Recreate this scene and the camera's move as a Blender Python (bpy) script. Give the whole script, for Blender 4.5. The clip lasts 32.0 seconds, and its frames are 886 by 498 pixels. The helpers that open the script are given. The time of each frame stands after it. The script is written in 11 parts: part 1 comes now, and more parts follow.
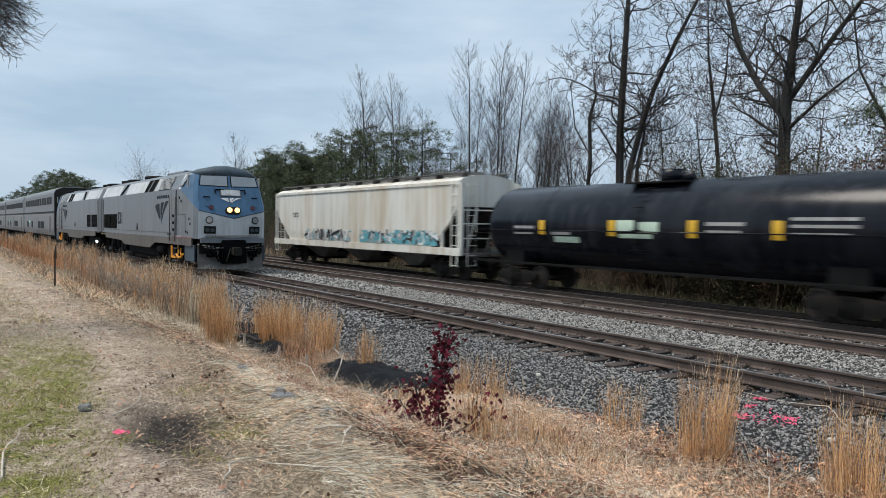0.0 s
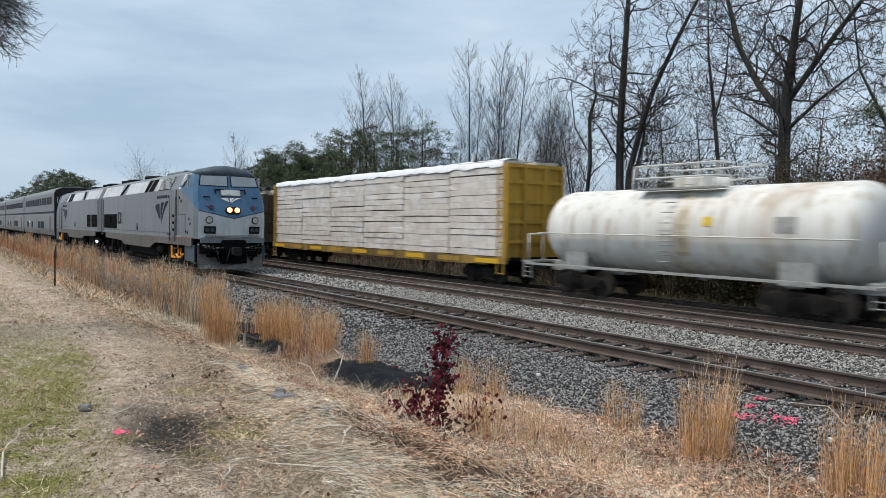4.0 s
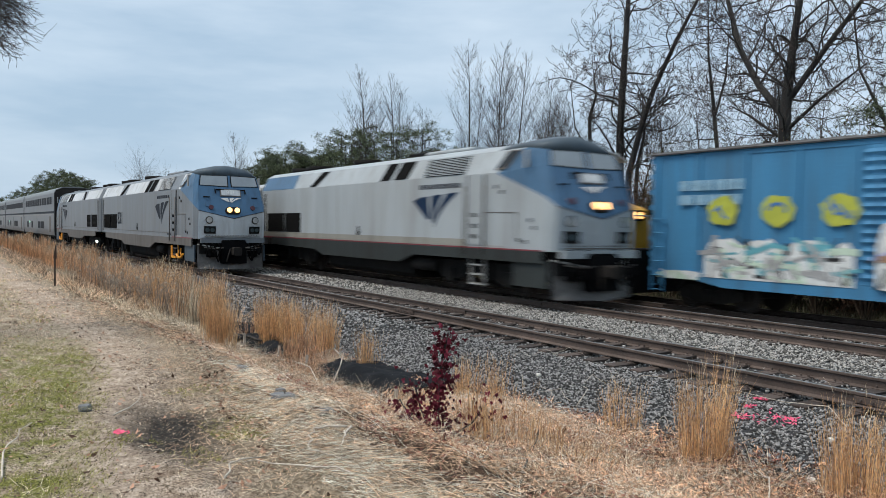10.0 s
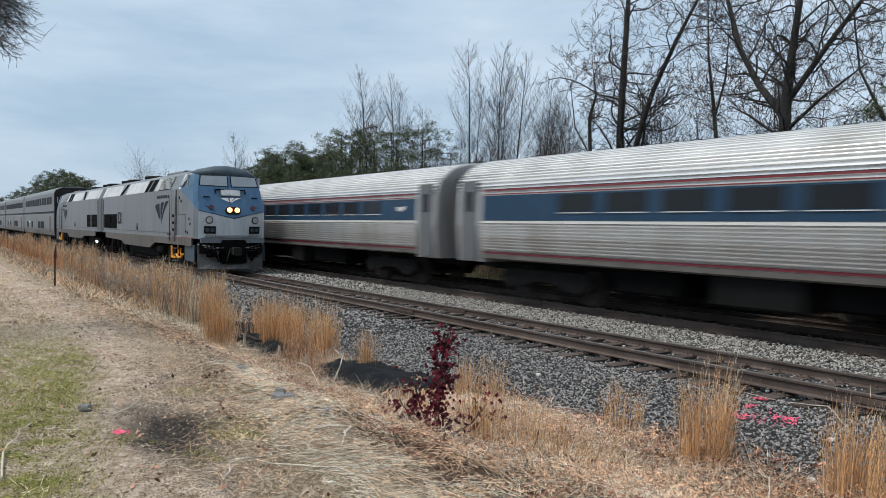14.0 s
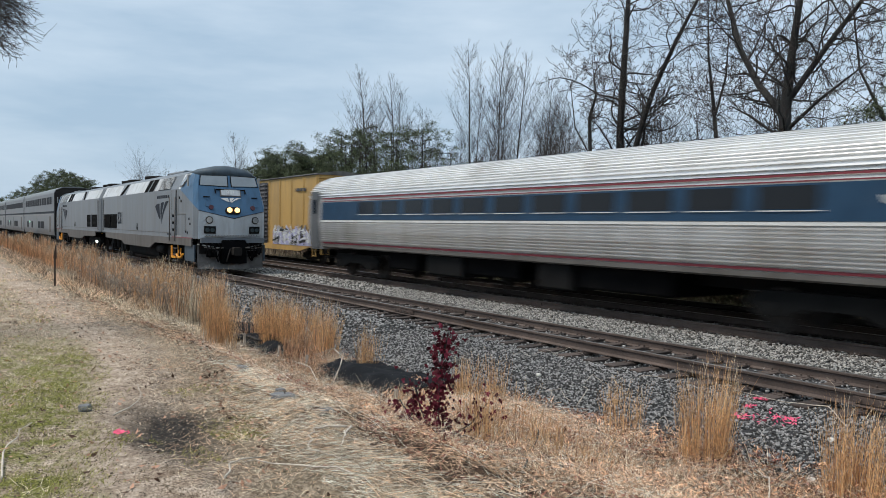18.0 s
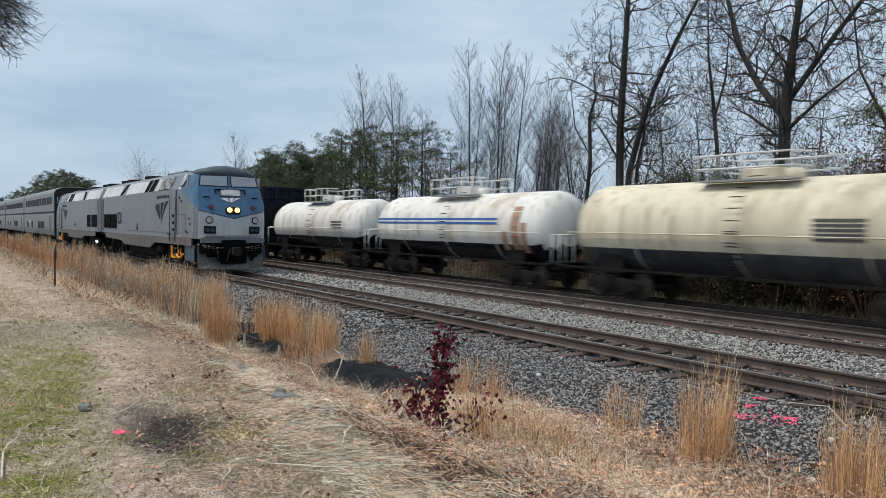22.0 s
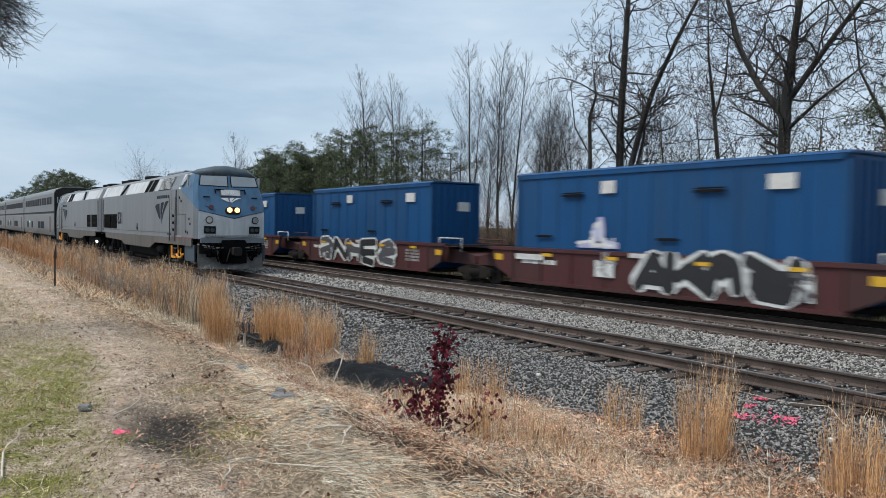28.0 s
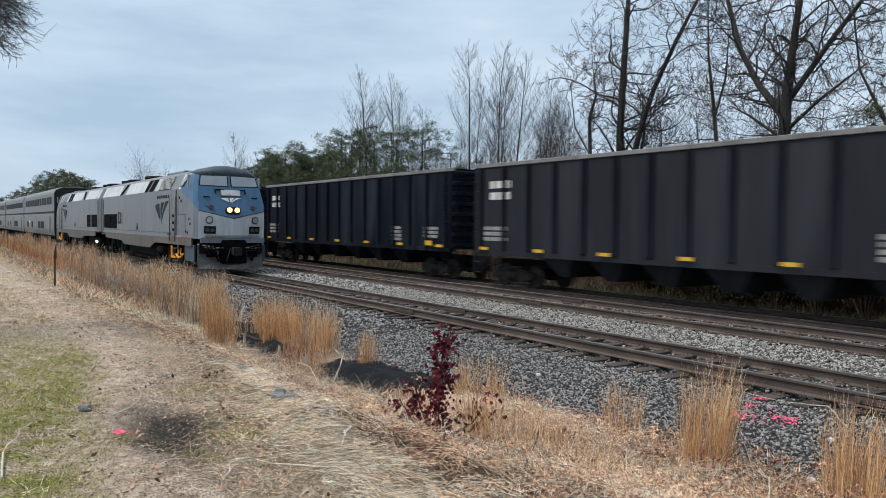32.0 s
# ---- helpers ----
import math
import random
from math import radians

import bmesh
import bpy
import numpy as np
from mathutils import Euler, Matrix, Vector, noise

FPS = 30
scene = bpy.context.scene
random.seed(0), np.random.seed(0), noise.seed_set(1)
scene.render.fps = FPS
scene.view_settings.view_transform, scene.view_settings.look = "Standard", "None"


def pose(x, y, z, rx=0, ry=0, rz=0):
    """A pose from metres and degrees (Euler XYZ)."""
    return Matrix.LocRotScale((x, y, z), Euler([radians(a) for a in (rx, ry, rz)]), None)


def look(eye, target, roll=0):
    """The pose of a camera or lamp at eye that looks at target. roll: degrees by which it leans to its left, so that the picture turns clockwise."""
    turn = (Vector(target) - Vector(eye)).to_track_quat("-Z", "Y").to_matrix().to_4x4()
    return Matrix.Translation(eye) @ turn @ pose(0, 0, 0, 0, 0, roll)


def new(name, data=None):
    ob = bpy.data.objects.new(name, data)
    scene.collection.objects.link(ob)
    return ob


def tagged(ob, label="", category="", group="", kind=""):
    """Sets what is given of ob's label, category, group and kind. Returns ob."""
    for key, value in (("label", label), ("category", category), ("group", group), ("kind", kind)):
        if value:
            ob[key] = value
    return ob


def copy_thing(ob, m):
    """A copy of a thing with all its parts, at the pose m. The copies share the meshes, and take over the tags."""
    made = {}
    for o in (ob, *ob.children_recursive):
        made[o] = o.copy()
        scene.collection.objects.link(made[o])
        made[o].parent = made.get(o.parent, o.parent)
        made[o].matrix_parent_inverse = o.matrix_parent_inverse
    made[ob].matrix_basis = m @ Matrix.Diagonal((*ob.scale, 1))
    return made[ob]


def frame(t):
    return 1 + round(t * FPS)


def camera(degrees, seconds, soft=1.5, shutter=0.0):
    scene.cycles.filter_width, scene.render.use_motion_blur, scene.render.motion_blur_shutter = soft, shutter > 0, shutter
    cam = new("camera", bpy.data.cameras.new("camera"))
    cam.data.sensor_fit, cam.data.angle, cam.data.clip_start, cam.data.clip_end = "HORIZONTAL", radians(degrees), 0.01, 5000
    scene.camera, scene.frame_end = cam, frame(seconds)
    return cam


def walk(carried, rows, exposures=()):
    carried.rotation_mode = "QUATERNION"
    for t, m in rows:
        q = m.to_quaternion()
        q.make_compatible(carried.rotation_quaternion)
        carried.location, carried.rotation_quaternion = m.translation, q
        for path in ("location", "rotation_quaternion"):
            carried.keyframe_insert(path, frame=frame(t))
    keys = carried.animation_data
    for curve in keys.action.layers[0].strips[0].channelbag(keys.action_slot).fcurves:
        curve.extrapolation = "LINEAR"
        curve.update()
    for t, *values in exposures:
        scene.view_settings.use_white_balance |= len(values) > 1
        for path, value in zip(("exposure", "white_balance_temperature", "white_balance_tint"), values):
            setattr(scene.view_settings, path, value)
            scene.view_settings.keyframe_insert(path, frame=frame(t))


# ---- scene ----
# ---------- camera: stands still on the bank beside the line ----------
YA, YB, YC = 10.28, 14.27, 19.12          # centre lines of the three tracks
ZB, ZC = 0.05, -0.23                      # rail-top heights of tracks B and C (A is 0)
cam = camera(60.03, 32.0, 0.6, 0.4)
EYE = (0.0, 0.0, 2.0)
AIM = (-83.136, 55.495, -0.956)
walk(cam, [(0.0, look(EYE, AIM, 0.856)), (32.0, look(EYE, AIM, 0.856))],
     [(0.0, 0.18), (3.5, 0.18), (6.0, 0.21), (9.0, 0.25), (10.5, 0.22), (12.0, 0.18), (19.0, 0.18), (22.0, 0.13), (25.0, 0.18), (28.0, 0.21), (30.0, 0.27), (32.0, 0.25)])

# ---------- world: bright overcast sky, soft sun behind cloud ----------
SUN_EL, SUN_AZ = radians(62), radians(200)
world = bpy.data.worlds.new("overcast_sky")
scene.world = world
world.use_nodes = True
wn, wl = world.node_tree.nodes, world.node_tree.links
wn.clear()
w_out = wn.new("ShaderNodeOutputWorld")
w_bg = wn.new("ShaderNodeBackground")
w_sky = wn.new("ShaderNodeTexSky")
w_sky.sky_type = "NISHITA"
w_sky.sun_disc = False
w_sky.sun_elevation, w_sky.sun_rotation = SUN_EL, SUN_AZ
w_sky.air_density, w_sky.dust_density, w_sky.ozone_density = 1.2, 2.0, 1.5
w_bg.inputs["Strength"].default_value = 0.1
w_tc = wn.new("ShaderNodeTexCoord")
w_map = wn.new("ShaderNodeMapping")
w_map.inputs["Scale"].default_value = (1.0, 1.0, 4.8)
w_n1 = wn.new("ShaderNodeTexNoise")
w_n1.inputs["Scale"].default_value, w_n1.inputs["Detail"].default_value = 1.45, 6.0
w_n1.inputs["Roughness"].default_value = 0.55
w_ramp = wn.new("ShaderNodeValToRGB")
w_ramp.color_ramp.elements[0].position, w_ramp.color_ramp.elements[0].color = 0.37, (3.65, 5.0, 6.45, 1)
w_ramp.color_ramp.elements[1].position, w_ramp.color_ramp.elements[1].color = 0.66, (6.5, 7.6, 8.7, 1)
w_mix = wn.new("ShaderNodeMixRGB")
w_mix.inputs["Fac"].default_value = 0.9
wl.new(w_tc.outputs["Generated"], w_map.inputs["Vector"])
wl.new(w_map.outputs["Vector"], w_n1.inputs["Vector"])
wl.new(w_n1.outputs["Fac"], w_ramp.inputs["Fac"])
wl.new(w_sky.outputs["Color"], w_mix.inputs["Color1"])
wl.new(w_ramp.outputs["Color"], w_mix.inputs["Color2"])
wl.new(w_mix.outputs["Color"], w_bg.inputs["Color"])
wl.new(w_bg.outputs["Background"], w_out.inputs["Surface"])
sun_data = bpy.data.lights.new("sun", "SUN")
sun_data.energy, sun_data.angle, sun_data.color = 2.6, radians(25), (1.0, 0.93, 0.84)
sun = new("sun", sun_data)
sun.matrix_world = look((0, 0, 60), (10, 25, 9))


# ---------- materials ----------
def mat(name, base, rough=0.7, metal=0.0, scale=3.0, var=0.25, dirt=None, dirt_amt=0.0, fine=40.0, bump=0.15,
        streak=False, emit=None, rand=0.0, island=0.0, spec=0.5):
    """A surface: base colour with two scales of variation, dirt patches and fine relief, in object space."""
    m = bpy.data.materials.new(name)
    m.use_nodes = True
    n, l = m.node_tree.nodes, m.node_tree.links
    b = n["Principled BSDF"]
    b.inputs["Roughness"].default_value, b.inputs["Metallic"].default_value = rough, metal
    b.inputs["Specular IOR Level"].default_value = spec
    tc = n.new("ShaderNodeTexCoord")
    mp = n.new("ShaderNodeMapping")
    if streak:
        mp.inputs["Scale"].default_value = (1.0, 1.0, 0.16)
    l.new(tc.outputs["Object"], mp.inputs["Vector"])
    n1 = n.new("ShaderNodeTexNoise")
    n1.inputs["Scale"].default_value, n1.inputs["Detail"].default_value = scale, 4.0
    l.new(mp.outputs["Vector"], n1.inputs["Vector"])
    n2 = n.new("ShaderNodeTexNoise")
    n2.inputs["Scale"].default_value, n2.inputs["Detail"].default_value = fine, 2.0
    l.new(tc.outputs["Object"], n2.inputs["Vector"])
    add = n.new("ShaderNodeMath")
    add.operation = "ADD"
    l.new(n1.outputs["Fac"], add.inputs[0])
    sc = n.new("ShaderNodeMath")
    sc.operation = "MULTIPLY_ADD"
    sc.inputs[1].default_value, sc.inputs[2].default_value = 0.6, -0.3
    l.new(n2.outputs["Fac"], sc.inputs[0])
    l.new(sc.outputs[0], add.inputs[1])
    last = add
    if rand or island:
        src = n.new("ShaderNodeObjectInfo") if rand else n.new("ShaderNodeNewGeometry")
        amt = rand or island
        r = n.new("ShaderNodeMath")
        r.operation = "MULTIPLY_ADD"
        r.inputs[1].default_value, r.inputs[2].default_value = amt, -amt / 2
        l.new(src.outputs["Random" if rand else "Random Per Island"], r.inputs[0])
        a2 = n.new("ShaderNodeMath")
        a2.operation = "ADD"
        l.new(add.outputs[0], a2.inputs[0])
        l.new(r.outputs[0], a2.inputs[1])
        last = a2
    ramp = n.new("ShaderNodeValToRGB")
    lo = [max(0.0, c * (1 - var)) for c in base]
    hi = [min(1.0, c * (1 + var)) for c in base]
    ramp.color_ramp.elements[0].position, ramp.color_ramp.elements[0].color = 0.25, (*lo, 1)
    ramp.color_ramp.elements[1].position, ramp.color_ramp.elements[1].color = 0.75, (*hi, 1)
    l.new(last.outputs[0], ramp.inputs["Fac"])
    col = ramp.outputs["Color"]
    if dirt:
        n3 = n.new("ShaderNodeTexNoise")
        n3.inputs["Scale"].default_value, n3.inputs["Detail"].default_value = scale * 0.45, 6.0
        n3.inputs["Roughness"].default_value = 0.65
        l.new(mp.outputs["Vector"], n3.inputs["Vector"])
        r3 = n.new("ShaderNodeValToRGB")
        r3.color_ramp.elements[0].position, r3.color_ramp.elements[0].color = 0.62 - 0.35 * dirt_amt, (0, 0, 0, 1)
        r3.color_ramp.elements[1].position, r3.color_ramp.elements[1].color = 0.86 - 0.25 * dirt_amt, (1, 1, 1, 1)
        l.new(n3.outputs["Fac"], r3.inputs["Fac"])
        mx = n.new("ShaderNodeMixRGB")
        l.new(r3.outputs["Color"], mx.inputs["Fac"])
        l.new(col, mx.inputs["Color1"])
        mx.inputs["Color2"].default_value = (*dirt, 1)
        col = mx.outputs["Color"]
    if streak and dirt:
        # narrow runs of dirt that wander down the sides
        mq = n.new("ShaderNodeMapping")
        mq.inputs["Scale"].default_value = (1.0, 1.0, 0.07)
        l.new(tc.outputs["Object"], mq.inputs["Vector"])
        n4 = n.new("ShaderNodeTexNoise")
        n4.inputs["Scale"].default_value, n4.inputs["Detail"].default_value = 4.2, 5.0
        l.new(mq.outputs["Vector"], n4.inputs["Vector"])
        r4 = n.new("ShaderNodeValToRGB")
        r4.color_ramp.elements[0].position, r4.color_ramp.elements[0].color = 0.50, (0, 0, 0, 1)
        r4.color_ramp.elements[1].position, r4.color_ramp.elements[1].color = 0.74, (0.75, 0.75, 0.75, 1)
        l.new(n4.outputs["Fac"], r4.inputs["Fac"])
        m4 = n.new("ShaderNodeMixRGB")
        l.new(r4.outputs["Color"], m4.inputs["Fac"])
        l.new(col, m4.inputs["Color1"])
        m4.inputs["Color2"].default_value = (*dirt, 1)
        col = m4.outputs["Color"]
    l.new(col, b.inputs["Base Color"])
    if bump:
        bp = n.new("ShaderNodeBump")
        bp.inputs["Strength"].default_value, bp.inputs["Distance"].default_value = bump, 0.02
        l.new(last.outputs[0], bp.inputs["Height"])
        l.new(bp.outputs["Normal"], b.inputs["Normal"])
    if emit:
        b.inputs["Emission Color"].default_value = (*emit[0], 1)
        b.inputs["Emission Strength"].default_value = emit[1]
    return m


M_RAIL = mat("rusty_rail_steel", (0.098, 0.073, 0.062), 0.75, 0.2, 2.0, 0.35, (0.07, 0.048, 0.038), 0.35)
M_RAILTOP = mat("worn_rail_head", (0.42, 0.41, 0.40), 0.35, 0.9, 2.0, 0.2)
M_TIE = mat("weathered_tie", (0.062, 0.045, 0.037), 0.9, 0, 3.0, 0.45, (0.13, 0.11, 0.10), 0.3, rand=0.5, bump=0.5)
M_STONE = mat("dark_ballast_stone", (0.185, 0.18, 0.175), 0.9, 0, 6.0, 0.8, island=1.5, bump=0.3)
M_STONE_PALE = mat("pale_ballast_stone", (0.25, 0.24, 0.223), 0.9, 0, 6.0, 0.6, island=1.4, bump=0.3)
M_BLACKSTEEL = mat("grimy_black_steel", (0.008, 0.008, 0.008), 0.85, 0.0, 2.0, 0.4, (0.02, 0.017, 0.015), 0.3, spec=0.15)
M_WHEEL = mat("wheel_steel", (0.05, 0.042, 0.038), 0.7, 0.4, 3.0, 0.3)
M_BROWNTRUCK = mat("dusty_truck_casting", (0.02, 0.0175, 0.0155), 0.85, 0.0, 2.0, 0.4, (0.045, 0.038, 0.032), 0.3, spec=0.2)


# ---------- mesh building ----------
class Mesh:
    """Collects vertices and faces of one mesh."""

    def __init__(self):
        self.v, self.f, self.s = [], [], []

    def add(self, verts, faces, smooth=False):
        o = len(self.v)
        self.v += [tuple(p) for p in verts]
        self.f += [tuple(i + o for i in f) for f in faces]
        self.s += [smooth] * len(faces)
        return self

    def box(self, x0, x1, y0, y1, z0, z1, bev=0.0):
        """A box; with bev its four long edges along x are cut."""
        if bev:
            prof = [(y0 + bev, z0), (y1 - bev, z0), (y1, z0 + bev), (y1, z1 - bev),
                    (y1 - bev, z1), (y0 + bev, z1), (y0, z1 - bev), (y0, z0 + bev)]
            return self.prism(prof, x0, x1)
        v = [(x, y, z) for x in (x0, x1) for y in (y0, y1) for z in (z0, z1)]
        return self.add(v, [(0, 1, 3, 2), (4, 6, 7, 5), (0, 4, 5, 1), (2, 3, 7, 6), (0, 2, 6, 4), (1, 5, 7, 3)])

    def prism(self, prof, x0, x1, smooth=False, caps=True):
        """A profile of (y, z), anticlockwise seen from +x, drawn out along x."""
        n = len(prof)
        v = [(x0, y, z) for y, z in prof] + [(x1, y, z) for y, z in prof]
        f = [(i, (i + 1) % n, n + (i + 1) % n, n + i) for i in range(n)]
        self.add(v, f, smooth)
        if caps:
            o = len(self.v) - 2 * n
            self.f += [tuple(o + n - 1 - i for i in range(n)), tuple(o + n + i for i in range(n))]
            self.s += [False, False]
        return self

    def slab(self, prof, y0, y1):
        """A profile of (x, z) drawn out along y."""
        n = len(prof)
        v = [(x, y0, z) for x, z in prof] + [(x, y1, z) for x, z in prof]
        f = [(i, (i + 1) % n, n + (i + 1) % n, n + i) for i in range(n)]
        f += [tuple(n - 1 - i for i in range(n)), tuple(n + i for i in range(n))]
        return self.add(v, f)

    def loft(self, rings, smooth=True, caps=True):
        """Rings of equally many points joined in a row."""
        n = len(rings[0])
        v = [p for r in rings for p in r]
        f = [(k * n + i, k * n + (i + 1) % n, (k + 1) * n + (i + 1) % n, (k + 1) * n + i)
             for k in range(len(rings) - 1) for i in range(n)]
        self.add(v, f, smooth)
        if caps:
            o = len(self.v) - len(v)
            self.f += [tuple(o + n - 1 - i for i in range(n)), tuple(o + len(v) - n + i for i in range(n))]
            self.s += [False, False]
        return self

    def rod(self, a, b, r, n=6, r2=None, smooth=True):
        """A round bar from a to b."""
        a, b = Vector(a), Vector(b)
        d = (b - a).normalized()
        u = d.cross(Vector((0, 0, 1)) if abs(d.z) < 0.9 else Vector((1, 0, 0))).normalized()
        w = d.cross(u)
        r2 = r if r2 is None else r2
        ring = lambda c, q: [c + (u * math.cos(2 * math.pi * i / n) + w * math.sin(2 * math.pi * i / n)) * q for i in range(n)]
        return self.loft([ring(a, r), ring(b, r2)], smooth)

    def path(self, pts, r, n=5):
        for a, b in zip(pts, pts[1:]):
            self.rod(a, b, r, n)
        return self

    def data(self, name, m):
        me = bpy.data.meshes.new(name)
        me.from_pydata([tuple(p) for p in self.v], [], self.f)
        me.polygons.foreach_set("use_smooth", self.s)
        for one in (m if isinstance(m, (list, tuple)) else [m]):
            me.materials.append(one)
        me.update()
        return me


def part(name, ms, m, parent, label="", at=None):
    """Links a Mesh, or mesh data, as one part under a thing or part."""
    ob = new(name, ms.data(name, m) if isinstance(ms, Mesh) else ms)
    ob.parent = parent
    if at is not None:
        ob.matrix_basis = at
    if label:
        ob["label"] = label
    return ob


def thing(name, label, category, m=None, group="", kind="", data=None):
    ob = new(name, data)
    tagged(ob, label, category, group, kind)
    if m is not None:
        ob.matrix_basis = m
    return ob


def raw_mesh(name, verts, faces, m, smooth=False):
    """A mesh from numpy arrays: verts (n, 3), faces (k, 3 or 4)."""
    me = bpy.data.meshes.new(name)
    k, c = faces.shape
    me.vertices.add(len(verts))
    me.vertices.foreach_set("co", np.asarray(verts, np.float32).ravel())
    me.loops.add(k * c)
    me.loops.foreach_set("vertex_index", np.asarray(faces, np.int32).ravel())
    me.polygons.add(k)
    me.polygons.foreach_set("loop_start", np.arange(0, k * c, c, dtype=np.int32))
    if smooth:
        me.polygons.foreach_set("use_smooth", np.ones(k, bool))
    me.materials.append(m)
    me.update(calc_edges=True)
    me.validate()
    return me


def lerp(x, xs, ys):
    return np.interp(x, xs, ys)


# ---------- ground ----------
def toe(x):
    """Where the ballast shoulder meets the bank."""
    return lerp(x, [-60, -25, -10, -7.5, -6.2, -5.2, -4.2, -3.4, 2], [6.4, 5.9, 5.95, 6.45, 6.4, 6.9, 6.75, 7.05, 7.6])


def path_off(x, y):
    """How far a place lies beyond the worn line of the footpath, towards the tracks."""
    return y - 1.4 - 0.9 * np.clip((-5.0 - np.asarray(x, float)) / 5.0, 0, 1)


def wob(x, y, s=1.0):
    return (np.sin(x * 1.7 * s + 0.6 * np.sin(y * 2.1 * s)) * np.sin(y * 1.9 * s + 1.3 + 0.7 * np.sin(x * 1.1 * s))
            + 0.5 * np.sin(x * 4.3 * s + y * 3.1 * s) * np.sin(y * 5.2 * s - x * 2.2 * s))


def ground_z(x, y):
    x, y = np.asarray(x, float), np.asarray(y, float)
    t = toe(x)
    top = lerp(x, [-80, -30, -12, 0], [0.1, 0.25, 0.42, 0.45])
    foot = lerp(x, [-60, -17, -12.5, -8, -6, -4.2, 2], [6.2, 5.5, 4.75, 4.75, 5.4, 6.2, 6.9])
    u = np.clip((y - 2.5) / (foot - 2.5), 0, 1)
    bank = top * (1 - u * u * (3 - 2 * u)) + (-0.40) * u * u * (3 - 2 * u)
    v = np.clip((y - t) / (8.75 - t), 0, 1)
    z = np.where(y < t - 0.2, bank, -0.40 + 0.19 * v)
    z = np.where(y > YB + 2.0, lerp(y, [YB + 2.0, YC - 1.6, YC + 1.7, 23.2, 26, 60, 120], [-0.17, -0.44, -0.44, -1.0, -0.7, 0.2, 0.5]), z)
    amp = np.where(y < t, 0.035, np.where(y < 23, 0.012, 0.12))
    z = z + amp * wob(x, y, np.where(y < 23, 1.0, 0.3))
    # low spot worn into the path
    z = z - 0.09 * np.exp(-(((x + 6.0) / 0.8) ** 2 + ((y - 1.5) / 0.25) ** 2))
    return z


def build_ground():
    xs = np.concatenate([np.linspace(-900, -90, 22), np.linspace(-85, -31, 60), np.arange(-30, 3, 0.13), np.linspace(4, 30, 14), np.linspace(60, 600, 10)])
    ys = np.concatenate([np.linspace(-500, -20, 12), np.linspace(-15, -0.6, 16), np.arange(-0.5, 9.2, 0.11), np.linspace(9.4, 26, 40), np.linspace(28, 120, 20), np.linspace(160, 900, 8)])
    gx, gy = np.meshgrid(xs, ys)
    gz = ground_z(gx, gy)
    v = np.stack([gx, gy, gz], -1).reshape(-1, 3)
    ny, nx = gx.shape
    i = (np.arange(ny - 1)[:, None] * nx + np.arange(nx - 1)[None]).ravel()
    f = np.stack([i, i + 1, i + 1 + nx, i + nx], -1)
    return thing("ground", "sloping ground of dry grass, dirt path and grey track ballast", "ground", kind="structure",
                 data=raw_mesh("ground", v, f, ground_material(), True))


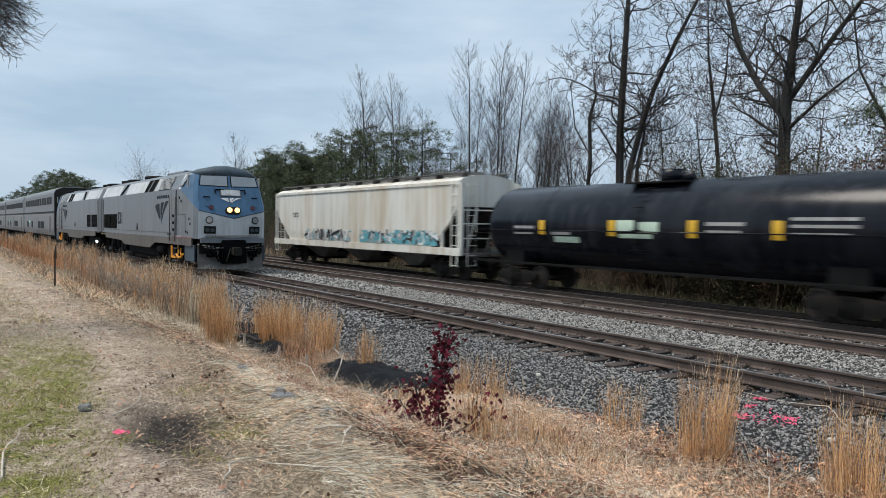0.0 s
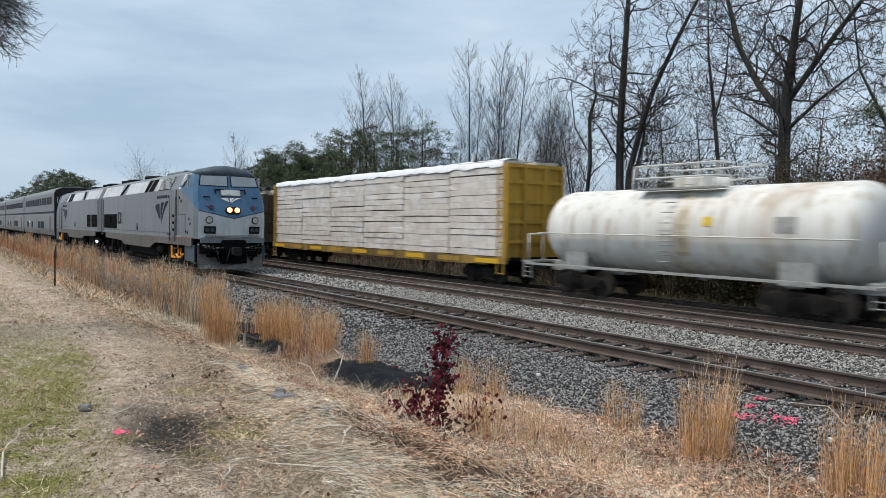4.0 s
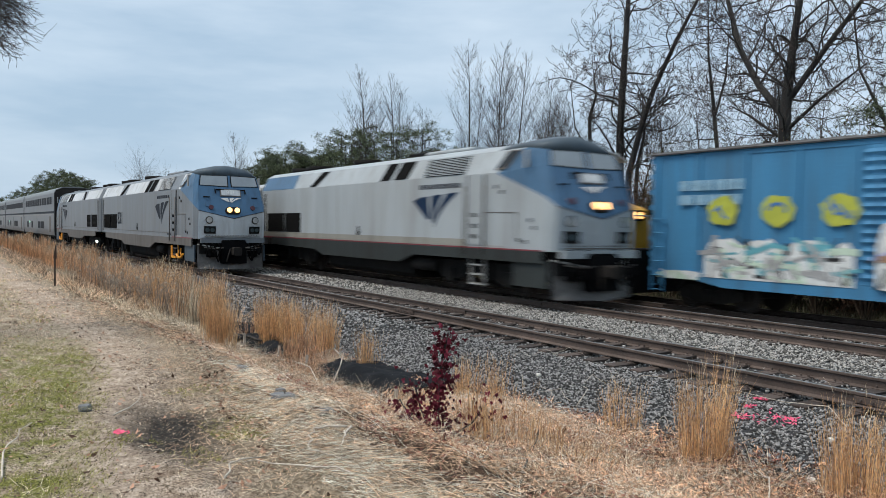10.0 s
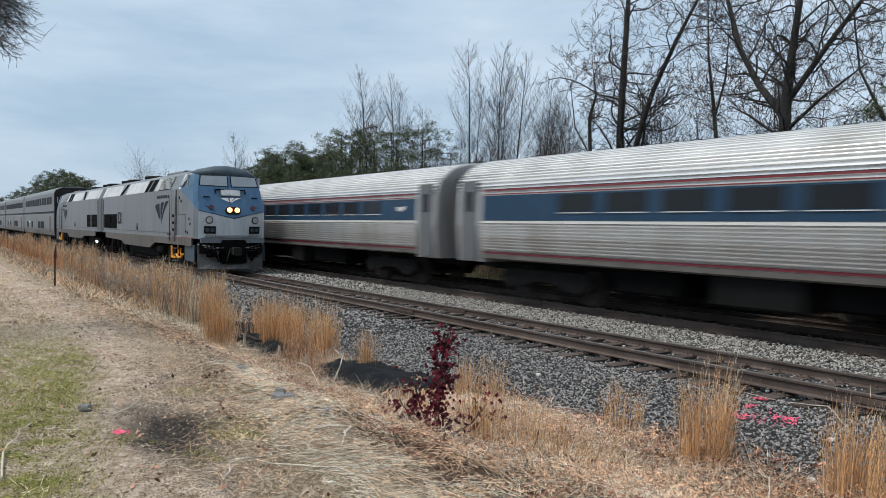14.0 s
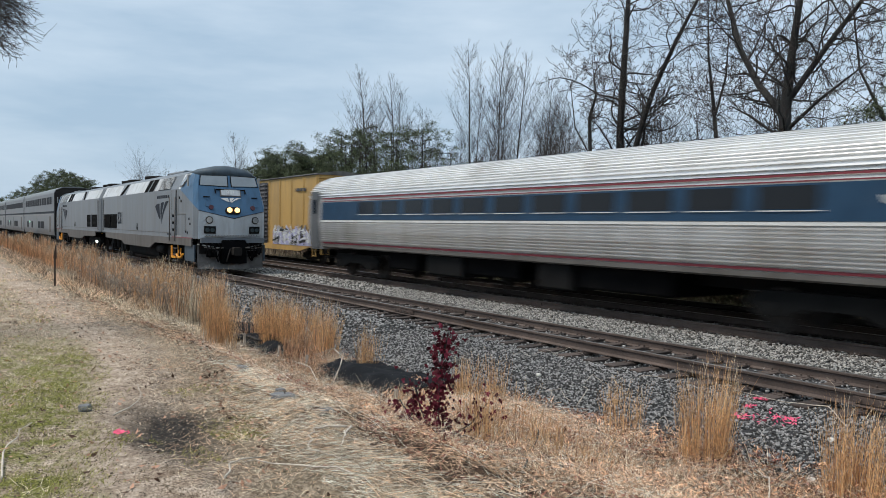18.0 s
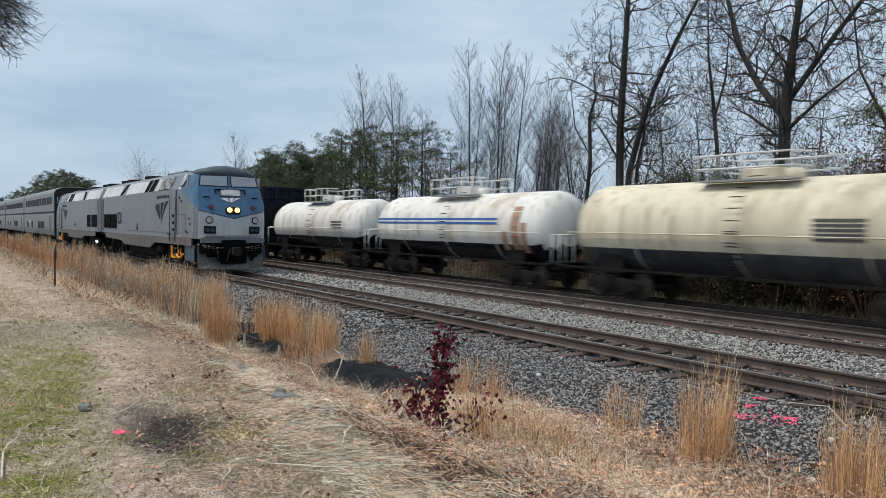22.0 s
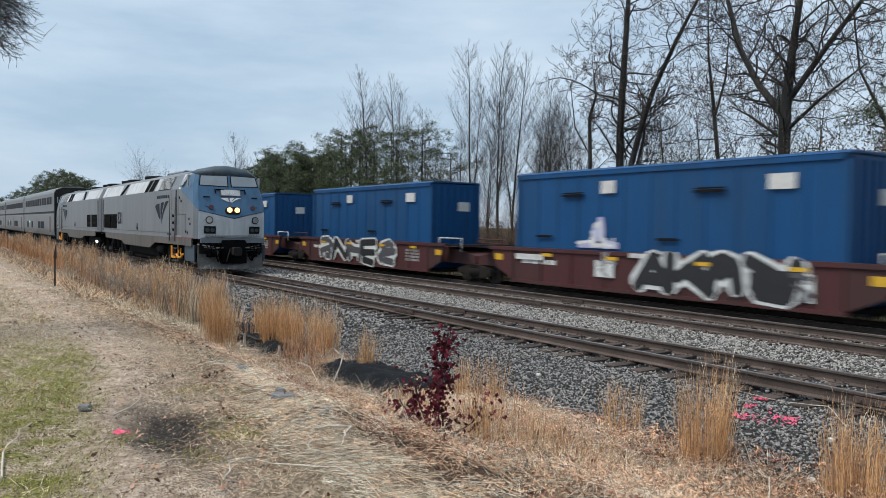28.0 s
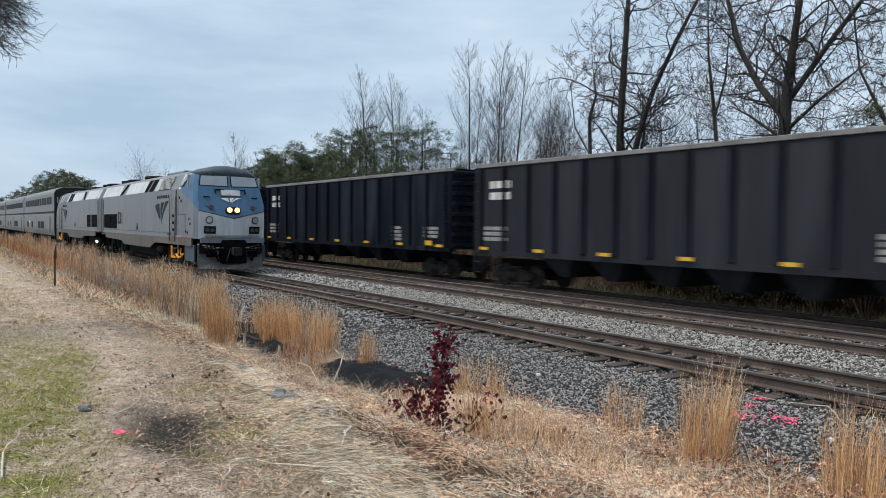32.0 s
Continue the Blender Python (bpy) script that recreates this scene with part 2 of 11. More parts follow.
def ground_material():
    m = bpy.data.materials.new("ground_earth_grass_ballast")
    m.use_nodes = True
    n, l = m.node_tree.nodes, m.node_tree.links
    b = n["Principled BSDF"]
    b.inputs["Roughness"].default_value = 0.95
    b.inputs["Specular IOR Level"].default_value = 0.15
    tc = n.new("ShaderNodeTexCoord")
    sep = n.new("ShaderNodeSeparateXYZ")
    l.new(tc.outputs["Object"], sep.inputs[0])

    def noise(scale, detail=5.0, rough=0.6, stretch=None):
        t = n.new("ShaderNodeTexNoise")
        t.inputs["Scale"].default_value, t.inputs["Detail"].default_value, t.inputs["Roughness"].default_value = scale, detail, rough
        if stretch:
            mp = n.new("ShaderNodeMapping")
            mp.inputs["Scale"].default_value = stretch
            l.new(tc.outputs["Object"], mp.inputs["Vector"])
            l.new(mp.outputs["Vector"], t.inputs["Vector"])
        else:
            l.new(tc.outputs["Object"], t.inputs["Vector"])
        return t.outputs["Fac"]

    def ramp(src, stops):
        r = n.new("ShaderNodeValToRGB")
        e = r.color_ramp.elements
        while len(e) < len(stops):
            e.new(0.5)
        for k, (p, c) in enumerate(stops):
            e[k].position, e[k].color = p, (*c, 1) if len(c) == 3 else c
        l.new(src, r.inputs["Fac"])
        return r.outputs["Color"]

    def mix(fac, a, c):
        x = n.new("ShaderNodeMixRGB")
        l.new(fac, x.inputs["Fac"])
        l.new(a, x.inputs["Color1"])
        l.new(c, x.inputs["Color2"])
        return x.outputs["Color"]

    def math2(op, a, c=None, k=None):
        x = n.new("ShaderNodeMath")
        x.operation = op
        x.use_clamp = op == "MULTIPLY_ADD"
        l.new(a, x.inputs[0])
        if c is not None:
            l.new(c, x.inputs[1])
        if k is not None:
            for i, q in enumerate(k):
                x.inputs[1 + i].default_value = q
        return x.outputs[0]

    big, mid, fine = noise(0.9), noise(5.0), noise(38.0)
    soil = ramp(noise(7.0, 9.0, 0.78), [(0.3, (0.15, 0.12, 0.09)), (0.43, (0.47, 0.365, 0.275)), (0.54, (0.68, 0.555, 0.44)), (0.72, (0.84, 0.72, 0.60))])
    thatch = ramp(noise(34.0, 5.0, 0.85, (1.0, 2.4, 1.0)), [(0.42, (0.20, 0.17, 0.14)), (0.55, (1.05, 1.05, 1.05))])
    # floor under the straw, kept dark: shade between clumps is painted into it
    straw = ramp(noise(14.0, 6.0, 0.7, (1.0, 2.2, 1.0)), [(0.40, (0.02, 0.012, 0.008)), (0.55, (0.085, 0.05, 0.032)), (0.72, (0.34, 0.215, 0.14))])
    green = ramp(fine, [(0.32, (0.075, 0.08, 0.02)), (0.5, (0.21, 0.21, 0.06)), (0.72, (0.42, 0.38, 0.18))])
    stone = ramp(noise(16.0, 8.0, 0.8), [(0.32, (0.02, 0.02, 0.021)), (0.52, (0.06, 0.06, 0.062)), (0.7, (0.17, 0.17, 0.17))])
    wood = ramp(mid, [(0.3, (0.05, 0.04, 0.03)), (0.55, (0.13, 0.10, 0.065)), (0.75, (0.2, 0.17, 0.09))])
    # y with a wandering edge
    x = n.new("ShaderNodeMath")
    x.operation = "MULTIPLY_ADD"
    l.new(big, x.inputs[0])
    x.inputs[1].default_value, x.inputs[2].default_value = 1.3, -0.65
    yw = math2("ADD", sep.outputs["Y"], x.outputs[0])
    # distance beyond the worn line of the path, with a wandering edge
    pl = n.new("ShaderNodeMapRange")
    pl.inputs["From Min"].default_value, pl.inputs["From Max"].default_value = -5.0, -10.0
    pl.inputs["To Min"].default_value, pl.inputs["To Max"].default_value = 1.4, 2.3
    l.new(sep.outputs["X"], pl.inputs["Value"])
    wa = n.new("ShaderNodeMath")
    wa.operation = "MULTIPLY_ADD"
    l.new(noise(2.2, 6.0, 0.7), wa.inputs[0])
    wa.inputs[1].default_value, wa.inputs[2].default_value = 0.9, -0.45
    off = math2("ADD", math2("SUBTRACT", sep.outputs["Y"], pl.outputs[0]), wa.outputs[0])
    dry = math2("MULTIPLY_ADD", off, k=(1.6, -0.9))
    fl = n.new("ShaderNodeMixRGB")
    fl.blend_type = "MULTIPLY"
    fl.inputs["Fac"].default_value = 1.0
    l.new(soil, fl.inputs["Color1"])
    l.new(thatch, fl.inputs["Color2"])
    thatchy = ramp(noise(21.0, 8.0, 0.82), [(0.37, (0.03, 0.025, 0.017)), (0.48, (0.20, 0.16, 0.105)), (0.56, (0.40, 0.32, 0.225)), (0.67, (0.70, 0.60, 0.47))])
    thatch_dark = ramp(noise(28.0, 6.0, 0.8), [(0.38, (0.04, 0.035, 0.03)), (0.55, (0.16, 0.135, 0.11)), (0.68, (0.38, 0.33, 0.27))])
    brown = ramp(noise(18.0, 6.0, 0.75), [(0.3, (0.09, 0.062, 0.045)), (0.5, (0.26, 0.18, 0.125)), (0.72, (0.46, 0.36, 0.26))])
    blot = ramp(noise(1.7, 6.0, 0.7), [(0.52, (0, 0, 0)), (0.66, (0.75, 0.75, 0.75))])
    soil = mix(blot, fl.outputs["Color"], brown)
    # brown leafy thatch beyond the line, a damp worn streak on it
    col = mix(ramp(math2("MULTIPLY_ADD", off, k=(3.0, 0.1)), [(0.0, (0, 0, 0)), (1.0, (0.8, 0.8, 0.8))]), soil, thatchy)
    damp_line = ramp(math2("MULTIPLY_ADD", off, k=(1.6, 0.5)), [(0.32, (0, 0, 0)), (0.47, (0.55, 0.55, 0.55)), (0.62, (0, 0, 0))])
    col = mix(damp_line, col, thatch_dark)
    col = mix(dry, col, straw)
    # pale dusty strip where feet go
    dust = ramp(noise(11.0, 9.0, 0.75), [(0.36, (0.13, 0.10, 0.075)), (0.47, (0.40, 0.31, 0.235)), (0.57, (0.60, 0.49, 0.39)), (0.70, (0.80, 0.69, 0.58))])
    worn = ramp(math2("MULTIPLY_ADD", off, k=(1.0, 1.0)), [(0.18, (0, 0, 0)), (0.36, (0.7, 0.7, 0.7)), (0.62, (0.7, 0.7, 0.7)), (0.80, (0, 0, 0))])
    wx = n.new("ShaderNodeMapRange")
    wx.inputs["From Min"].default_value, wx.inputs["From Max"].default_value = -18.0, -9.0
    wx.inputs["To Min"].default_value, wx.inputs["To Max"].default_value = 0.3, 1.0
    l.new(sep.outputs["X"], wx.inputs["Value"])
    col = mix(math2("MULTIPLY", worn, wx.outputs[0]), col, dust)
    # green verge on the camera's side of the path
    gmask = math2("MULTIPLY_ADD", off, k=(-3.0, -1.6))
    gx = n.new("ShaderNodeMapRange")
    gx.inputs["From Min"].default_value, gx.inputs["From Max"].default_value = -12.5, -9.0
    gx.inputs["To Min"].default_value, gx.inputs["To Max"].default_value = 0.15, 1.0
    l.new(sep.outputs["X"], gx.inputs["Value"])
    gfade = n.new("ShaderNodeMath")
    gfade.operation = "MULTIPLY"
    l.new(gmask, gfade.inputs[0])
    l.new(gx.outputs[0], gfade.inputs[1])
    gmask = gfade.outputs[0]
    patch = ramp(noise(3.2, 8.0, 0.75), [(0.40, (0, 0, 0)), (0.54, (1, 1, 1))])
    gm = n.new("ShaderNodeMath")
    gm.operation = "MULTIPLY"
    l.new(gmask, gm.inputs[0])
    l.new(patch, gm.inputs[1])
    col = mix(gm.outputs[0], col, green)
    # damp dark hollow in the path
    hol = n.new("ShaderNodeVectorMath")
    hol.operation = "DISTANCE"
    cmb = n.new("ShaderNodeCombineXYZ")
    sx = n.new("ShaderNodeMath")
    sx.operation = "MULTIPLY_ADD"
    l.new(sep.outputs["X"], sx.inputs[0])
    sx.inputs[1].default_value, sx.inputs[2].default_value = 0.36, 0.36 * 6.0
    sy = n.new("ShaderNodeMath")
    sy.operation = "ADD"
    l.new(yw, sy.inputs[0])
    sy.inputs[1].default_value = -1.45
    l.new(sx.outputs[0], cmb.inputs[0])
    l.new(sy.outputs[0], cmb.inputs[1])
    l.new(cmb.outputs[0], hol.inputs[0])
    damp = ramp(hol.outputs["Value"], [(0.18, (0.95, 0.95, 0.95)), (0.46, (0, 0, 0))])
    mud = ramp(noise(26.0, 6.0, 0.75), [(0.42, (0.014, 0.013, 0.012)), (0.56, (0.045, 0.041, 0.037)), (0.72, (0.19, 0.17, 0.145))])
    col = mix(damp, col, mud)
    # ballast and the wood's floor
    edge = n.new("ShaderNodeMath")
    edge.operation = "SUBTRACT"
    xr = n.new("ShaderNodeMapRange")
    xr.inputs["From Min"].default_value, xr.inputs["From Max"].default_value = -10.0, -4.2
    xr.inputs["To Min"].default_value, xr.inputs["To Max"].default_value = 5.95, 6.85
    l.new(sep.outputs["X"], xr.inputs["Value"])
    l.new(sep.outputs["Y"], edge.inputs[0])
    l.new(xr.outputs[0], edge.inputs[1])
    bal = math2("MULTIPLY_ADD", edge.outputs[0], k=(3.0, 0.2))
    col = mix(bal, col, stone)
    far = math2("MULTIPLY_ADD", yw, k=(0.8, -17.2))
    col = mix(far, col, wood)
    l.new(col, b.inputs["Base Color"])
    bp = n.new("ShaderNodeBump")
    bp.inputs["Strength"].default_value, bp.inputs["Distance"].default_value = 0.8, 0.05
    l.new(noise(22.0, 8.0, 0.75), bp.inputs["Height"])
    l.new(bp.outputs["Normal"], b.inputs["Normal"])
    return m


build_ground()


# ---------- tracks ----------
def rail_profile():
    return [(-0.07, -0.17), (0.07, -0.17), (0.07, -0.158), (0.012, -0.135), (0.010, -0.045), (0.036, -0.034), (0.036, -0.006), (0.028, 0.0),
            (-0.028, 0.0), (-0.036, -0.006), (-0.036, -0.034), (-0.010, -0.045), (-0.012, -0.135), (-0.07, -0.158)]


def build_track(y, z, near, label, cant=0.0):
    tr = thing("railway_track", label, "railway track", pose(0, y, z), kind="structure", group="parallel tracks")
    for side in (-0.7525, 0.7525):
        zz = -cant * side / 1.505
        ms = Mesh().prism([(side + a, b + zz) for a, b in rail_profile()], -420, 40)
        rail = part("rail", ms, M_RAIL, tr, "brown rusted steel rail")
        part("running_surface", Mesh().box(-420, 40, side - 0.025, side + 0.025, zz, zz + 0.002), M_RAILTOP, rail, "bright worn rail head")
        # bolted joint bars now and then
        for xj in (-4.55, -15.9, -28.0, -44.0):
            bar = Mesh()
            for s in (-1, 1):
                bar.box(xj - 0.45, xj + 0.45, side + s * 0.03 - 0.018, side + s * 0.03 + 0.018, zz - 0.13, zz - 0.05)
                for k in range(6):
                    bar.rod((xj - 0.37 + 0.148 * k, side + s * 0.04, zz - 0.09), (xj - 0.37 + 0.148 * k, side + s * 0.075, zz - 0.09), 0.016, 6)
            part("joint_bar", bar, M_RAIL, rail)
    rnd = random.Random(int(y * 7))
    kinds = []
    for k in range(6):
        h = rnd.uniform(-0.02, 0.02)
        ms = Mesh().box(-0.112, 0.112, -1.3, 1.3, -0.33, -0.168, 0.012)
        kinds.append(ms.data("tie", M_TIE))
    plate = Mesh()
    for side in (-0.7525, 0.7525):
        plate.box(-0.09, 0.09, side - 0.17, side + 0.17, -0.17, -0.158)
        for sx in (-0.06, 0.06):
            for sy in (-0.095, 0.095):
                plate.box(sx - 0.012, sx + 0.012, side + sy - 0.012, side + sy + 0.012, -0.165, -0.125)
    plate = plate.data("tie_plate", M_RAIL)
    rest = Mesh()
    n = 0
    x = 2.0
    while x > -260:
        sk = rnd.uniform(-0.02, 0.02)
        if n < near:
            t = part("tie", rnd.choice(kinds), None, tr, at=pose(x, rnd.uniform(-0.07, 0.07), rnd.uniform(-0.018, 0.004), 0, 0, rnd.uniform(-1.6, 1.6)))
            part("tie_plate", plate, None, t)
        else:
            rest.box(x - 0.11, x + 0.11, -1.3, 1.3, -0.3, -0.17)
        n += 1
        x -= 0.53 + sk
    if rest.v:
        tagged(part("far_ties", rest, M_TIE, tr), kind="stuff")
    return tr


build_track(YA, 0.0, 150, "near railway track, rusted rails on weathered wooden ties", 0.065)
build_track(YB, ZB, 110, "middle railway track, rusted rails in pale ballast", 0.0)
build_track(YC, ZC, 60, "far railway track behind the others, dark rails", 0.0)



# ---------- rolling stock: materials ----------
def paint(name, c, dirt=(0.10, 0.08, 0.06), amt=0.35, rough=0.6, var=0.12, scale=0.9, streak=True, spec=0.22):
    return mat(name, c, rough, 0.0, scale, var, dirt, amt, 30.0, 0.05, streak, spec=spec)


M_OFFWHITE = paint("weathered_off_white_paint", (0.70, 0.69, 0.635), (0.47, 0.38, 0.26), 0.3)
M_GREYWHITE = paint("weathered_grey_white_paint", (0.47, 0.485, 0.48), (0.13, 0.115, 0.10), 0.42)
M_PALEGREY = paint("pale_grey_paint", (0.41, 0.435, 0.44), (0.22, 0.19, 0.16), 0.32)
M_TAN = paint("weathered_tan_paint", (0.56, 0.50, 0.385), (0.31, 0.24, 0.16), 0.44)
M_TANSILL = paint("dirty_tan_sill_paint", (0.34, 0.28, 0.20), (0.12, 0.095, 0.07), 0.5)
M_CAGE = paint("grimy_tan_end_cage", (0.17, 0.14, 0.11), (0.07, 0.058, 0.045), 0.5)
M_TANKBLACK = paint("glossy_black_tank_paint", (0.0055, 0.007, 0.011), (0.03, 0.033, 0.04), 0.2, 0.2, spec=0.22)
M_TANKWHITE = paint("white_tank_paint", (0.70, 0.69, 0.655), (0.35, 0.26, 0.16), 0.18)
M_TANKCREAM = paint("cream_tank_paint", (0.66, 0.60, 0.46), (0.30, 0.24, 0.16), 0.22)
M_ROOFGRIME = paint("grimy_roof_paint", (0.16, 0.155, 0.15), (0.05, 0.045, 0.04), 0.4)
M_GONDOLA = paint("faded_black_gondola_paint", (0.0065, 0.008, 0.0115), (0.026, 0.026, 0.029), 0.32, 0.65, spec=0.08)
M_GONDOLABROWN = paint("rust_brown_black_paint", (0.026, 0.023, 0.021), (0.06, 0.045, 0.036), 0.36, 0.7)
M_COALBLACK = paint("black_hopper_paint", (0.0055, 0.0075, 0.0135), (0.032, 0.038, 0.05), 0.26, 0.6, spec=0.07)
M_COALDUST = paint("dusty_charcoal_hopper_paint", (0.021, 0.023, 0.029), (0.04, 0.043, 0.051), 0.32, 0.65, spec=0.1)
# holds the shade under the hopper ends as well as grime
M_SLOPE = paint("slope_sheet_shade_and_grime", (0.03, 0.028, 0.026), (0.07, 0.06, 0.05), 0.3, 0.8, spec=0.1)
M_RIM = paint("worn_grey_top_rim", (0.22, 0.215, 0.215), (0.09, 0.08, 0.07), 0.3)
M_BOXBLACK = paint("dull_blue_black_paint", (0.010, 0.0145, 0.023), (0.034, 0.04, 0.05), 0.36, 0.65, spec=0.08)
M_BOXGREY = paint("weathered_charcoal_paint", (0.043, 0.045, 0.051), (0.12, 0.112, 0.112), 0.3, 0.75)
M_BOXBLUE = paint("sky_blue_boxcar_paint", (0.058, 0.215, 0.39), (0.06, 0.11, 0.16), 0.28)
M_BOXYELLOW = paint("ochre_yellow_boxcar_paint", (0.52, 0.325, 0.11), (0.32, 0.22, 0.11), 0.3)
M_YELLOWFRAME = paint("railcar_yellow_paint", (0.47, 0.28, 0.045), (0.15, 0.10, 0.05), 0.38)
M_YELLOWSILL = paint("grimy_yellow_sill_paint", (0.30, 0.19, 0.05), (0.035, 0.03, 0.025), 0.55)
M_MAROON = paint("maroon_well_car_paint", (0.085, 0.030, 0.031), (0.055, 0.038, 0.036), 0.36)
M_CONTAINER = paint("blue_container_paint", (0.009, 0.072, 0.20), (0.018, 0.056, 0.125), 0.32, 0.5)
M_REFLECT = mat("yellow_reflector", (0.68, 0.40, 0.03), 0.35, 0, 8, 0.1)
M_MARKWHITE = mat("white_stencil_paint", (0.62, 0.62, 0.60), 0.6, 0, 6, 0.15, (0.3, 0.3, 0.3), 0.2)
M_MARKGREY = mat("worn_stencil_paint", (0.30, 0.30, 0.29), 0.7, 0, 6, 0.3)
M_MARKFADED = mat("faded_pale_blue_stencil_paint", (0.22, 0.38, 0.50), 0.7, 0, 6, 0.3)
M_MARKDARK = mat("dark_stencil_paint", (0.06, 0.06, 0.06), 0.7, 0, 6, 0.3)
M_MARKYELLOW = mat("yellow_stencil_paint", (0.66, 0.46, 0.03), 0.6, 0, 6, 0.15)
M_MARKBLUE = mat("blue_stripe_paint", (0.03, 0.10, 0.33), 0.5, 0, 6, 0.15)
# shade inside intakes, grilles and recesses, put into a near-black colour
M_VOID = mat("shadowed_steel_interior", (0.008, 0.008, 0.008), 0.95, spec=0.04)
M_WRAP = mat("white_plastic_lumber_wrap", (0.62, 0.565, 0.51), 0.4, 0, 2.2, 0.2, (0.76, 0.75, 0.74), 0.4, 9.0, 0.9)
M_PLASTIC = mat("crumpled_white_plastic", (0.78, 0.79, 0.80), 0.35, 0, 3.0, 0.1, bump=0.5)
M_DARKLUMBER = mat("black_wrapped_lumber", (0.008, 0.009, 0.012), 0.6, 0, 2.0, 0.3, (0.02, 0.02, 0.023), 0.3, spec=0.1)
SPRAY = {k: mat("spray_paint_" + k, c, 0.55, 0, 4.0, 0.2) for k, c in {
    "white": (0.66, 0.68, 0.67), "pink": (0.62, 0.25, 0.30), "red": (0.50, 0.03, 0.04), "black": (0.02, 0.02, 0.022), "teal": (0.12, 0.36, 0.42),
    "orange": (0.60, 0.24, 0.08), "yellow": (0.62, 0.50, 0.10), "lilac": (0.42, 0.42, 0.62), "salmon": (0.50, 0.21, 0.13), "mint": (0.50, 0.62, 0.50),
    "grey": (0.33, 0.33, 0.33), "brown": (0.33, 0.2, 0.13), "olive": (0.25, 0.26, 0.14), "graphite": (0.085, 0.085, 0.095), "smoke": (0.19, 0.185, 0.20), "mist": (0.40, 0.39, 0.42), "dusk": (0.26, 0.23, 0.28), "blue": (0.05, 0.16, 0.40), "lime": (0.42, 0.45, 0.06)}.items()}


# ---------- rolling stock: shared pieces ----------
def wheelset_mesh(r=0.42):
    ms = Mesh()
    ms.rod((0, -1.0, r), (0, 1.0, r), 0.075, 8)
    for s in (-1, 1):
        y = s * 0.7
        ring = lambda yy, q, n=20: [(q * math.cos(2 * math.pi * i / n), yy, r + q * math.sin(2 * math.pi * i / n)) for i in range(n)]
        ms.loft([ring(y - s * 0.06, r + 0.025), ring(y - s * 0.03, r + 0.025), ring(y - s * 0.02, r), ring(y + s * 0.08, r - 0.006),
                 ring(y + s * 0.08, r - 0.07), ring(y + s * 0.04, r - 0.10), ring(y + s * 0.045, 0.13), ring(y + s * 0.09, 0.12), ring(y + s * 0.09, 0.02)], False)
    return ms.data("wheelset", M_WHEEL)


def side_frame_mesh(a=0.89):
    ms = Mesh()
    prof = [(-a - 0.22, 0.34), (-a + 0.12, 0.30), (-0.42, 0.20), (0.42, 0.20), (a - 0.12, 0.30), (a + 0.22, 0.34), (a + 0.22, 0.56), (0.40, 0.70), (-0.40, 0.70), (-a - 0.22, 0.56)]
    ms.slab(prof, -0.075, 0.075)
    for s in (-1, 1):
        ms.rod((s * a, -0.13, 0.43), (s * a, 0.05, 0.43), 0.115, 10)
    for k in range(3):
        ms.rod((-0.2 + 0.2 * k, -0.10, 0.24), (-0.2 + 0.2 * k, -0.10, 0.58), 0.075, 8)
    return ms.data("side_frame", M_BROWNTRUCK)


def bolster_mesh():
    return Mesh().box(-0.2, 0.2, -1.12, 1.12, 0.42, 0.72).box(-0.32, 0.32, -0.35, 0.35, 0.6, 0.86).data("truck", M_BLACKSTEEL)


ME_WHEELSET, ME_FRAME, ME_BOLSTER = wheelset_mesh(), side_frame_mesh(), bolster_mesh()
ME_COUPLER = (Mesh().box(-0.5, 0.1, -0.13, 0.13, 0.72, 1.0).box(0.1, 0.42, -0.17, 0.17, 0.70, 1.02, 0.04).rod((0.05, -0.2, 0.95), (0.28, -0.42, 0.45), 0.03)).data("coupler", M_BROWNTRUCK)
ME_REFLECTOR = Mesh().box(-0.24, 0.24, -0.012, 0.0, -0.055, 0.055).data("reflector", M_REFLECT)
ME_BRAKEWHEEL = Mesh()
for _i in range(12):
    _a, _b = 2 * math.pi * _i / 12, 2 * math.pi * (_i + 1) / 12
    ME_BRAKEWHEEL.rod((0, 0.28 * math.cos(_a), 0.28 * math.sin(_a)), (0, 0.28 * math.cos(_b), 0.28 * math.sin(_b)), 0.015, 5)
    if _i % 3 == 0:
        ME_BRAKEWHEEL.rod((0, 0, 0), (0, 0.28 * math.cos(_a), 0.28 * math.sin(_a)), 0.012, 5)
ME_BRAKEWHEEL = ME_BRAKEWHEEL.data("brake_wheel", M_BLACKSTEEL)


def add_truck(car, x, wheelbase=0.89):
    tk = part("truck", ME_BOLSTER, None, car, "dusty cast-steel truck", pose(x, 0, 0))
    for s in (-1, 1):
        part("wheelset", ME_WHEELSET, None, tk, at=pose(s * wheelbase, 0, 0))
        part("side_frame", ME_FRAME, None, tk, at=pose(0, s * 1.0, 0, 0, 0, 0 if s < 0 else 180))
    return tk


def running_gear(car, half, truck_at):
    for s in (-1, 1):
        add_truck(car, s * truck_at)
        part("coupler", ME_COUPLER, None, car, at=pose(s * (half + 0.25), 0, 0, 0, 0, 0 if s > 0 else 180))


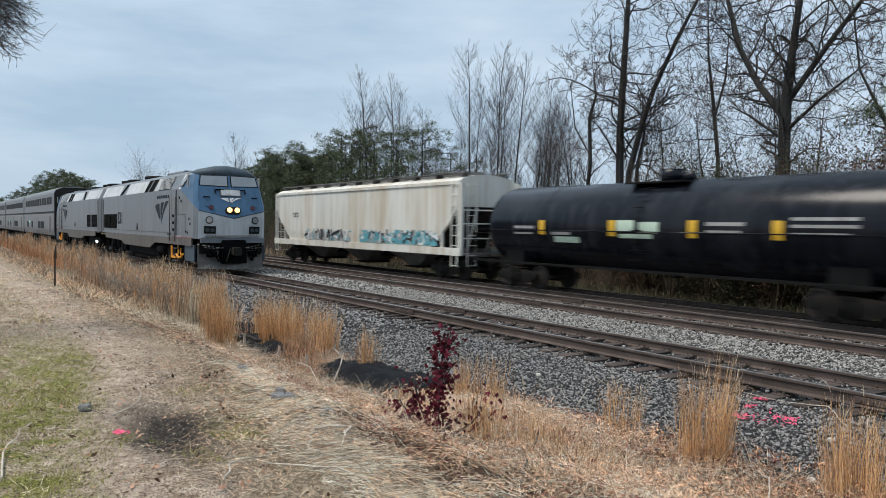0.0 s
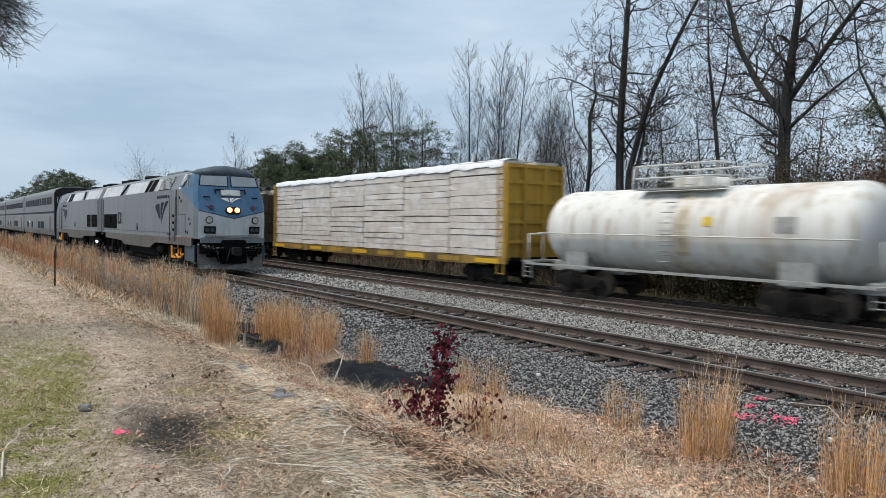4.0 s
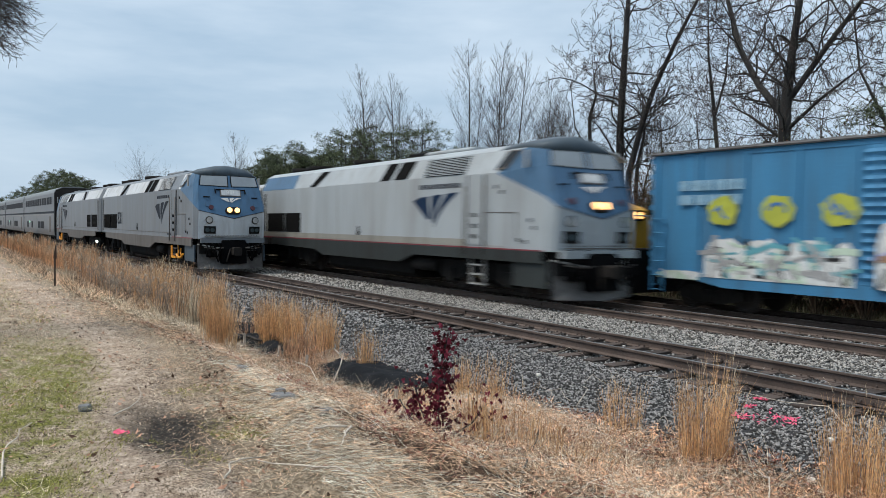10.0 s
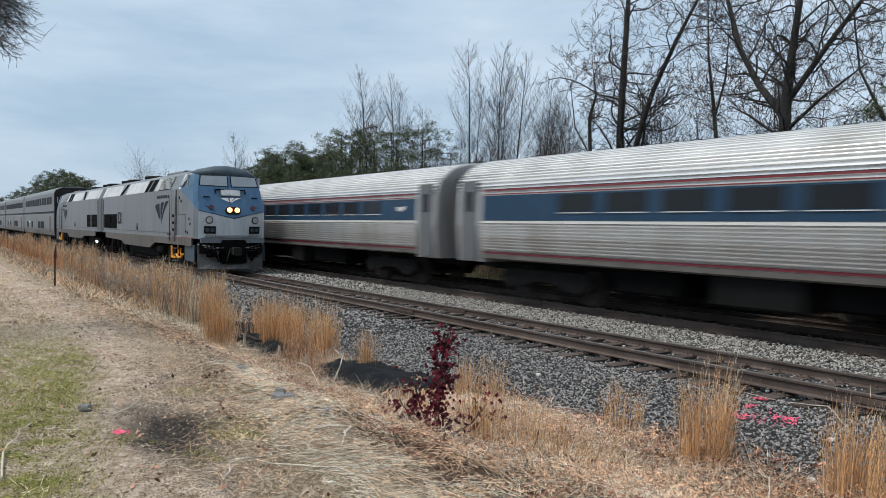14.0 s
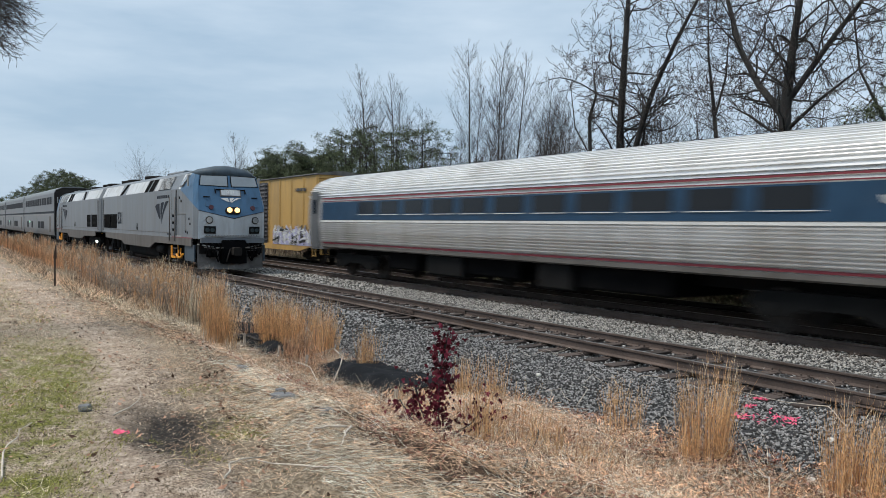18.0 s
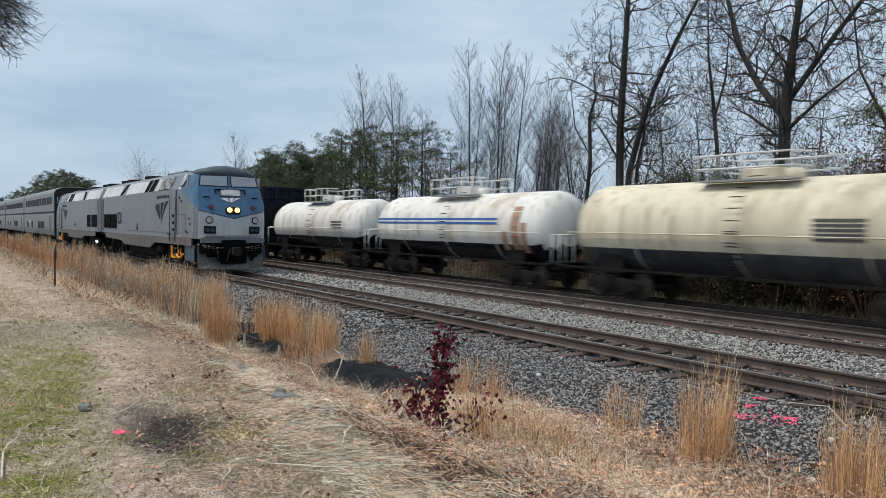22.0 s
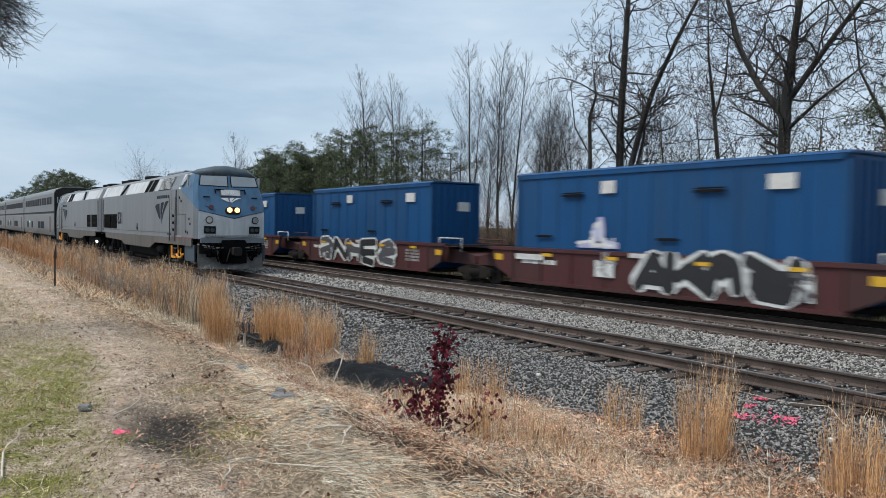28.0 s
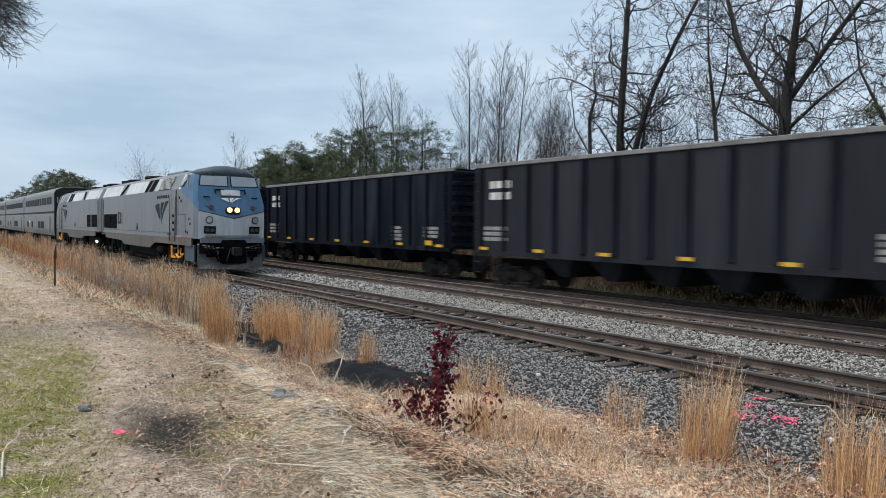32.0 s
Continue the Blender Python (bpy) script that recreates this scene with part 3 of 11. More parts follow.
def ladder(car, x, y, z0, z1, w=0.42, m=M_BLACKSTEEL, along="x", n=None):
    ms = Mesh()
    n = n or max(3, int((z1 - z0) / 0.38))
    for k in range(n + 1):
        z = z0 + (z1 - z0) * k / n
        if along == "x":
            ms.rod((x - w / 2, y, z), (x + w / 2, y, z), 0.016, 5)
        else:
            ms.rod((x, y - w / 2, z), (x, y + w / 2, z), 0.016, 5)
    for s in (-1, 1):
        p = (x + s * w / 2, y) if along == "x" else (x, y + s * w / 2)
        ms.box(p[0] - 0.02, p[0] + 0.02, p[1] - 0.02, p[1] + 0.02, z0 - 0.05, z1 + 0.05)
    return part("ladder", ms, m, car)


def reflectors(car, xs, y, z):
    for x in xs:
        part("reflector", ME_REFLECTOR, None, car, at=pose(x, y, z))


def rects(car, name, m, y, items):
    """Flat painted bars (x0, x1, z0, z1) on the side at y."""
    ms = Mesh()
    for x0, x1, z0, z1 in items:
        ms.add([(x0, y, z0), (x1, y, z0), (x1, y, z1), (x0, y, z1)], [(0, 1, 2, 3)])
    return part(name, ms, m, car)


def stencil(car, x, z, w, h, rows, y, m=M_MARKWHITE, seed=1, gap=0.3):
    """Unreadable writing as short bars."""
    rnd = random.Random(seed)
    out = []
    for r in range(rows):
        zz = z - r * h
        xx = x
        while xx < x + w - 0.05:
            q = min(rnd.uniform(0.12, 0.5), x + w - xx)
            out.append((xx, xx + q, zz - h * (1 - gap), zz))
            xx += q + rnd.uniform(0.03, 0.10)
    return tagged(rects(car, "stencilled_lettering", m, y, out), kind="stuff")


def graffiti(car, x0, x1, z0, z1, y, colours, letters=5, seed=1, label="sprayed graffiti lettering"):
    """Overlapping strokes of spray paint, letter by letter: a wide body, a fill and thin outlines."""
    rnd = random.Random(seed)
    layers = [Mesh() for _ in colours]
    w = (x1 - x0) / letters

    def stroke(ms, a, b, q, yy):
        d = Vector((b[0] - a[0], b[1] - a[1]))
        d = d.normalized() if d.length > 1e-6 else Vector((1, 0))
        nx, nz = -d.y * q, d.x * q
        ex, ez = d.x * q * 0.6, d.y * q * 0.6
        ms.add([(a[0] - ex + nx * 0.7, yy, a[1] - ez + nz * 0.7), (a[0] - ex - nx * 0.7, yy, a[1] - ez - nz * 0.7), (a[0] - nx, yy, a[1] - nz), (b[0] - nx, yy, b[1] - nz),
                (b[0] + ex - nx * 0.7, yy, b[1] + ez - nz * 0.7), (b[0] + ex + nx * 0.7, yy, b[1] + ez + nz * 0.7), (b[0] + nx, yy, b[1] + nz), (a[0] + nx, yy, a[1] + nz)],
               [(0, 1, 2, 3, 4, 5, 6, 7)])
    for k in range(letters):
        cx, h = x0 + w * (k + 0.5), z1 - z0
        nodes = [(cx + rnd.uniform(-0.42, 0.42) * w, z0 + h * q) for q in (0.1, 0.32, 0.55, 0.75, 0.92)]
        nodes += [(cx + rnd.choice((-0.4, 0.4)) * w, z0 + h * rnd.uniform(0.1, 0.9)) for _ in range(2)]
        for i, ms in enumerate(layers):
            q = (0.30 - 0.085 * i) * min(w, h)
            yy = y - 0.003 - 0.004 * i - 0.0004 * (k % 3)
            seq = nodes[:]
            if i:
                rnd.shuffle(seq)
            for j, (a, b) in enumerate(zip(seq, seq[1:])):
                clamp = lambda p: (min(max(p[0], x0 + q), x1 - q), min(max(p[1], z0 + q), z1 - q))
                stroke(ms, clamp(a), clamp(b), max(0.035, q), yy - 0.0002 * (j % 4))
    g = None
    for ms, c in zip(layers, colours):
        g = part("graffiti", ms, SPRAY[c], car, label)
    return g


def yellow_blocks(car, x, z, w, pitch, y, n=3):
    """A worn yellow emblem of notched blocks over short bars, each a part of its own."""
    for k in range(n):
        x0, x1, z0, z1 = x + pitch * k, x + pitch * k + w * 0.86, z + 0.24 * w, z + 1.05 * w
        u, q = x1 - x0, z1 - z0
        cut_ = 0.26 * u
        v = [(x0 + cut_, y, z0), (x1 - cut_, y, z0), (x1, y, z0 + cut_), (x1 - 0.3 * cut_, y, z0 + 0.5 * q), (x1, y, z1 - cut_), (x1 - cut_, y, z1), (x0 + cut_, y, z1), (x0, y, z1 - cut_), (x0 + 0.3 * cut_, y, z0 + 0.5 * q), (x0, y, z0 + cut_)]
        part("emblem_block", Mesh().add(v, [tuple(range(10))]), M_MARKYELLOW, car, "worn yellow notched emblem block")
        rects(car, "emblem_bar", M_MARKYELLOW, y, [(x0 - 0.04, x1 + 0.04, z, z + 0.14 * w)])


def mural(car, x0, x1, z0, z1, y, base, colours, seed, spiky=0.35, strokes=40, label="dense sprayed graffiti mural"):
    """A painted band with a ragged top, worked over with short strokes and blobs."""
    rnd = random.Random(seed)
    n = max(8, int((x1 - x0) / 0.16))
    top = []
    for k in range(n + 1):
        s = k / n
        lump = abs(math.sin(s * (x1 - x0) * 2.6 + seed)) ** 0.6
        top.append((x0 + (x1 - x0) * s, z0 + (z1 - z0) * (1 - spiky + spiky * lump * rnd.uniform(0.55, 1.0)) * (0.75 if k in (0, n) else 1.0)))
    ms = Mesh()
    for (xa, za), (xb, zb) in zip(top, top[1:]):
        ms.add([(xa, y - 0.003, z0), (xb, y - 0.003, z0), (xb, y - 0.003, zb), (xa, y - 0.003, za)], [(0, 1, 2, 3)])
    part("graffiti", ms, SPRAY[base], car, label)
    for i, c in enumerate(colours):
        ms = Mesh()
        for j in range(strokes):
            cx, cz = rnd.uniform(x0 + 0.1, x1 - 0.1), z0 + (z1 - z0) * rnd.uniform(0.08, 0.86)
            a = rnd.choice((0.15, 1.2, 1.9, 1.55, -0.3)) + rnd.gauss(0, 0.2)
            ln, q = rnd.uniform(0.12, 0.45), rnd.uniform(0.025, 0.085)
            dx, dz = math.cos(a) * ln, math.sin(a) * ln
            bend = rnd.uniform(-0.16, 0.16)
            pts = [(cx - dx, cz - dz), (cx - dz * bend, cz + dx * bend), (cx + dx, cz + dz)]
            yy = y - 0.006 - 0.003 * i - 0.0003 * (j % 6)
            v = []
            for sgn in (1, -1):
                for px, pz in (pts if sgn > 0 else pts[::-1]):
                    v.append((px - math.sin(a) * q * sgn, yy, min(z1, max(z0, pz + math.cos(a) * q * sgn))))
            ms.add(v, [(0, 1, 4, 5), (1, 2, 3, 4)])
        tagged(part("graffiti", ms, SPRAY[c], car, label), kind="stuff")


GLYPHS = {"D": [(0.12, 0, 0.12, 1), (0.1, 0.96, 0.66, 0.86), (0.66, 0.9, 0.86, 0.5), (0.86, 0.5, 0.66, 0.1), (0.66, 0.14, 0.1, 0.04)],
          "K": [(0.14, 0, 0.14, 1), (0.2, 0.42, 0.92, 1), (0.4, 0.6, 0.98, 0.0)], "A": [(0.0, 0, 0.42, 1), (0.42, 1, 0.95, 0), (0.2, 0.34, 0.74, 0.34)],
          "U": [(0.1, 1, 0.16, 0.2), (0.16, 0.2, 0.5, 0.0), (0.5, 0.0, 0.82, 0.2), (0.82, 0.2, 0.88, 1)], "R": [(0.12, 0, 0.12, 1), (0.12, 0.95, 0.75, 0.88), (0.8, 0.86, 0.72, 0.52), (0.75, 0.5, 0.14, 0.45), (0.45, 0.48, 0.95, 0.0)],
          "H": [(0.12, 0, 0.12, 1), (0.86, 0, 0.86, 1), (0.12, 0.5, 0.86, 0.5)], "E": [(0.14, 0, 0.14, 1), (0.14, 0.95, 0.88, 0.98), (0.14, 0.5, 0.75, 0.5), (0.14, 0.04, 0.88, 0.0)],
          "S": [(0.86, 0.9, 0.35, 0.98), (0.3, 0.96, 0.16, 0.7), (0.18, 0.66, 0.8, 0.4), (0.84, 0.38, 0.7, 0.06), (0.68, 0.04, 0.1, 0.08)],
          "N": [(0.1, 0, 0.1, 1), (0.1, 0.95, 0.88, 0.05), (0.88, 0, 0.88, 1)], "C": [(0.86, 0.86, 0.45, 1.0), (0.45, 1.0, 0.14, 0.6), (0.14, 0.6, 0.3, 0.08), (0.3, 0.06, 0.86, 0.12)]}


def piece(car, shapes, x0, x1, z0, z1, y, fill, edge=None, halo=None, fat=0.15, seed=1, label="sprayed graffiti shape", plain=False):
    """Bold shapes sprayed in thick strokes: a halo, an edge and a fill, each shape a part of its own. Unless plain they are turned about,
    bent and run into one another, so that they spell nothing."""
    rnd = random.Random(seed)
    w, h = (x1 - x0) / len(shapes), z1 - z0
    for k, g in enumerate(shapes):
        tilt, dz, sw = rnd.uniform(-0.10, 0.16), rnd.uniform(-0.05, 0.05) * h, rnd.uniform(0.94, 1.12)
        lines = GLYPHS[g]
        if not plain:
            fx, fz, sw = rnd.random() < 0.5, rnd.random() < 0.6, rnd.uniform(1.1, 1.3)
            j = lambda: rnd.uniform(-0.13, 0.13)
            lines = [((1 - ax if fx else ax) + j(), (1 - az if fz else az) + j() * 0.6, (1 - bx if fx else bx) + j(), (1 - bz if fz else bz) + j() * 0.6) for ax, az, bx, bz in lines]
            lines.append((rnd.uniform(0.2, 0.8), rnd.uniform(0.2, 0.8), rnd.uniform(-0.1, 1.1), rnd.uniform(0, 1)))
        for i, (c, grow_) in enumerate(((halo, 0.16), (edge, 0.045), (fill if isinstance(fill, str) else fill[k % len(fill)], 0.0))):
            if not c:
                continue
            ms = Mesh()
            q = fat * min(w * 1.3, h) + grow_
            for j, (ax, az, bx, bz) in enumerate(lines):
                pt = lambda u, v: (x0 + w * (k + 0.06 + 0.88 * u * sw) + tilt * h * (v - 0.5), z0 + q * 0.5 + dz + (h - q) * v)
                a, b = pt(ax, az), pt(bx, bz)
                d = Vector((b[0] - a[0], b[1] - a[1])).normalized() * q
                e = d * 0.55
                yy = y - 0.004 * i - 0.0006 * j - 0.0001 * k
                ms.add([(a[0] - e.x - d.y * 0.6, yy, a[1] - e.y + d.x * 0.6), (a[0] - e.x + d.y * 0.6, yy, a[1] - e.y - d.x * 0.6), (a[0] + d.y, yy, a[1] - d.x), (b[0] + d.y, yy, b[1] - d.x),
                        (b[0] + e.x + d.y * 0.6, yy, b[1] + e.y - d.x * 0.6), (b[0] + e.x - d.y * 0.6, yy, b[1] + e.y + d.x * 0.6), (b[0] - d.y, yy, b[1] + d.x), (a[0] - d.y, yy, a[1] + d.x)], [tuple(range(8))])
            tagged(part("graffiti_shape", ms, SPRAY[c], car, label), kind="stuff")


def scribble(car, x0, x1, z0, z1, y, colour, seed, n=16):
    """A thin sprayed tag of short crossing strokes."""
    rnd = random.Random(seed)
    ms = Mesh()
    p = (x0, 0.5 * (z0 + z1))
    for k in range(n):
        e = (x0 + (x1 - x0) * min(1.0, max(0.0, (k + 1) / n + rnd.uniform(-0.25, 0.25))), rnd.uniform(z0, z1))
        d = Vector((e[0] - p[0], e[1] - p[1]))
        d = d.normalized() * 0.035 if d.length > 1e-4 else Vector((0.035, 0))
        yy = y - 0.003 - 0.0003 * (k % 5)
        ms.add([(p[0] + d.y, yy, p[1] - d.x), (e[0] + d.y, yy, e[1] - d.x), (e[0] - d.y, yy, e[1] + d.x), (p[0] - d.y, yy, p[1] + d.x)], [(0, 1, 2, 3)])
        p = e
    part("graffiti", ms, SPRAY[colour], car, "thin sprayed tag")


def railcar(name, label, category, u0, u1, group="freight train"):
    """The empty at the middle of a freight car that lies from u0 to u1 along the train."""
    car = thing(name, label, category, group=group)
    FREIGHT.append((car, (u0 + u1) / 2))
    return car, (u1 - u0) / 2


FREIGHT = []


def under_sill(car, half, m=M_BLACKSTEEL, z0=0.72, z1=1.0):
    return part("centre_sill", Mesh().box(-half + 0.1, half - 0.1, -0.28, 0.28, z0, z1), m, car)


# ---------- covered hoppers ----------
def covered_hopper(u0, u1, m, label, round_side=False, m_sill=None, hatch=True, zt=4.3, m_roof=None):
    car, h = railcar("covered_hopper_car", label, "hopper car", u0, u1)
    W = 1.5
    m_sill, m_roof = m_sill or m, m_roof or m
    slope = 2.3

    def ring(x, zb):
        if round_side:
            pts = [(-W + 0.42, max(1.28, zb)), (-W + 0.12, max(1.75, zb)), (-W, max(2.5, zb)), (-W + 0.02, max(3.1, zb)), (-W + 0.14, 3.7), (-W + 0.40, 4.1), (-0.95, 4.3), (-0.4, 4.42), (0, 4.44)]
        else:
            pts = [(-W + 0.03, max(1.34, zb)), (-W, max(1.8, zb)), (-W, max(2.6, zb)), (-W, max(3.2, zb)), (-W, zt - 0.14), (-W + 0.03, zt - 0.02), (-W + 0.3, zt + 0.12), (-0.6, zt + 0.24), (0, zt + 0.28)]
        pts = pts + [(-a, b) for a, b in reversed(pts[:-1])]
        return [(x, a, b) for a, b in pts]
    body = Mesh().loft([ring(-h + 0.25, 3.05), ring(-h + 0.9, 2.35), ring(-h + slope, 1.3), ring(h - slope, 1.3), ring(h - 0.9, 2.35), ring(h - 0.25, 3.05)], False)
    if round_side:
        # a rounded tank-like body whose ends are drawn in, standing free of the end cages
        half = [(W * math.cos(q) ** 0.55, 2.8 + (1.64 if q > 0 else 1.50) * (1 if q > 0 else -1) * abs(math.sin(q)) ** 0.9) for q in [math.radians(-66 + 156 * k / 22) for k in range(22)]]
        outline = [(-a, b) for a, b in half] + [(0, 4.44)] + [(a, b) for a, b in reversed(half)]

        def drawn(x, k):
            return [(x, a * k, 2.8 + (b - 2.8) * k) for a, b in outline]
        e = h - 1.05
        body = Mesh().loft([drawn(-e - 0.22, 0.80), drawn(-e - 0.12, 0.93), drawn(-e, 1.0), drawn(-e + 0.1, 1.0), drawn(e - 0.1, 1.0), drawn(e, 1.0), drawn(e + 0.12, 0.93), drawn(e + 0.22, 0.80)], True)
    b = part("body", body, m, car)
    # side sill and its lip, eave rail
    for s in (-1, 1):
        part("side_sill", Mesh().box(-h, h, s * W - 0.06, s * W + 0.06, 1.05, 1.36), m_sill, car)
        part("eave_rail", Mesh().box(-h + 0.2, h - 0.2, s * (W + (-0.35 if round_side else 0.0)) - 0.05, s * (W + (-0.35 if round_side else 0.0)) + 0.05, (4.1 if round_side else zt - 0.16), (4.18 if round_side else zt - 0.03)), m_roof, car)
    # seams where the side sheets are welded
    if not round_side:
        for k in range(1, 6):
            x = -h + 2 * h * k / 6
            for s in (-1, 1):
                part("seam", Mesh().box(x - 0.03, x + 0.03, s * W - 0.012, s * W + 0.012, 1.4, zt - 0.2), m, car)
    # roof walk on both sides and hatches between
    for s in (-1, 1):
        walk_ = Mesh().box(-h + 0.3, h - 0.3, s * 0.95 - 0.2, s * 0.95 + 0.2, zt + 0.32, zt + 0.36)
        for k in range(11):
            x = -h + 0.6 + (2 * h - 1.2) * k / 10
            walk_.box(x - 0.03, x + 0.03, s * 0.95 - 0.2, s * 0.95 + 0.2, zt + 0.12, zt + 0.33)
        part("running_board", walk_, M_ROOFGRIME, car)
    if hatch:
        hm = Mesh().box(-h + 1.0, h - 1.0, -0.42, 0.42, zt + 0.2, zt + 0.42, 0.05)
        for k in range(9):
            x = -h + 1.4 + (2 * h - 2.8) * k / 8
            hm.box(x - 0.08, x + 0.08, -0.48, 0.48, zt + 0.2, zt + 0.47)
        part("trough_hatch", hm, M_ROOFGRIME, car)
    m_end = M_CAGE if round_side else m
    # end frames: posts, cross bars, platform, slope-sheet braces
    for s in (-1, 1):
        x = s * (h - 0.1)
        for y in (-W + 0.06, W - 0.06):
            part("corner_post", Mesh().box(x - 0.09, x + 0.09, y - 0.07, y + 0.07, 1.1, zt - 0.1), m_end, car)
            part("inner_post", Mesh().box(x - s * 1.35 - 0.06, x - s * 1.35 + 0.06, y - 0.05, y + 0.05, 1.3, 2.6), m_end, car)
        part("end_platform", Mesh().box(min(x, x - s * 1.9), max(x, x - s * 1.9), -W, W, 1.06, 1.14), M_ROOFGRIME, car)
        if round_side:
            part("end_bulkhead", Mesh().box(x - s * 0.12 - 0.02, x - s * 0.12 + 0.02, -W + 0.14, W - 0.14, 1.14, 4.02), M_CAGE, car, "grimy end bulkhead")
            part("end_roof_sheet", Mesh().box(min(x, x - s * 1.1), max(x, x - s * 1.1), -W + 0.02, W - 0.02, 4.02, 4.10), M_CAGE, car)
        bars = Mesh()
        for z in (1.75, 2.35, 2.9):
            bars.rod((x, -W + 0.06, z), (x, W - 0.06, z), 0.03, 5)
        part("end_rail", bars, m_end, car)
        part("brace", Mesh().rod((x - s * 0.2, -0.5, 3.0), (x - s * 0.9, -0.5, 1.15), 0.05).rod((x - s * 0.2, 0.5, 3.0), (x - s * 0.9, 0.5, 1.15), 0.05), m_end, car)
        ladder(car, x - s * 0.32, -W - 0.05, 0.65, zt - 0.2, 0.42, m_end)
        ladder(car, x + s * 0.06, -0.95, 0.65, zt - 0.2, 0.42, m_end, "y")
        if s > 0:
            part("brake_wheel", ME_BRAKEWHEEL, None, car, at=pose(x + 0.14, 0.45, 2.2))
    # dark slope sheets under the overhanging ends; end shade and grime share their colour
    for s in (() if round_side else (-1, 1)):
        sh = Mesh()
        for (xa, za), (xb, zb) in (((h - 0.25, 3.03), (h - 0.9, 2.33)), ((h - 0.9, 2.33), (h - slope, 1.28))):
            v = [(s * (xa + 0.02), -W + 0.10, za), (s * (xa + 0.02), W - 0.10, za), (s * (xb + 0.02), W - 0.10, zb), (s * (xb + 0.02), -W + 0.10, zb)]
            sh.add(v if s < 0 else v[::-1], [(0, 1, 2, 3)])
        part("slope_sheet", sh, M_SLOPE, car, "slope sheet in a dark colour of painted shade and grime")
    # discharge hoppers
    for k in (-1, 0, 1):
        x = k * (2 * h - 5.0) / 3
        w = (2 * h - 5.2) / 6
        bay = Mesh()
        top = [(x - w, -1.2, 1.32), (x + w, -1.2, 1.32), (x + w, 1.2, 1.32), (x - w, 1.2, 1.32)]
        bot = [(x - 0.35, -0.6, 0.42), (x + 0.35, -0.6, 0.42), (x + 0.35, 0.6, 0.42), (x - 0.35, 0.6, 0.42)]
        bay.loft([bot, top], False)
        part("discharge_bay", bay, M_ROOFGRIME, car)
        part("outlet_gate", Mesh().box(x - 0.42, x + 0.42, -0.7, 0.7, 0.32, 0.43).rod((x - 0.5, -0.85, 0.38), (x - 0.5, 0.85, 0.38), 0.03), M_BLACKSTEEL, car)
    under_sill(car, h)
    running_gear(car, h, h - 1.75)
    return car, h


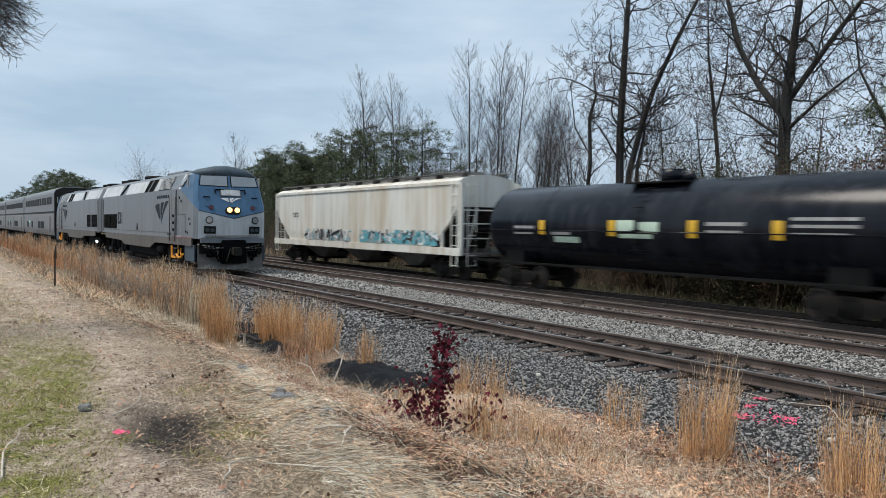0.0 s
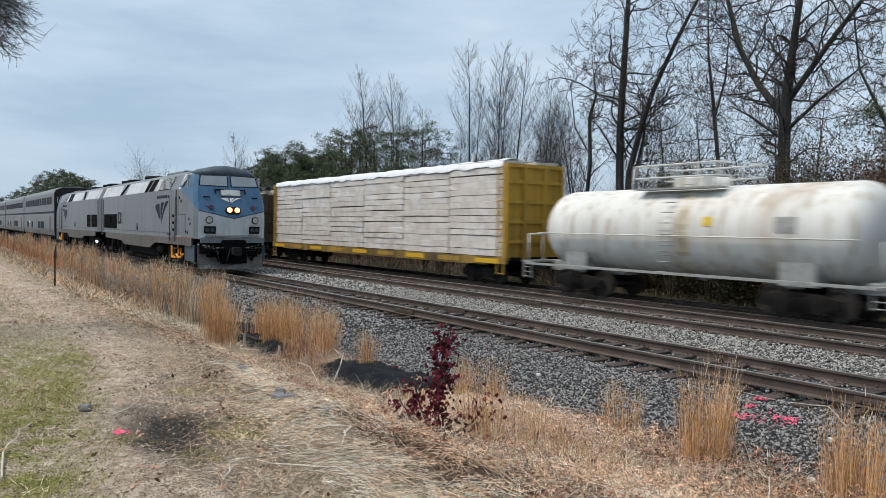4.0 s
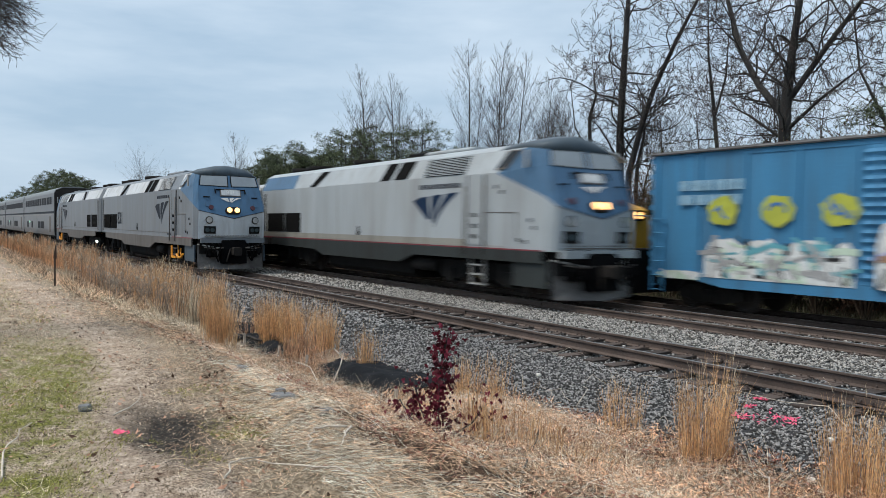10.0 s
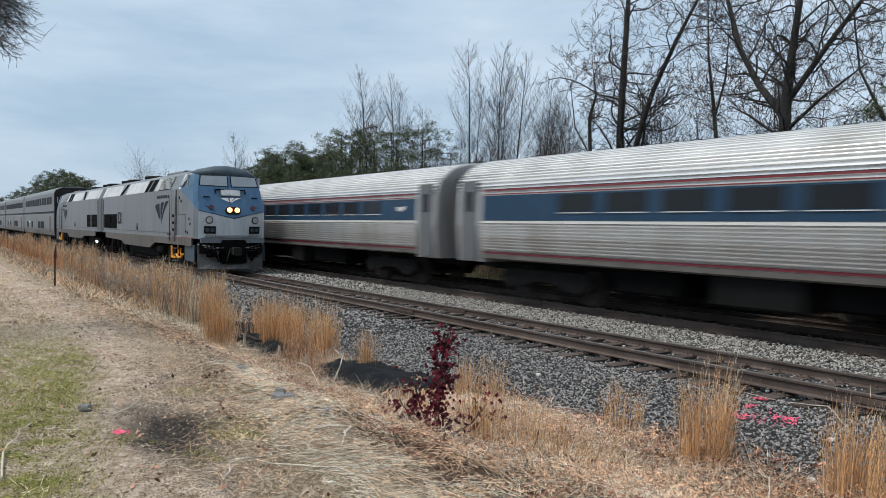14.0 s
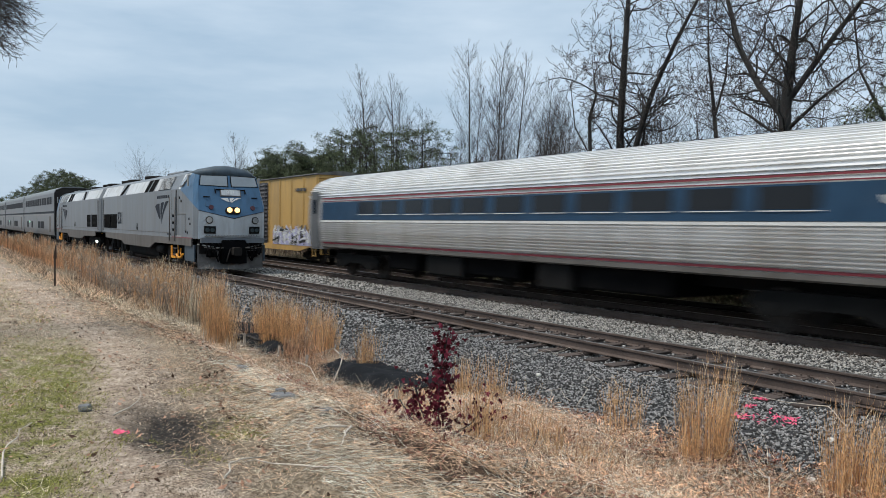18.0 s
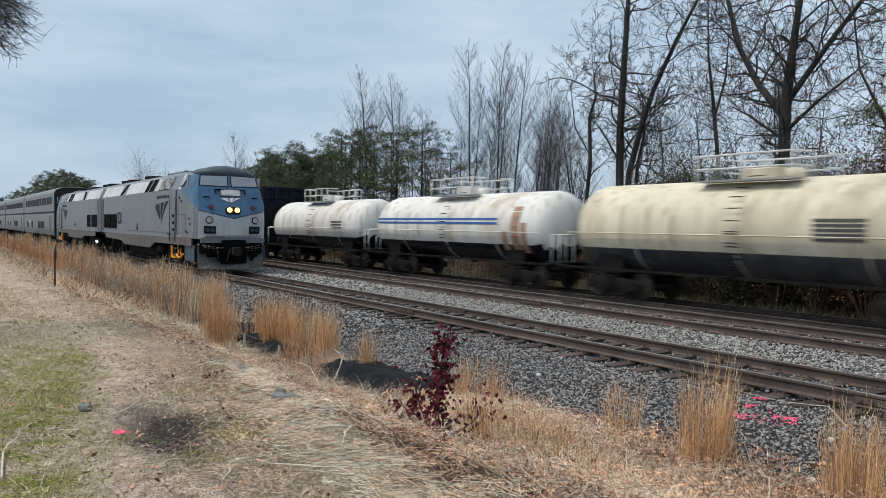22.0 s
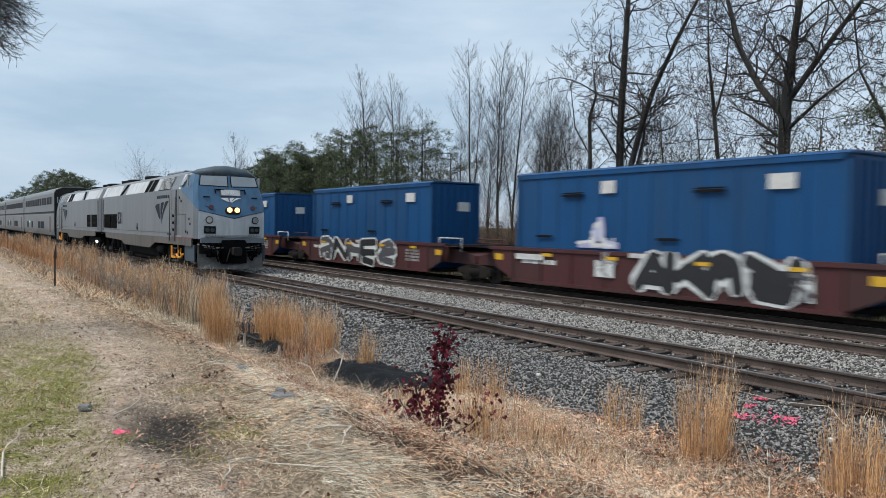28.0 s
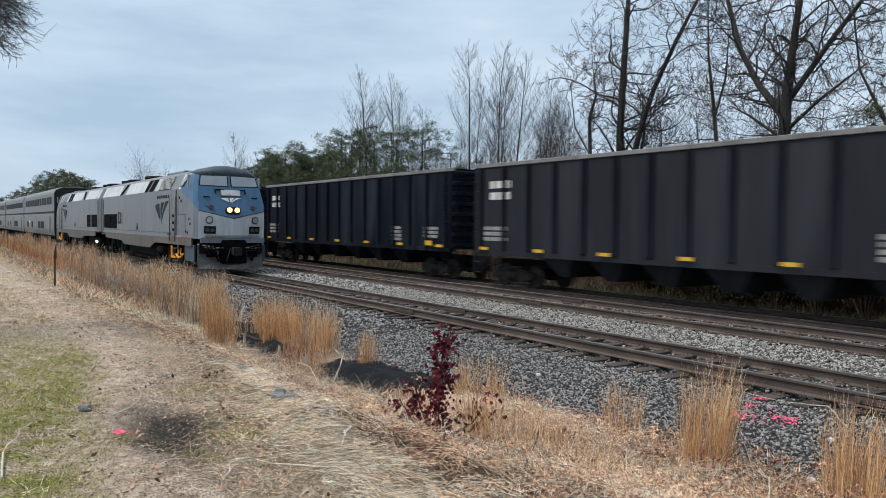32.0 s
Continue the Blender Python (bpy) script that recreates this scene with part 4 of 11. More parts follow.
# ---------- tank cars ----------
def tank_car(u0, u1, m, label, R=1.42, zc=2.35, lower=None, split=1.76, m_frame=M_BLACKSTEEL, dome="box", rail=True):
    car, h = railcar("tank_car", label, "tank car", u0, u1)
    L = h - 0.45
    n = 28

    def ring(x, q):
        return [(x, q * math.sin(2 * math.pi * i / n), zc - q * math.cos(2 * math.pi * i / n)) for i in range(n)]
    heads = [(0.0, 0.05), (0.06, 0.45), (0.16, 0.70), (0.32, 0.88), (0.5, 0.965), (0.72, 1.0)]
    rings = [ring(-L + d, R * q) for d, q in heads] + [ring(L - d, R * q) for d, q in reversed(heads)]
    mats = [m] if lower is None else [m, lower]
    ms = Mesh().loft(rings, True)
    shell = ms.data("tank", mats)
    if lower is not None:
        idx = [1 if sum(ms.v[i][2] for i in f) / len(f) < split else 0 for f in ms.f]
        shell.polygons.foreach_set("material_index", idx)
    part("tank", shell, None, car)
    for x in (-L * 0.55, 0.0, L * 0.55):
        part("weld_band", Mesh().loft([ring(x - 0.03, R + 0.006), ring(x + 0.03, R + 0.006)], True, False), m, car)
    for s in (-1, 1):
        sad = Mesh().box(s * (h - 2.2) - 0.5, s * (h - 2.2) + 0.5, -1.15, 1.15, 0.85, 1.45)
        part("saddle", sad, m_frame, car)
        part("stub_sill", Mesh().box(min(s * (h - 3.6), s * h), max(s * (h - 3.6), s * h), -0.25, 0.25, 0.72, 1.05), m_frame, car)
        part("end_platform", Mesh().box(s * h - 0.35, s * h + 0.1, -1.35, 1.35, 1.0, 1.06), m_frame, car)
        m_rail = M_MARKWHITE if m is not M_TANKBLACK else m_frame
        part("end_railing", Mesh().path([(s * h, -1.35, 1.05), (s * h, -1.35, 2.0), (s * h, -0.7, 2.0), (s * h, -0.7, 1.05)], 0.025), m_rail, car)
        part("end_railing", Mesh().path([(s * h, 1.35, 1.05), (s * h, 1.35, 2.0), (s * h, 0.7, 2.0)], 0.025), m_rail, car)
        ladder(car, s * h, -1.38, 0.5, 1.0, 0.42, m_frame)
        part("brake_wheel", ME_BRAKEWHEEL, None, car, at=pose(s * h + 0.05 * s, 0.9, 1.75)) if s > 0 else None
    walkway = Mesh()
    for s in (-1, 1):
        walkway.box(-h, h, s * 1.42 - 0.07, s * 1.42 + 0.07, 0.93, 1.0)
    part("side_walkway", walkway, m_frame, car)
    if rail:
        hr = Mesh()
        for s in (-1, 1):
            hr.rod((-L * 0.98, s * (R + 0.1), zc - 0.15), (L * 0.98, s * (R + 0.1), zc - 0.15), 0.02, 5)
            for k in range(7):
                x = -L * 0.9 + L * 1.8 * k / 6
                hr.rod((x, s * (R - 0.02), zc - 0.15), (x, s * (R + 0.1), zc - 0.15), 0.014, 4)
        part("handrail", hr, m, car)
    # top fittings
    top = zc + R
    if dome == "box":
        part("valve_housing", Mesh().rod((0, 0, top - 0.05), (0, 0, top + 0.34), 0.36, 14).rod((0.7, 0, top - 0.05), (0.7, 0, top + 0.2), 0.2, 10), m, car)
        plat = Mesh()
        for s in (-1, 1):
            plat.box(-1.0, 1.25, s * 0.75 - 0.24, s * 0.75 + 0.24, top - 0.12, top - 0.08)
        part("top_platform", plat, M_BLACKSTEEL, car)
    else:
        part("valve_housing", Mesh().box(-0.55, 0.45, -0.35, 0.35, top - 0.05, top + 0.32, 0.06).rod((0.9, 0, top - 0.05), (0.9, 0, top + 0.25), 0.24, 12), m, car)
        plat = Mesh()
        for s in (-1, 1):
            plat.box(-1.5, 1.5, s * 0.8 - 0.25, s * 0.8 + 0.25, top - 0.1, top - 0.05)
        part("top_platform", plat, M_MARKGREY, car)
        gr = Mesh()
        for s in (-1, 1):
            for z in (top + 0.25, top + 0.62):
                gr.rod((-1.5, s * 1.05, z), (1.5, s * 1.05, z), 0.028, 5)
            for x in (-1.5, -0.75, 0.0, 0.75, 1.5):
                gr.rod((x, s * 1.05, top - 0.1), (x, s * 1.05, top + 0.62), 0.028, 5)
        for x in (-1.5, 1.5):
            for z in (top + 0.25, top + 0.62):
                gr.rod((x, -1.05, z), (x, -0.4, z), 0.028, 5).rod((x, 0.4, z), (x, 1.05, z), 0.028, 5)
        part("platform_railing", gr, M_MARKWHITE, car)
    lad = Mesh()
    for s in (-1, 1):
        for k in range(9):
            a = math.radians(60 + 13 * k)
            yy, zz = s * (R + 0.12) * math.sin(a), zc - (R + 0.12) * math.cos(a)
            lad.rod((-0.22, yy, zz), (0.22, yy, zz), 0.016, 5)
        for k in range(5):
            lad.rod((-0.22, s * (R + 0.1), 1.0 + 0.3 * k), (0.22, s * (R + 0.1), 1.0 + 0.3 * k), 0.016, 5)
    part("ladder", lad, m_frame, car)
    part("outlet_valve", Mesh().rod((0.3, 0, 0.75), (0.3, 0, zc - R + 0.1), 0.16, 10), m_frame, car)
    running_gear(car, h, h - 2.2)
    return car, h, L


def tank_bars(car, R, zc, items, m):
    """Flat-coloured panels on the rounded side: (x0, x1, z0, z1), each bent to the shell."""
    ms = Mesh()
    for x0, x1, z0, z1 in items:
        k = 5
        zs = [z0 + (z1 - z0) * i / k for i in range(k + 1)]
        q = R + 0.012
        row = lambda x: [(x, -math.sqrt(max(0.01, q * q - (z - zc) ** 2)), z) for z in zs]
        a, b = row(x0), row(x1)
        ms.add(a + b, [(i, i + k + 1, i + k + 2, i + 1) for i in range(k)])
    return tagged(part("shell_marking", ms, m, car), kind="stuff")


# ---------- gondolas ----------
def gondola(u0, u1, m, label, zt=2.93, zb=0.92, nribs=14, m_rim=None):
    car, h = railcar("gondola_car", label, "gondola car", u0, u1)
    W = 1.48
    for s in (-1, 1):
        part("side", Mesh().box(-h + 0.1, h - 0.1, s * W - 0.02, s * W + 0.02, zb, zt), m, car)
        ch = Mesh().box(-h, h, s * W - 0.07, s * W + 0.07, zt - 0.02, zt + 0.12, 0.015)
        part("top_chord", ch, m_rim or m, car)
        part("side_sill", Mesh().box(-h + 0.1, h - 0.1, s * W - 0.06, s * W + 0.06, zb - 0.16, zb), m, car)
        for k in range(nribs):
            x = -h + 0.5 + (2 * h - 1.0) * k / (nribs - 1)
            part("side_post", ME_POST if zt < 3.5 else ME_POST_TALL, None, car, at=pose(x, s * (W + 0.02), zb, 0, 0, 0 if s < 0 else 180))
        part("end", end_sheet(W, zb, zt, m), None, car, at=pose(s * (h - 0.12), 0, 0, 0, 0, 0 if s > 0 else 180))
        ladder(car, s * (h - 0.35), -W - 0.1, 0.5, zt - 0.15, 0.42, m)
        ladder(car, s * (h + 0.02), -W + 0.35, 0.6, zt - 0.15, 0.42, m, "y")
    part("floor", Mesh().box(-h + 0.1, h - 0.1, -W, W, zb - 0.05, zb + 0.04), M_GONDOLABROWN, car)
    under_sill(car, h)
    running_gear(car, h, h - 1.9)
    part("brake_wheel", ME_BRAKEWHEEL, None, car, at=pose(h + 0.05, 0.4, zt - 0.6))
    return car, h


def post_mesh(hh, m):
    return Mesh().prism([(0.0, 0.0), (0.0, hh), (-0.11, hh), (-0.11, 0.06)][::-1], -0.07, 0.07).data("side_post", m)


ME_POST, ME_POST_TALL = post_mesh(2.0, M_GONDOLA), post_mesh(3.1, M_COALBLACK)
END_SHEETS = {}


def end_sheet(W, zb, zt, m):
    key = (W, zb, zt, m.name)
    if key not in END_SHEETS:
        n = max(4, int((zt - zb) / 0.38))
        prof = [(-0.03, zt + 0.1), (-0.03, zb), (0.03, zb)]
        for k in range(n):
            z = zb + 0.12 + (zt - zb - 0.2) * k / (n - 1)
            prof += [(0.03, z - 0.09), (0.13, z - 0.05), (0.13, z + 0.05), (0.03, z + 0.09)]
        ms = Mesh().slab(prof + [(0.03, zt + 0.1)], -W + 0.02, W - 0.02)
        END_SHEETS[key] = ms.data("end", m)
    return END_SHEETS[key]


def tall_hopper(u0, u1, label, m=None):
    """High-sided black open hopper with posts along the side and a pale rim."""
    m = m or M_COALBLACK
    car, h = gondola(u0, u1, m, label, 4.5, 1.34, 15, M_RIM)
    tagged(car, category="hopper car")
    car.name = "open_hopper_car"
    for k in range(6):
        x = -h + 4.6 + (2 * h - 9.2) * k / 5
        bay = Mesh().loft([[(x - 0.25, -1.0, 0.55), (x + 0.25, -1.0, 0.55), (x + 0.25, 1.0, 0.55), (x - 0.25, 1.0, 0.55)],
                           [(x - 0.75, -1.35, 1.2), (x + 0.75, -1.35, 1.2), (x + 0.75, 1.35, 1.2), (x - 0.75, 1.35, 1.2)]], False)
        part("discharge_bay", bay, m, car)
    rnd = random.Random(int(u0))
    reflectors(car, [-h + 0.8 + (2 * h - 1.6) * k / 6 for k in range(7)], -1.62, 1.42)
    stencil(car, -h + 1.0, 3.95, 1.25, 0.42, 2, -1.51, seed=int(u0) + 1, gap=0.35)
    stencil(car, -h + 0.65, 2.25, 1.4, 0.2, 3, -1.51, M_MARKGREY, seed=int(u0) + 2)
    stencil(car, h - 5.0, 2.2, 0.9, 0.17, 4, -1.51, M_MARKGREY, seed=int(u0) + 3)
    stencil(car, h - 2.2, 2.2, 1.1, 0.17, 3, -1.51, M_MARKGREY, seed=int(u0) + 4)
    part("end_reflector", Mesh().box(h - 1.85, h - 1.35, -1.63, -1.62, 1.42, 1.62), M_REFLECT, car)
    return car, h


# ---------- boxcars ----------
def boxcar(u0, u1, m, label, zt=4.32, zb=0.95, door=(-1.75, 1.3), nposts=5, m_door=None):
    car, h = railcar("boxcar", label, "boxcar", u0, u1)
    W = 1.45
    core = Mesh().box(-h + 0.12, h - 0.12, -W, W, zb, zt)
    part("body", core, m, car)
    prof = [(-W - 0.08, zt - 0.03), (W + 0.08, zt - 0.03), (W + 0.08, zt + 0.05), (0, zt + 0.22), (-W - 0.08, zt + 0.05)]
    roof = Mesh().prism(prof, -h, h)
    for k in range(14):
        x = -h + 0.6 + (2 * h - 1.2) * k / 13
        roof.prism([(-W - 0.08, zt + 0.05), (W + 0.08, zt + 0.05), (0.0, zt + 0.26)], x - 0.04, x + 0.04)
    part("roof", roof, M_ROOFGRIME, car)
    for s in (-1, 1):
        part("roof_edge", Mesh().box(-h, h, s * (W + 0.09) - 0.012, s * (W + 0.09) + 0.012, zt + 0.0, zt + 0.045), M_RIM, car, "worn pale roof edge")
    for s in (-1, 1):
        part("side_sill", Mesh().slab([(-h + 0.1, zb - 0.02), (-h + 1.2, zb - 0.02), (-h + 2.6, zb - 0.26), (h - 2.6, zb - 0.26), (h - 1.2, zb - 0.02), (h - 0.1, zb - 0.02), (h - 0.1, zb + 0.1), (-h + 0.1, zb + 0.1)],
                                      s * W - 0.05, s * W + 0.05), m, car)
        for a, b in ((-h + 0.3, door[0] - 0.2), (door[1] + 0.2, h - 0.3)):
            for k in range(nposts):
                x = a + (b - a) * k / (nposts - 1)
                part("side_post", post_for(zt - zb - 0.15, m), None, car, at=pose(x, s * W, zb + 0.08, 0, 0, 0 if s < 0 else 180))
        # door with horizontal ribs, rails above and below
        n = 15
        line = [(s * (W + 0.06), zb + 0.08)]
        for k in range(n):
            z = zb + 0.25 + (zt - zb - 0.6) * k / (n - 1)
            line += [(s * (W + 0.06), z - 0.08), (s * (W + 0.11), z), (s * (W + 0.06), z + 0.08)]
        line += [(s * (W + 0.06), zt - 0.18), (s * (W - 0.03), zt - 0.18), (s * (W - 0.03), zb + 0.08)]
        d = Mesh().prism(line if s > 0 else line[::-1], door[0], door[1])
        dr = part("door", d, m_door or m, car, "ribbed sliding door")
        part("door_rod", Mesh().rod((door[0] + 0.3, s * (W + 0.13), zb + 0.1), (door[0] + 0.3, s * (W + 0.13), zt - 0.2), 0.025).rod((door[1] - 0.3, s * (W + 0.13), zb + 0.1), (door[1] - 0.3, s * (W + 0.13), zt - 0.2), 0.025), m_door or m, dr)
        part("door_track", Mesh().box(door[0] - (door[1] - door[0]), door[1] + 0.1, s * W - 0.02, s * W + 0.09, zt - 0.17, zt - 0.09).box(door[0] - (door[1] - door[0]), door[1] + 0.1, s * W - 0.02, s * W + 0.11, zb, zb + 0.07), m, car)
        part("end", end_sheet(W, zb, zt - 0.1, m), None, car, at=pose(s * (h - 0.12), 0, 0, 0, 0, 0 if s > 0 else 180))
        ladder(car, s * (h - 0.4), -W - 0.09, 0.5, zb + 1.6, 0.42, m)
        ladder(car, s * (h + 0.03), -W + 0.35, 0.6, zb + 1.6, 0.42, m, "y")
    under_sill(car, h)
    part("floor_stringer", Mesh().box(-h + 0.2, h - 0.2, -1.2, 1.2, 0.85, 0.95), M_BLACKSTEEL, car)
    running_gear(car, h, h - 1.9)
    part("brake_wheel", ME_BRAKEWHEEL, None, car, at=pose(h + 0.08, 0.4, 2.4))
    return car, h


POSTS = {}


def post_for(hh, m):
    key = (round(hh, 2), m.name)
    if key not in POSTS:
        POSTS[key] = Mesh().prism([(0.0, 0.0), (0.0, hh), (-0.045, hh - 0.03), (-0.045, 0.03)][::-1], -0.05, 0.05).data("side_post", m)
    return POSTS[key]


# ---------- centre-beam lumber flats ----------
def centerbeam(u0, u1, m, label, load, m_load):
    car, h = railcar("centerbeam_flatcar", label, "flatcar", u0, u1)
    part("deck", Mesh().box(-h + 0.1, h - 0.1, -1.36, 1.36, 0.98, 1.10), M_BLACKSTEEL, car)
    for s in (-1, 1):
        part("side_sill", Mesh().slab([(-h, 1.1), (-h, 0.86), (-h + 3, 0.78), (h - 3, 0.78), (h, 0.86), (h, 1.1)], s * 1.40 - 0.04, s * 1.40 + 0.04), M_YELLOWSILL if m is M_YELLOWFRAME else m, car)
        x = s * (h - 0.25)
        bk = Mesh().box(x - 0.05, x + 0.05, -1.36, 1.36, 1.1, 4.62)
        part("bulkhead", bk, m, car)
        rb = Mesh()
        for y in (-1.34, -0.5, 0.5, 1.34):
            rb.box(x - 0.05 if s > 0 else x - 0.22, x + 0.22 if s > 0 else x + 0.05, y - 0.07, y + 0.07, 1.0, 4.62)
        for z in (1.7, 2.45, 3.2, 3.95, 4.55):
            rb.box(x - 0.05 if s > 0 else x - 0.17, x + 0.17 if s > 0 else x + 0.05, -1.34, 1.34, z - 0.07, z + 0.07)
        part("bulkhead_frame", rb, m, car)
        ladder(car, x - s * 0.1, -1.43, 0.5, 4.4, 0.4, m)
    beam = Mesh().box(-h + 0.3, h - 0.3, -0.2, 0.2, 4.42, 4.62)
    part("top_chord", beam, m, car)
    n = 12
    for k in range(1, n):
        x = -h + 0.3 + (2 * h - 0.6) * k / n
        part("centre_post", Mesh().loft([[(x - 0.15, -0.16, 1.1), (x + 0.15, -0.16, 1.1), (x + 0.15, 0.16, 1.1), (x - 0.15, 0.16, 1.1)], [(x - 0.24, -0.08, 4.45), (x + 0.24, -0.08, 4.45), (x + 0.24, 0.08, 4.45), (x - 0.24, 0.08, 4.45)]], False), m, car)
    for k in range(9):
        x = -h + 1.2 + (2 * h - 2.4) * k / 8
        part("sill_marking", Mesh().box(x - (0.75 if m is M_YELLOWFRAME else 0.4), x + (0.75 if m is M_YELLOWFRAME else 0.4), -1.452, -1.445, 0.86, 1.04), M_REFLECT if k % 2 == 0 else (M_YELLOWFRAME if m is M_YELLOWFRAME else M_MARKGREY), car)
    rnd = random.Random(int(u0))
    # bundles: (x0, x1, z0, z1)
    for x0, x1, z0, z1 in load:
        for s in (-1, 1):
            y0, y1 = (0.22, 1.34) if s > 0 else (-1.34, -0.22)
            rows = max(1, round((z1 - z0) / 0.255))
            for r in range(rows):
                a, b = z0 + (z1 - z0) * r / rows, z0 + (z1 - z0) * (r + 1) / rows - rnd.choice((0.004, 0.006, 0.018, 0.03))
                j = rnd.uniform(-0.02, 0.02)
                sag = rnd.uniform(-0.02, 0.02)
                prof = [(y0 + 0.02, a), (y1 - 0.02, a), (y1 + (j if s > 0 else 0), a + 0.012), (y1 + (j if s > 0 else 0), b - 0.012), (y1 - 0.02, b), (y0 + 0.02, b), (y0 - (j if s < 0 else 0), b - 0.012), (y0 - (j if s < 0 else 0), a + 0.012)]
                xs = [x0 + 0.004 + (x1 - x0 - 0.008) * i / 6 for i in range(7)]
                rings = [[(x, p + rnd.uniform(-0.012, 0.012), z + sag * math.sin(math.pi * i / 6) + rnd.uniform(-0.006, 0.006)) for p, z in prof] for i, x in enumerate(xs)]
                part("wrapped_board_layer", Mesh().loft(rings, False), m_load, car)
    if m_load is M_WRAP:
        # crumpled plastic over the top layer
        for s in (-1, 1):
            n = 70
            v = []
            for i in range(n + 1):
                x = -h + 0.35 + (2 * h - 0.7) * i / n
                v += [(x, s * (1.38 + rnd.uniform(-0.01, 0.03)), 4.50 + rnd.uniform(-0.05, 0.05)), (x, s * 1.37, 4.70 + rnd.uniform(0, 0.03)), (x, s * 1.0, 4.78 + rnd.uniform(0, 0.07)), (x, s * 0.22, 4.77 + rnd.uniform(0, 0.05))]
            f = [(4 * i + c, 4 * i + c + 1, 4 * i + c + 5, 4 * i + c + 4) for i in range(n) for c in range(3)]
            part("plastic_cover", Mesh().add(v, f if s < 0 else [q[::-1] for q in f], True), M_PLASTIC, car, "crumpled white plastic cover")
    under_sill(car, h)
    running_gear(car, h, h - 2.2)
    return car, h


# ---------- articulated well car with containers ----------
def well_unit(u0, label, label_c, seed, last=False):
    """One unit of an articulated well car, 18 m between truck centres, and the container in it."""
    u1 = u0 + 18.0
    car, h = railcar("well_car_unit", label, "well car", u0, u1, "articulated well cars")
    wl_ = 6.9
    for s in (-1, 1):
        side = Mesh().slab([(-wl_ - 0.5, 1.45), (-wl_ - 0.2, 0.75), (-wl_ + 0.9, 0.30), (wl_ - 0.9, 0.30), (wl_ + 0.2, 0.75), (wl_ + 0.5, 1.45)], s * 1.40 - 0.05, s * 1.40 + 0.05)
        part("well_side", side, M_MAROON, car)
        part("top_chord", Mesh().box(-wl_ - 0.6, wl_ + 0.6, s * 1.40 - 0.10, s * 1.40 + 0.10, 1.40, 1.52), M_MAROON, car)
        part("bottom_chord", Mesh().box(-wl_ + 0.7, wl_ - 0.7, s * 1.40 - 0.09, s * 1.40 + 0.09, 0.26, 0.36), M_MAROON, car)
        for k in range(9):
            x = -wl_ + 0.8 + (2 * wl_ - 1.6) * k / 8
            part("side_stiffener", Mesh().box(x - 0.035, x + 0.035, s * 1.46 - 0.03, s * 1.46 + 0.03, 0.36, 1.4), M_MAROON, car)
        x = s * (h - 1.35)
        part("end_structure", Mesh().slab([(x - 1.3, 0.72), (x + 1.3, 0.72), (x + 1.3, 1.05), (x + 0.3, 1.25), (x - 1.3, 1.42)] if s > 0 else [(x - 1.3, 0.72), (x + 1.3, 0.72), (x + 1.3, 1.42), (x - 0.3, 1.25), (x - 1.3, 1.05)], -0.95, 0.95), M_MAROON, car)
        part("end_platform", Mesh().box(x - 0.75, x + 0.75, -1.4, 1.4, 1.42, 1.47), M_BLACKSTEEL, car)
        rl = Mesh().path([(x - 0.7, -1.4, 1.45), (x - 0.7, -1.4, 1.75), (x + 0.9, -1.4, 1.75), (x + 0.9, -1.4, 1.2)], 0.022)
        part("end_railing", rl, M_MARKWHITE if s > 0 else M_MAROON, car)
        part("end_marking", Mesh().box(s * (wl_ + 0.05) - 0.22, s * (wl_ + 0.05) + 0.22, -1.462, -1.452, 1.02, 1.25), M_REFLECT, car)
    part("well_floor", Mesh().box(-wl_ + 0.3, wl_ - 0.3, -1.35, 1.35, 0.28, 0.36), M_BLACKSTEEL, car)
    add_truck(car, -h)
    if last:
        add_truck(car, h)
    reflectors(car, [-4.2, -1.2, 2.2, 5.0], -1.51, 1.3)
    stencil(car, -5.6, 1.12, 1.9, 0.22, 1, -1.458, seed=seed)
    stencil(car, 4.3, 1.2, 1.1, 0.14, 4, -1.458, M_MARKGREY, seed=seed + 1)
    part("placard", Mesh().box(-0.45, 0.35, -1.505, -1.49, 1.36, 1.5), M_MARKWHITE, car)
    # container
    box, ch = railcar("container", label_c, "container", u0 + 18.0 / 2 - 6.1, u0 + 18.0 / 2 + 6.1, "blue containers")
    W = 1.24
    zt, zb = 4.08, 0.42
    part("body", Mesh().box(-6.05, 6.05, -W, W, zb, zt), M_CONTAINER, box)
    for s in (-1, 1):
        part("top_rail", Mesh().box(-6.1, 6.1, s * W - 0.05, s * W + 0.06, zt - 0.12, zt + 0.03), M_CONTAINER, box)
        part("bottom_rail", Mesh().box(-6.1, 6.1, s * W - 0.05, s * W + 0.06, zb - 0.02, zb + 0.12), M_CONTAINER, box)
        for k in range(13):
            x = -6.0 + 12.0 * k / 12
            w = 0.11 if k in (0, 6, 12) else 0.05
            part("side_post", Mesh().box(x - w, x + w, s * W - 0.02, s * W + 0.055, zb, zt - 0.05), M_CONTAINER, box)
        part("corner_post", Mesh().box(s * 6.05 - 0.08, s * 6.05 + 0.06, -W - 0.05, -W + 0.1, zb, zt).box(s * 6.05 - 0.08, s * 6.05 + 0.06, W - 0.1, W + 0.05, zb, zt), M_CONTAINER, box)
        ends = Mesh()
        for k in range(7):
            y = -1.05 + 2.1 * k / 6
            ends.box(s * 6.05 - 0.02, s * 6.05 + 0.05, y - 0.05, y + 0.05, zb, zt - 0.1)
        part("end_rib", ends, M_CONTAINER, box)
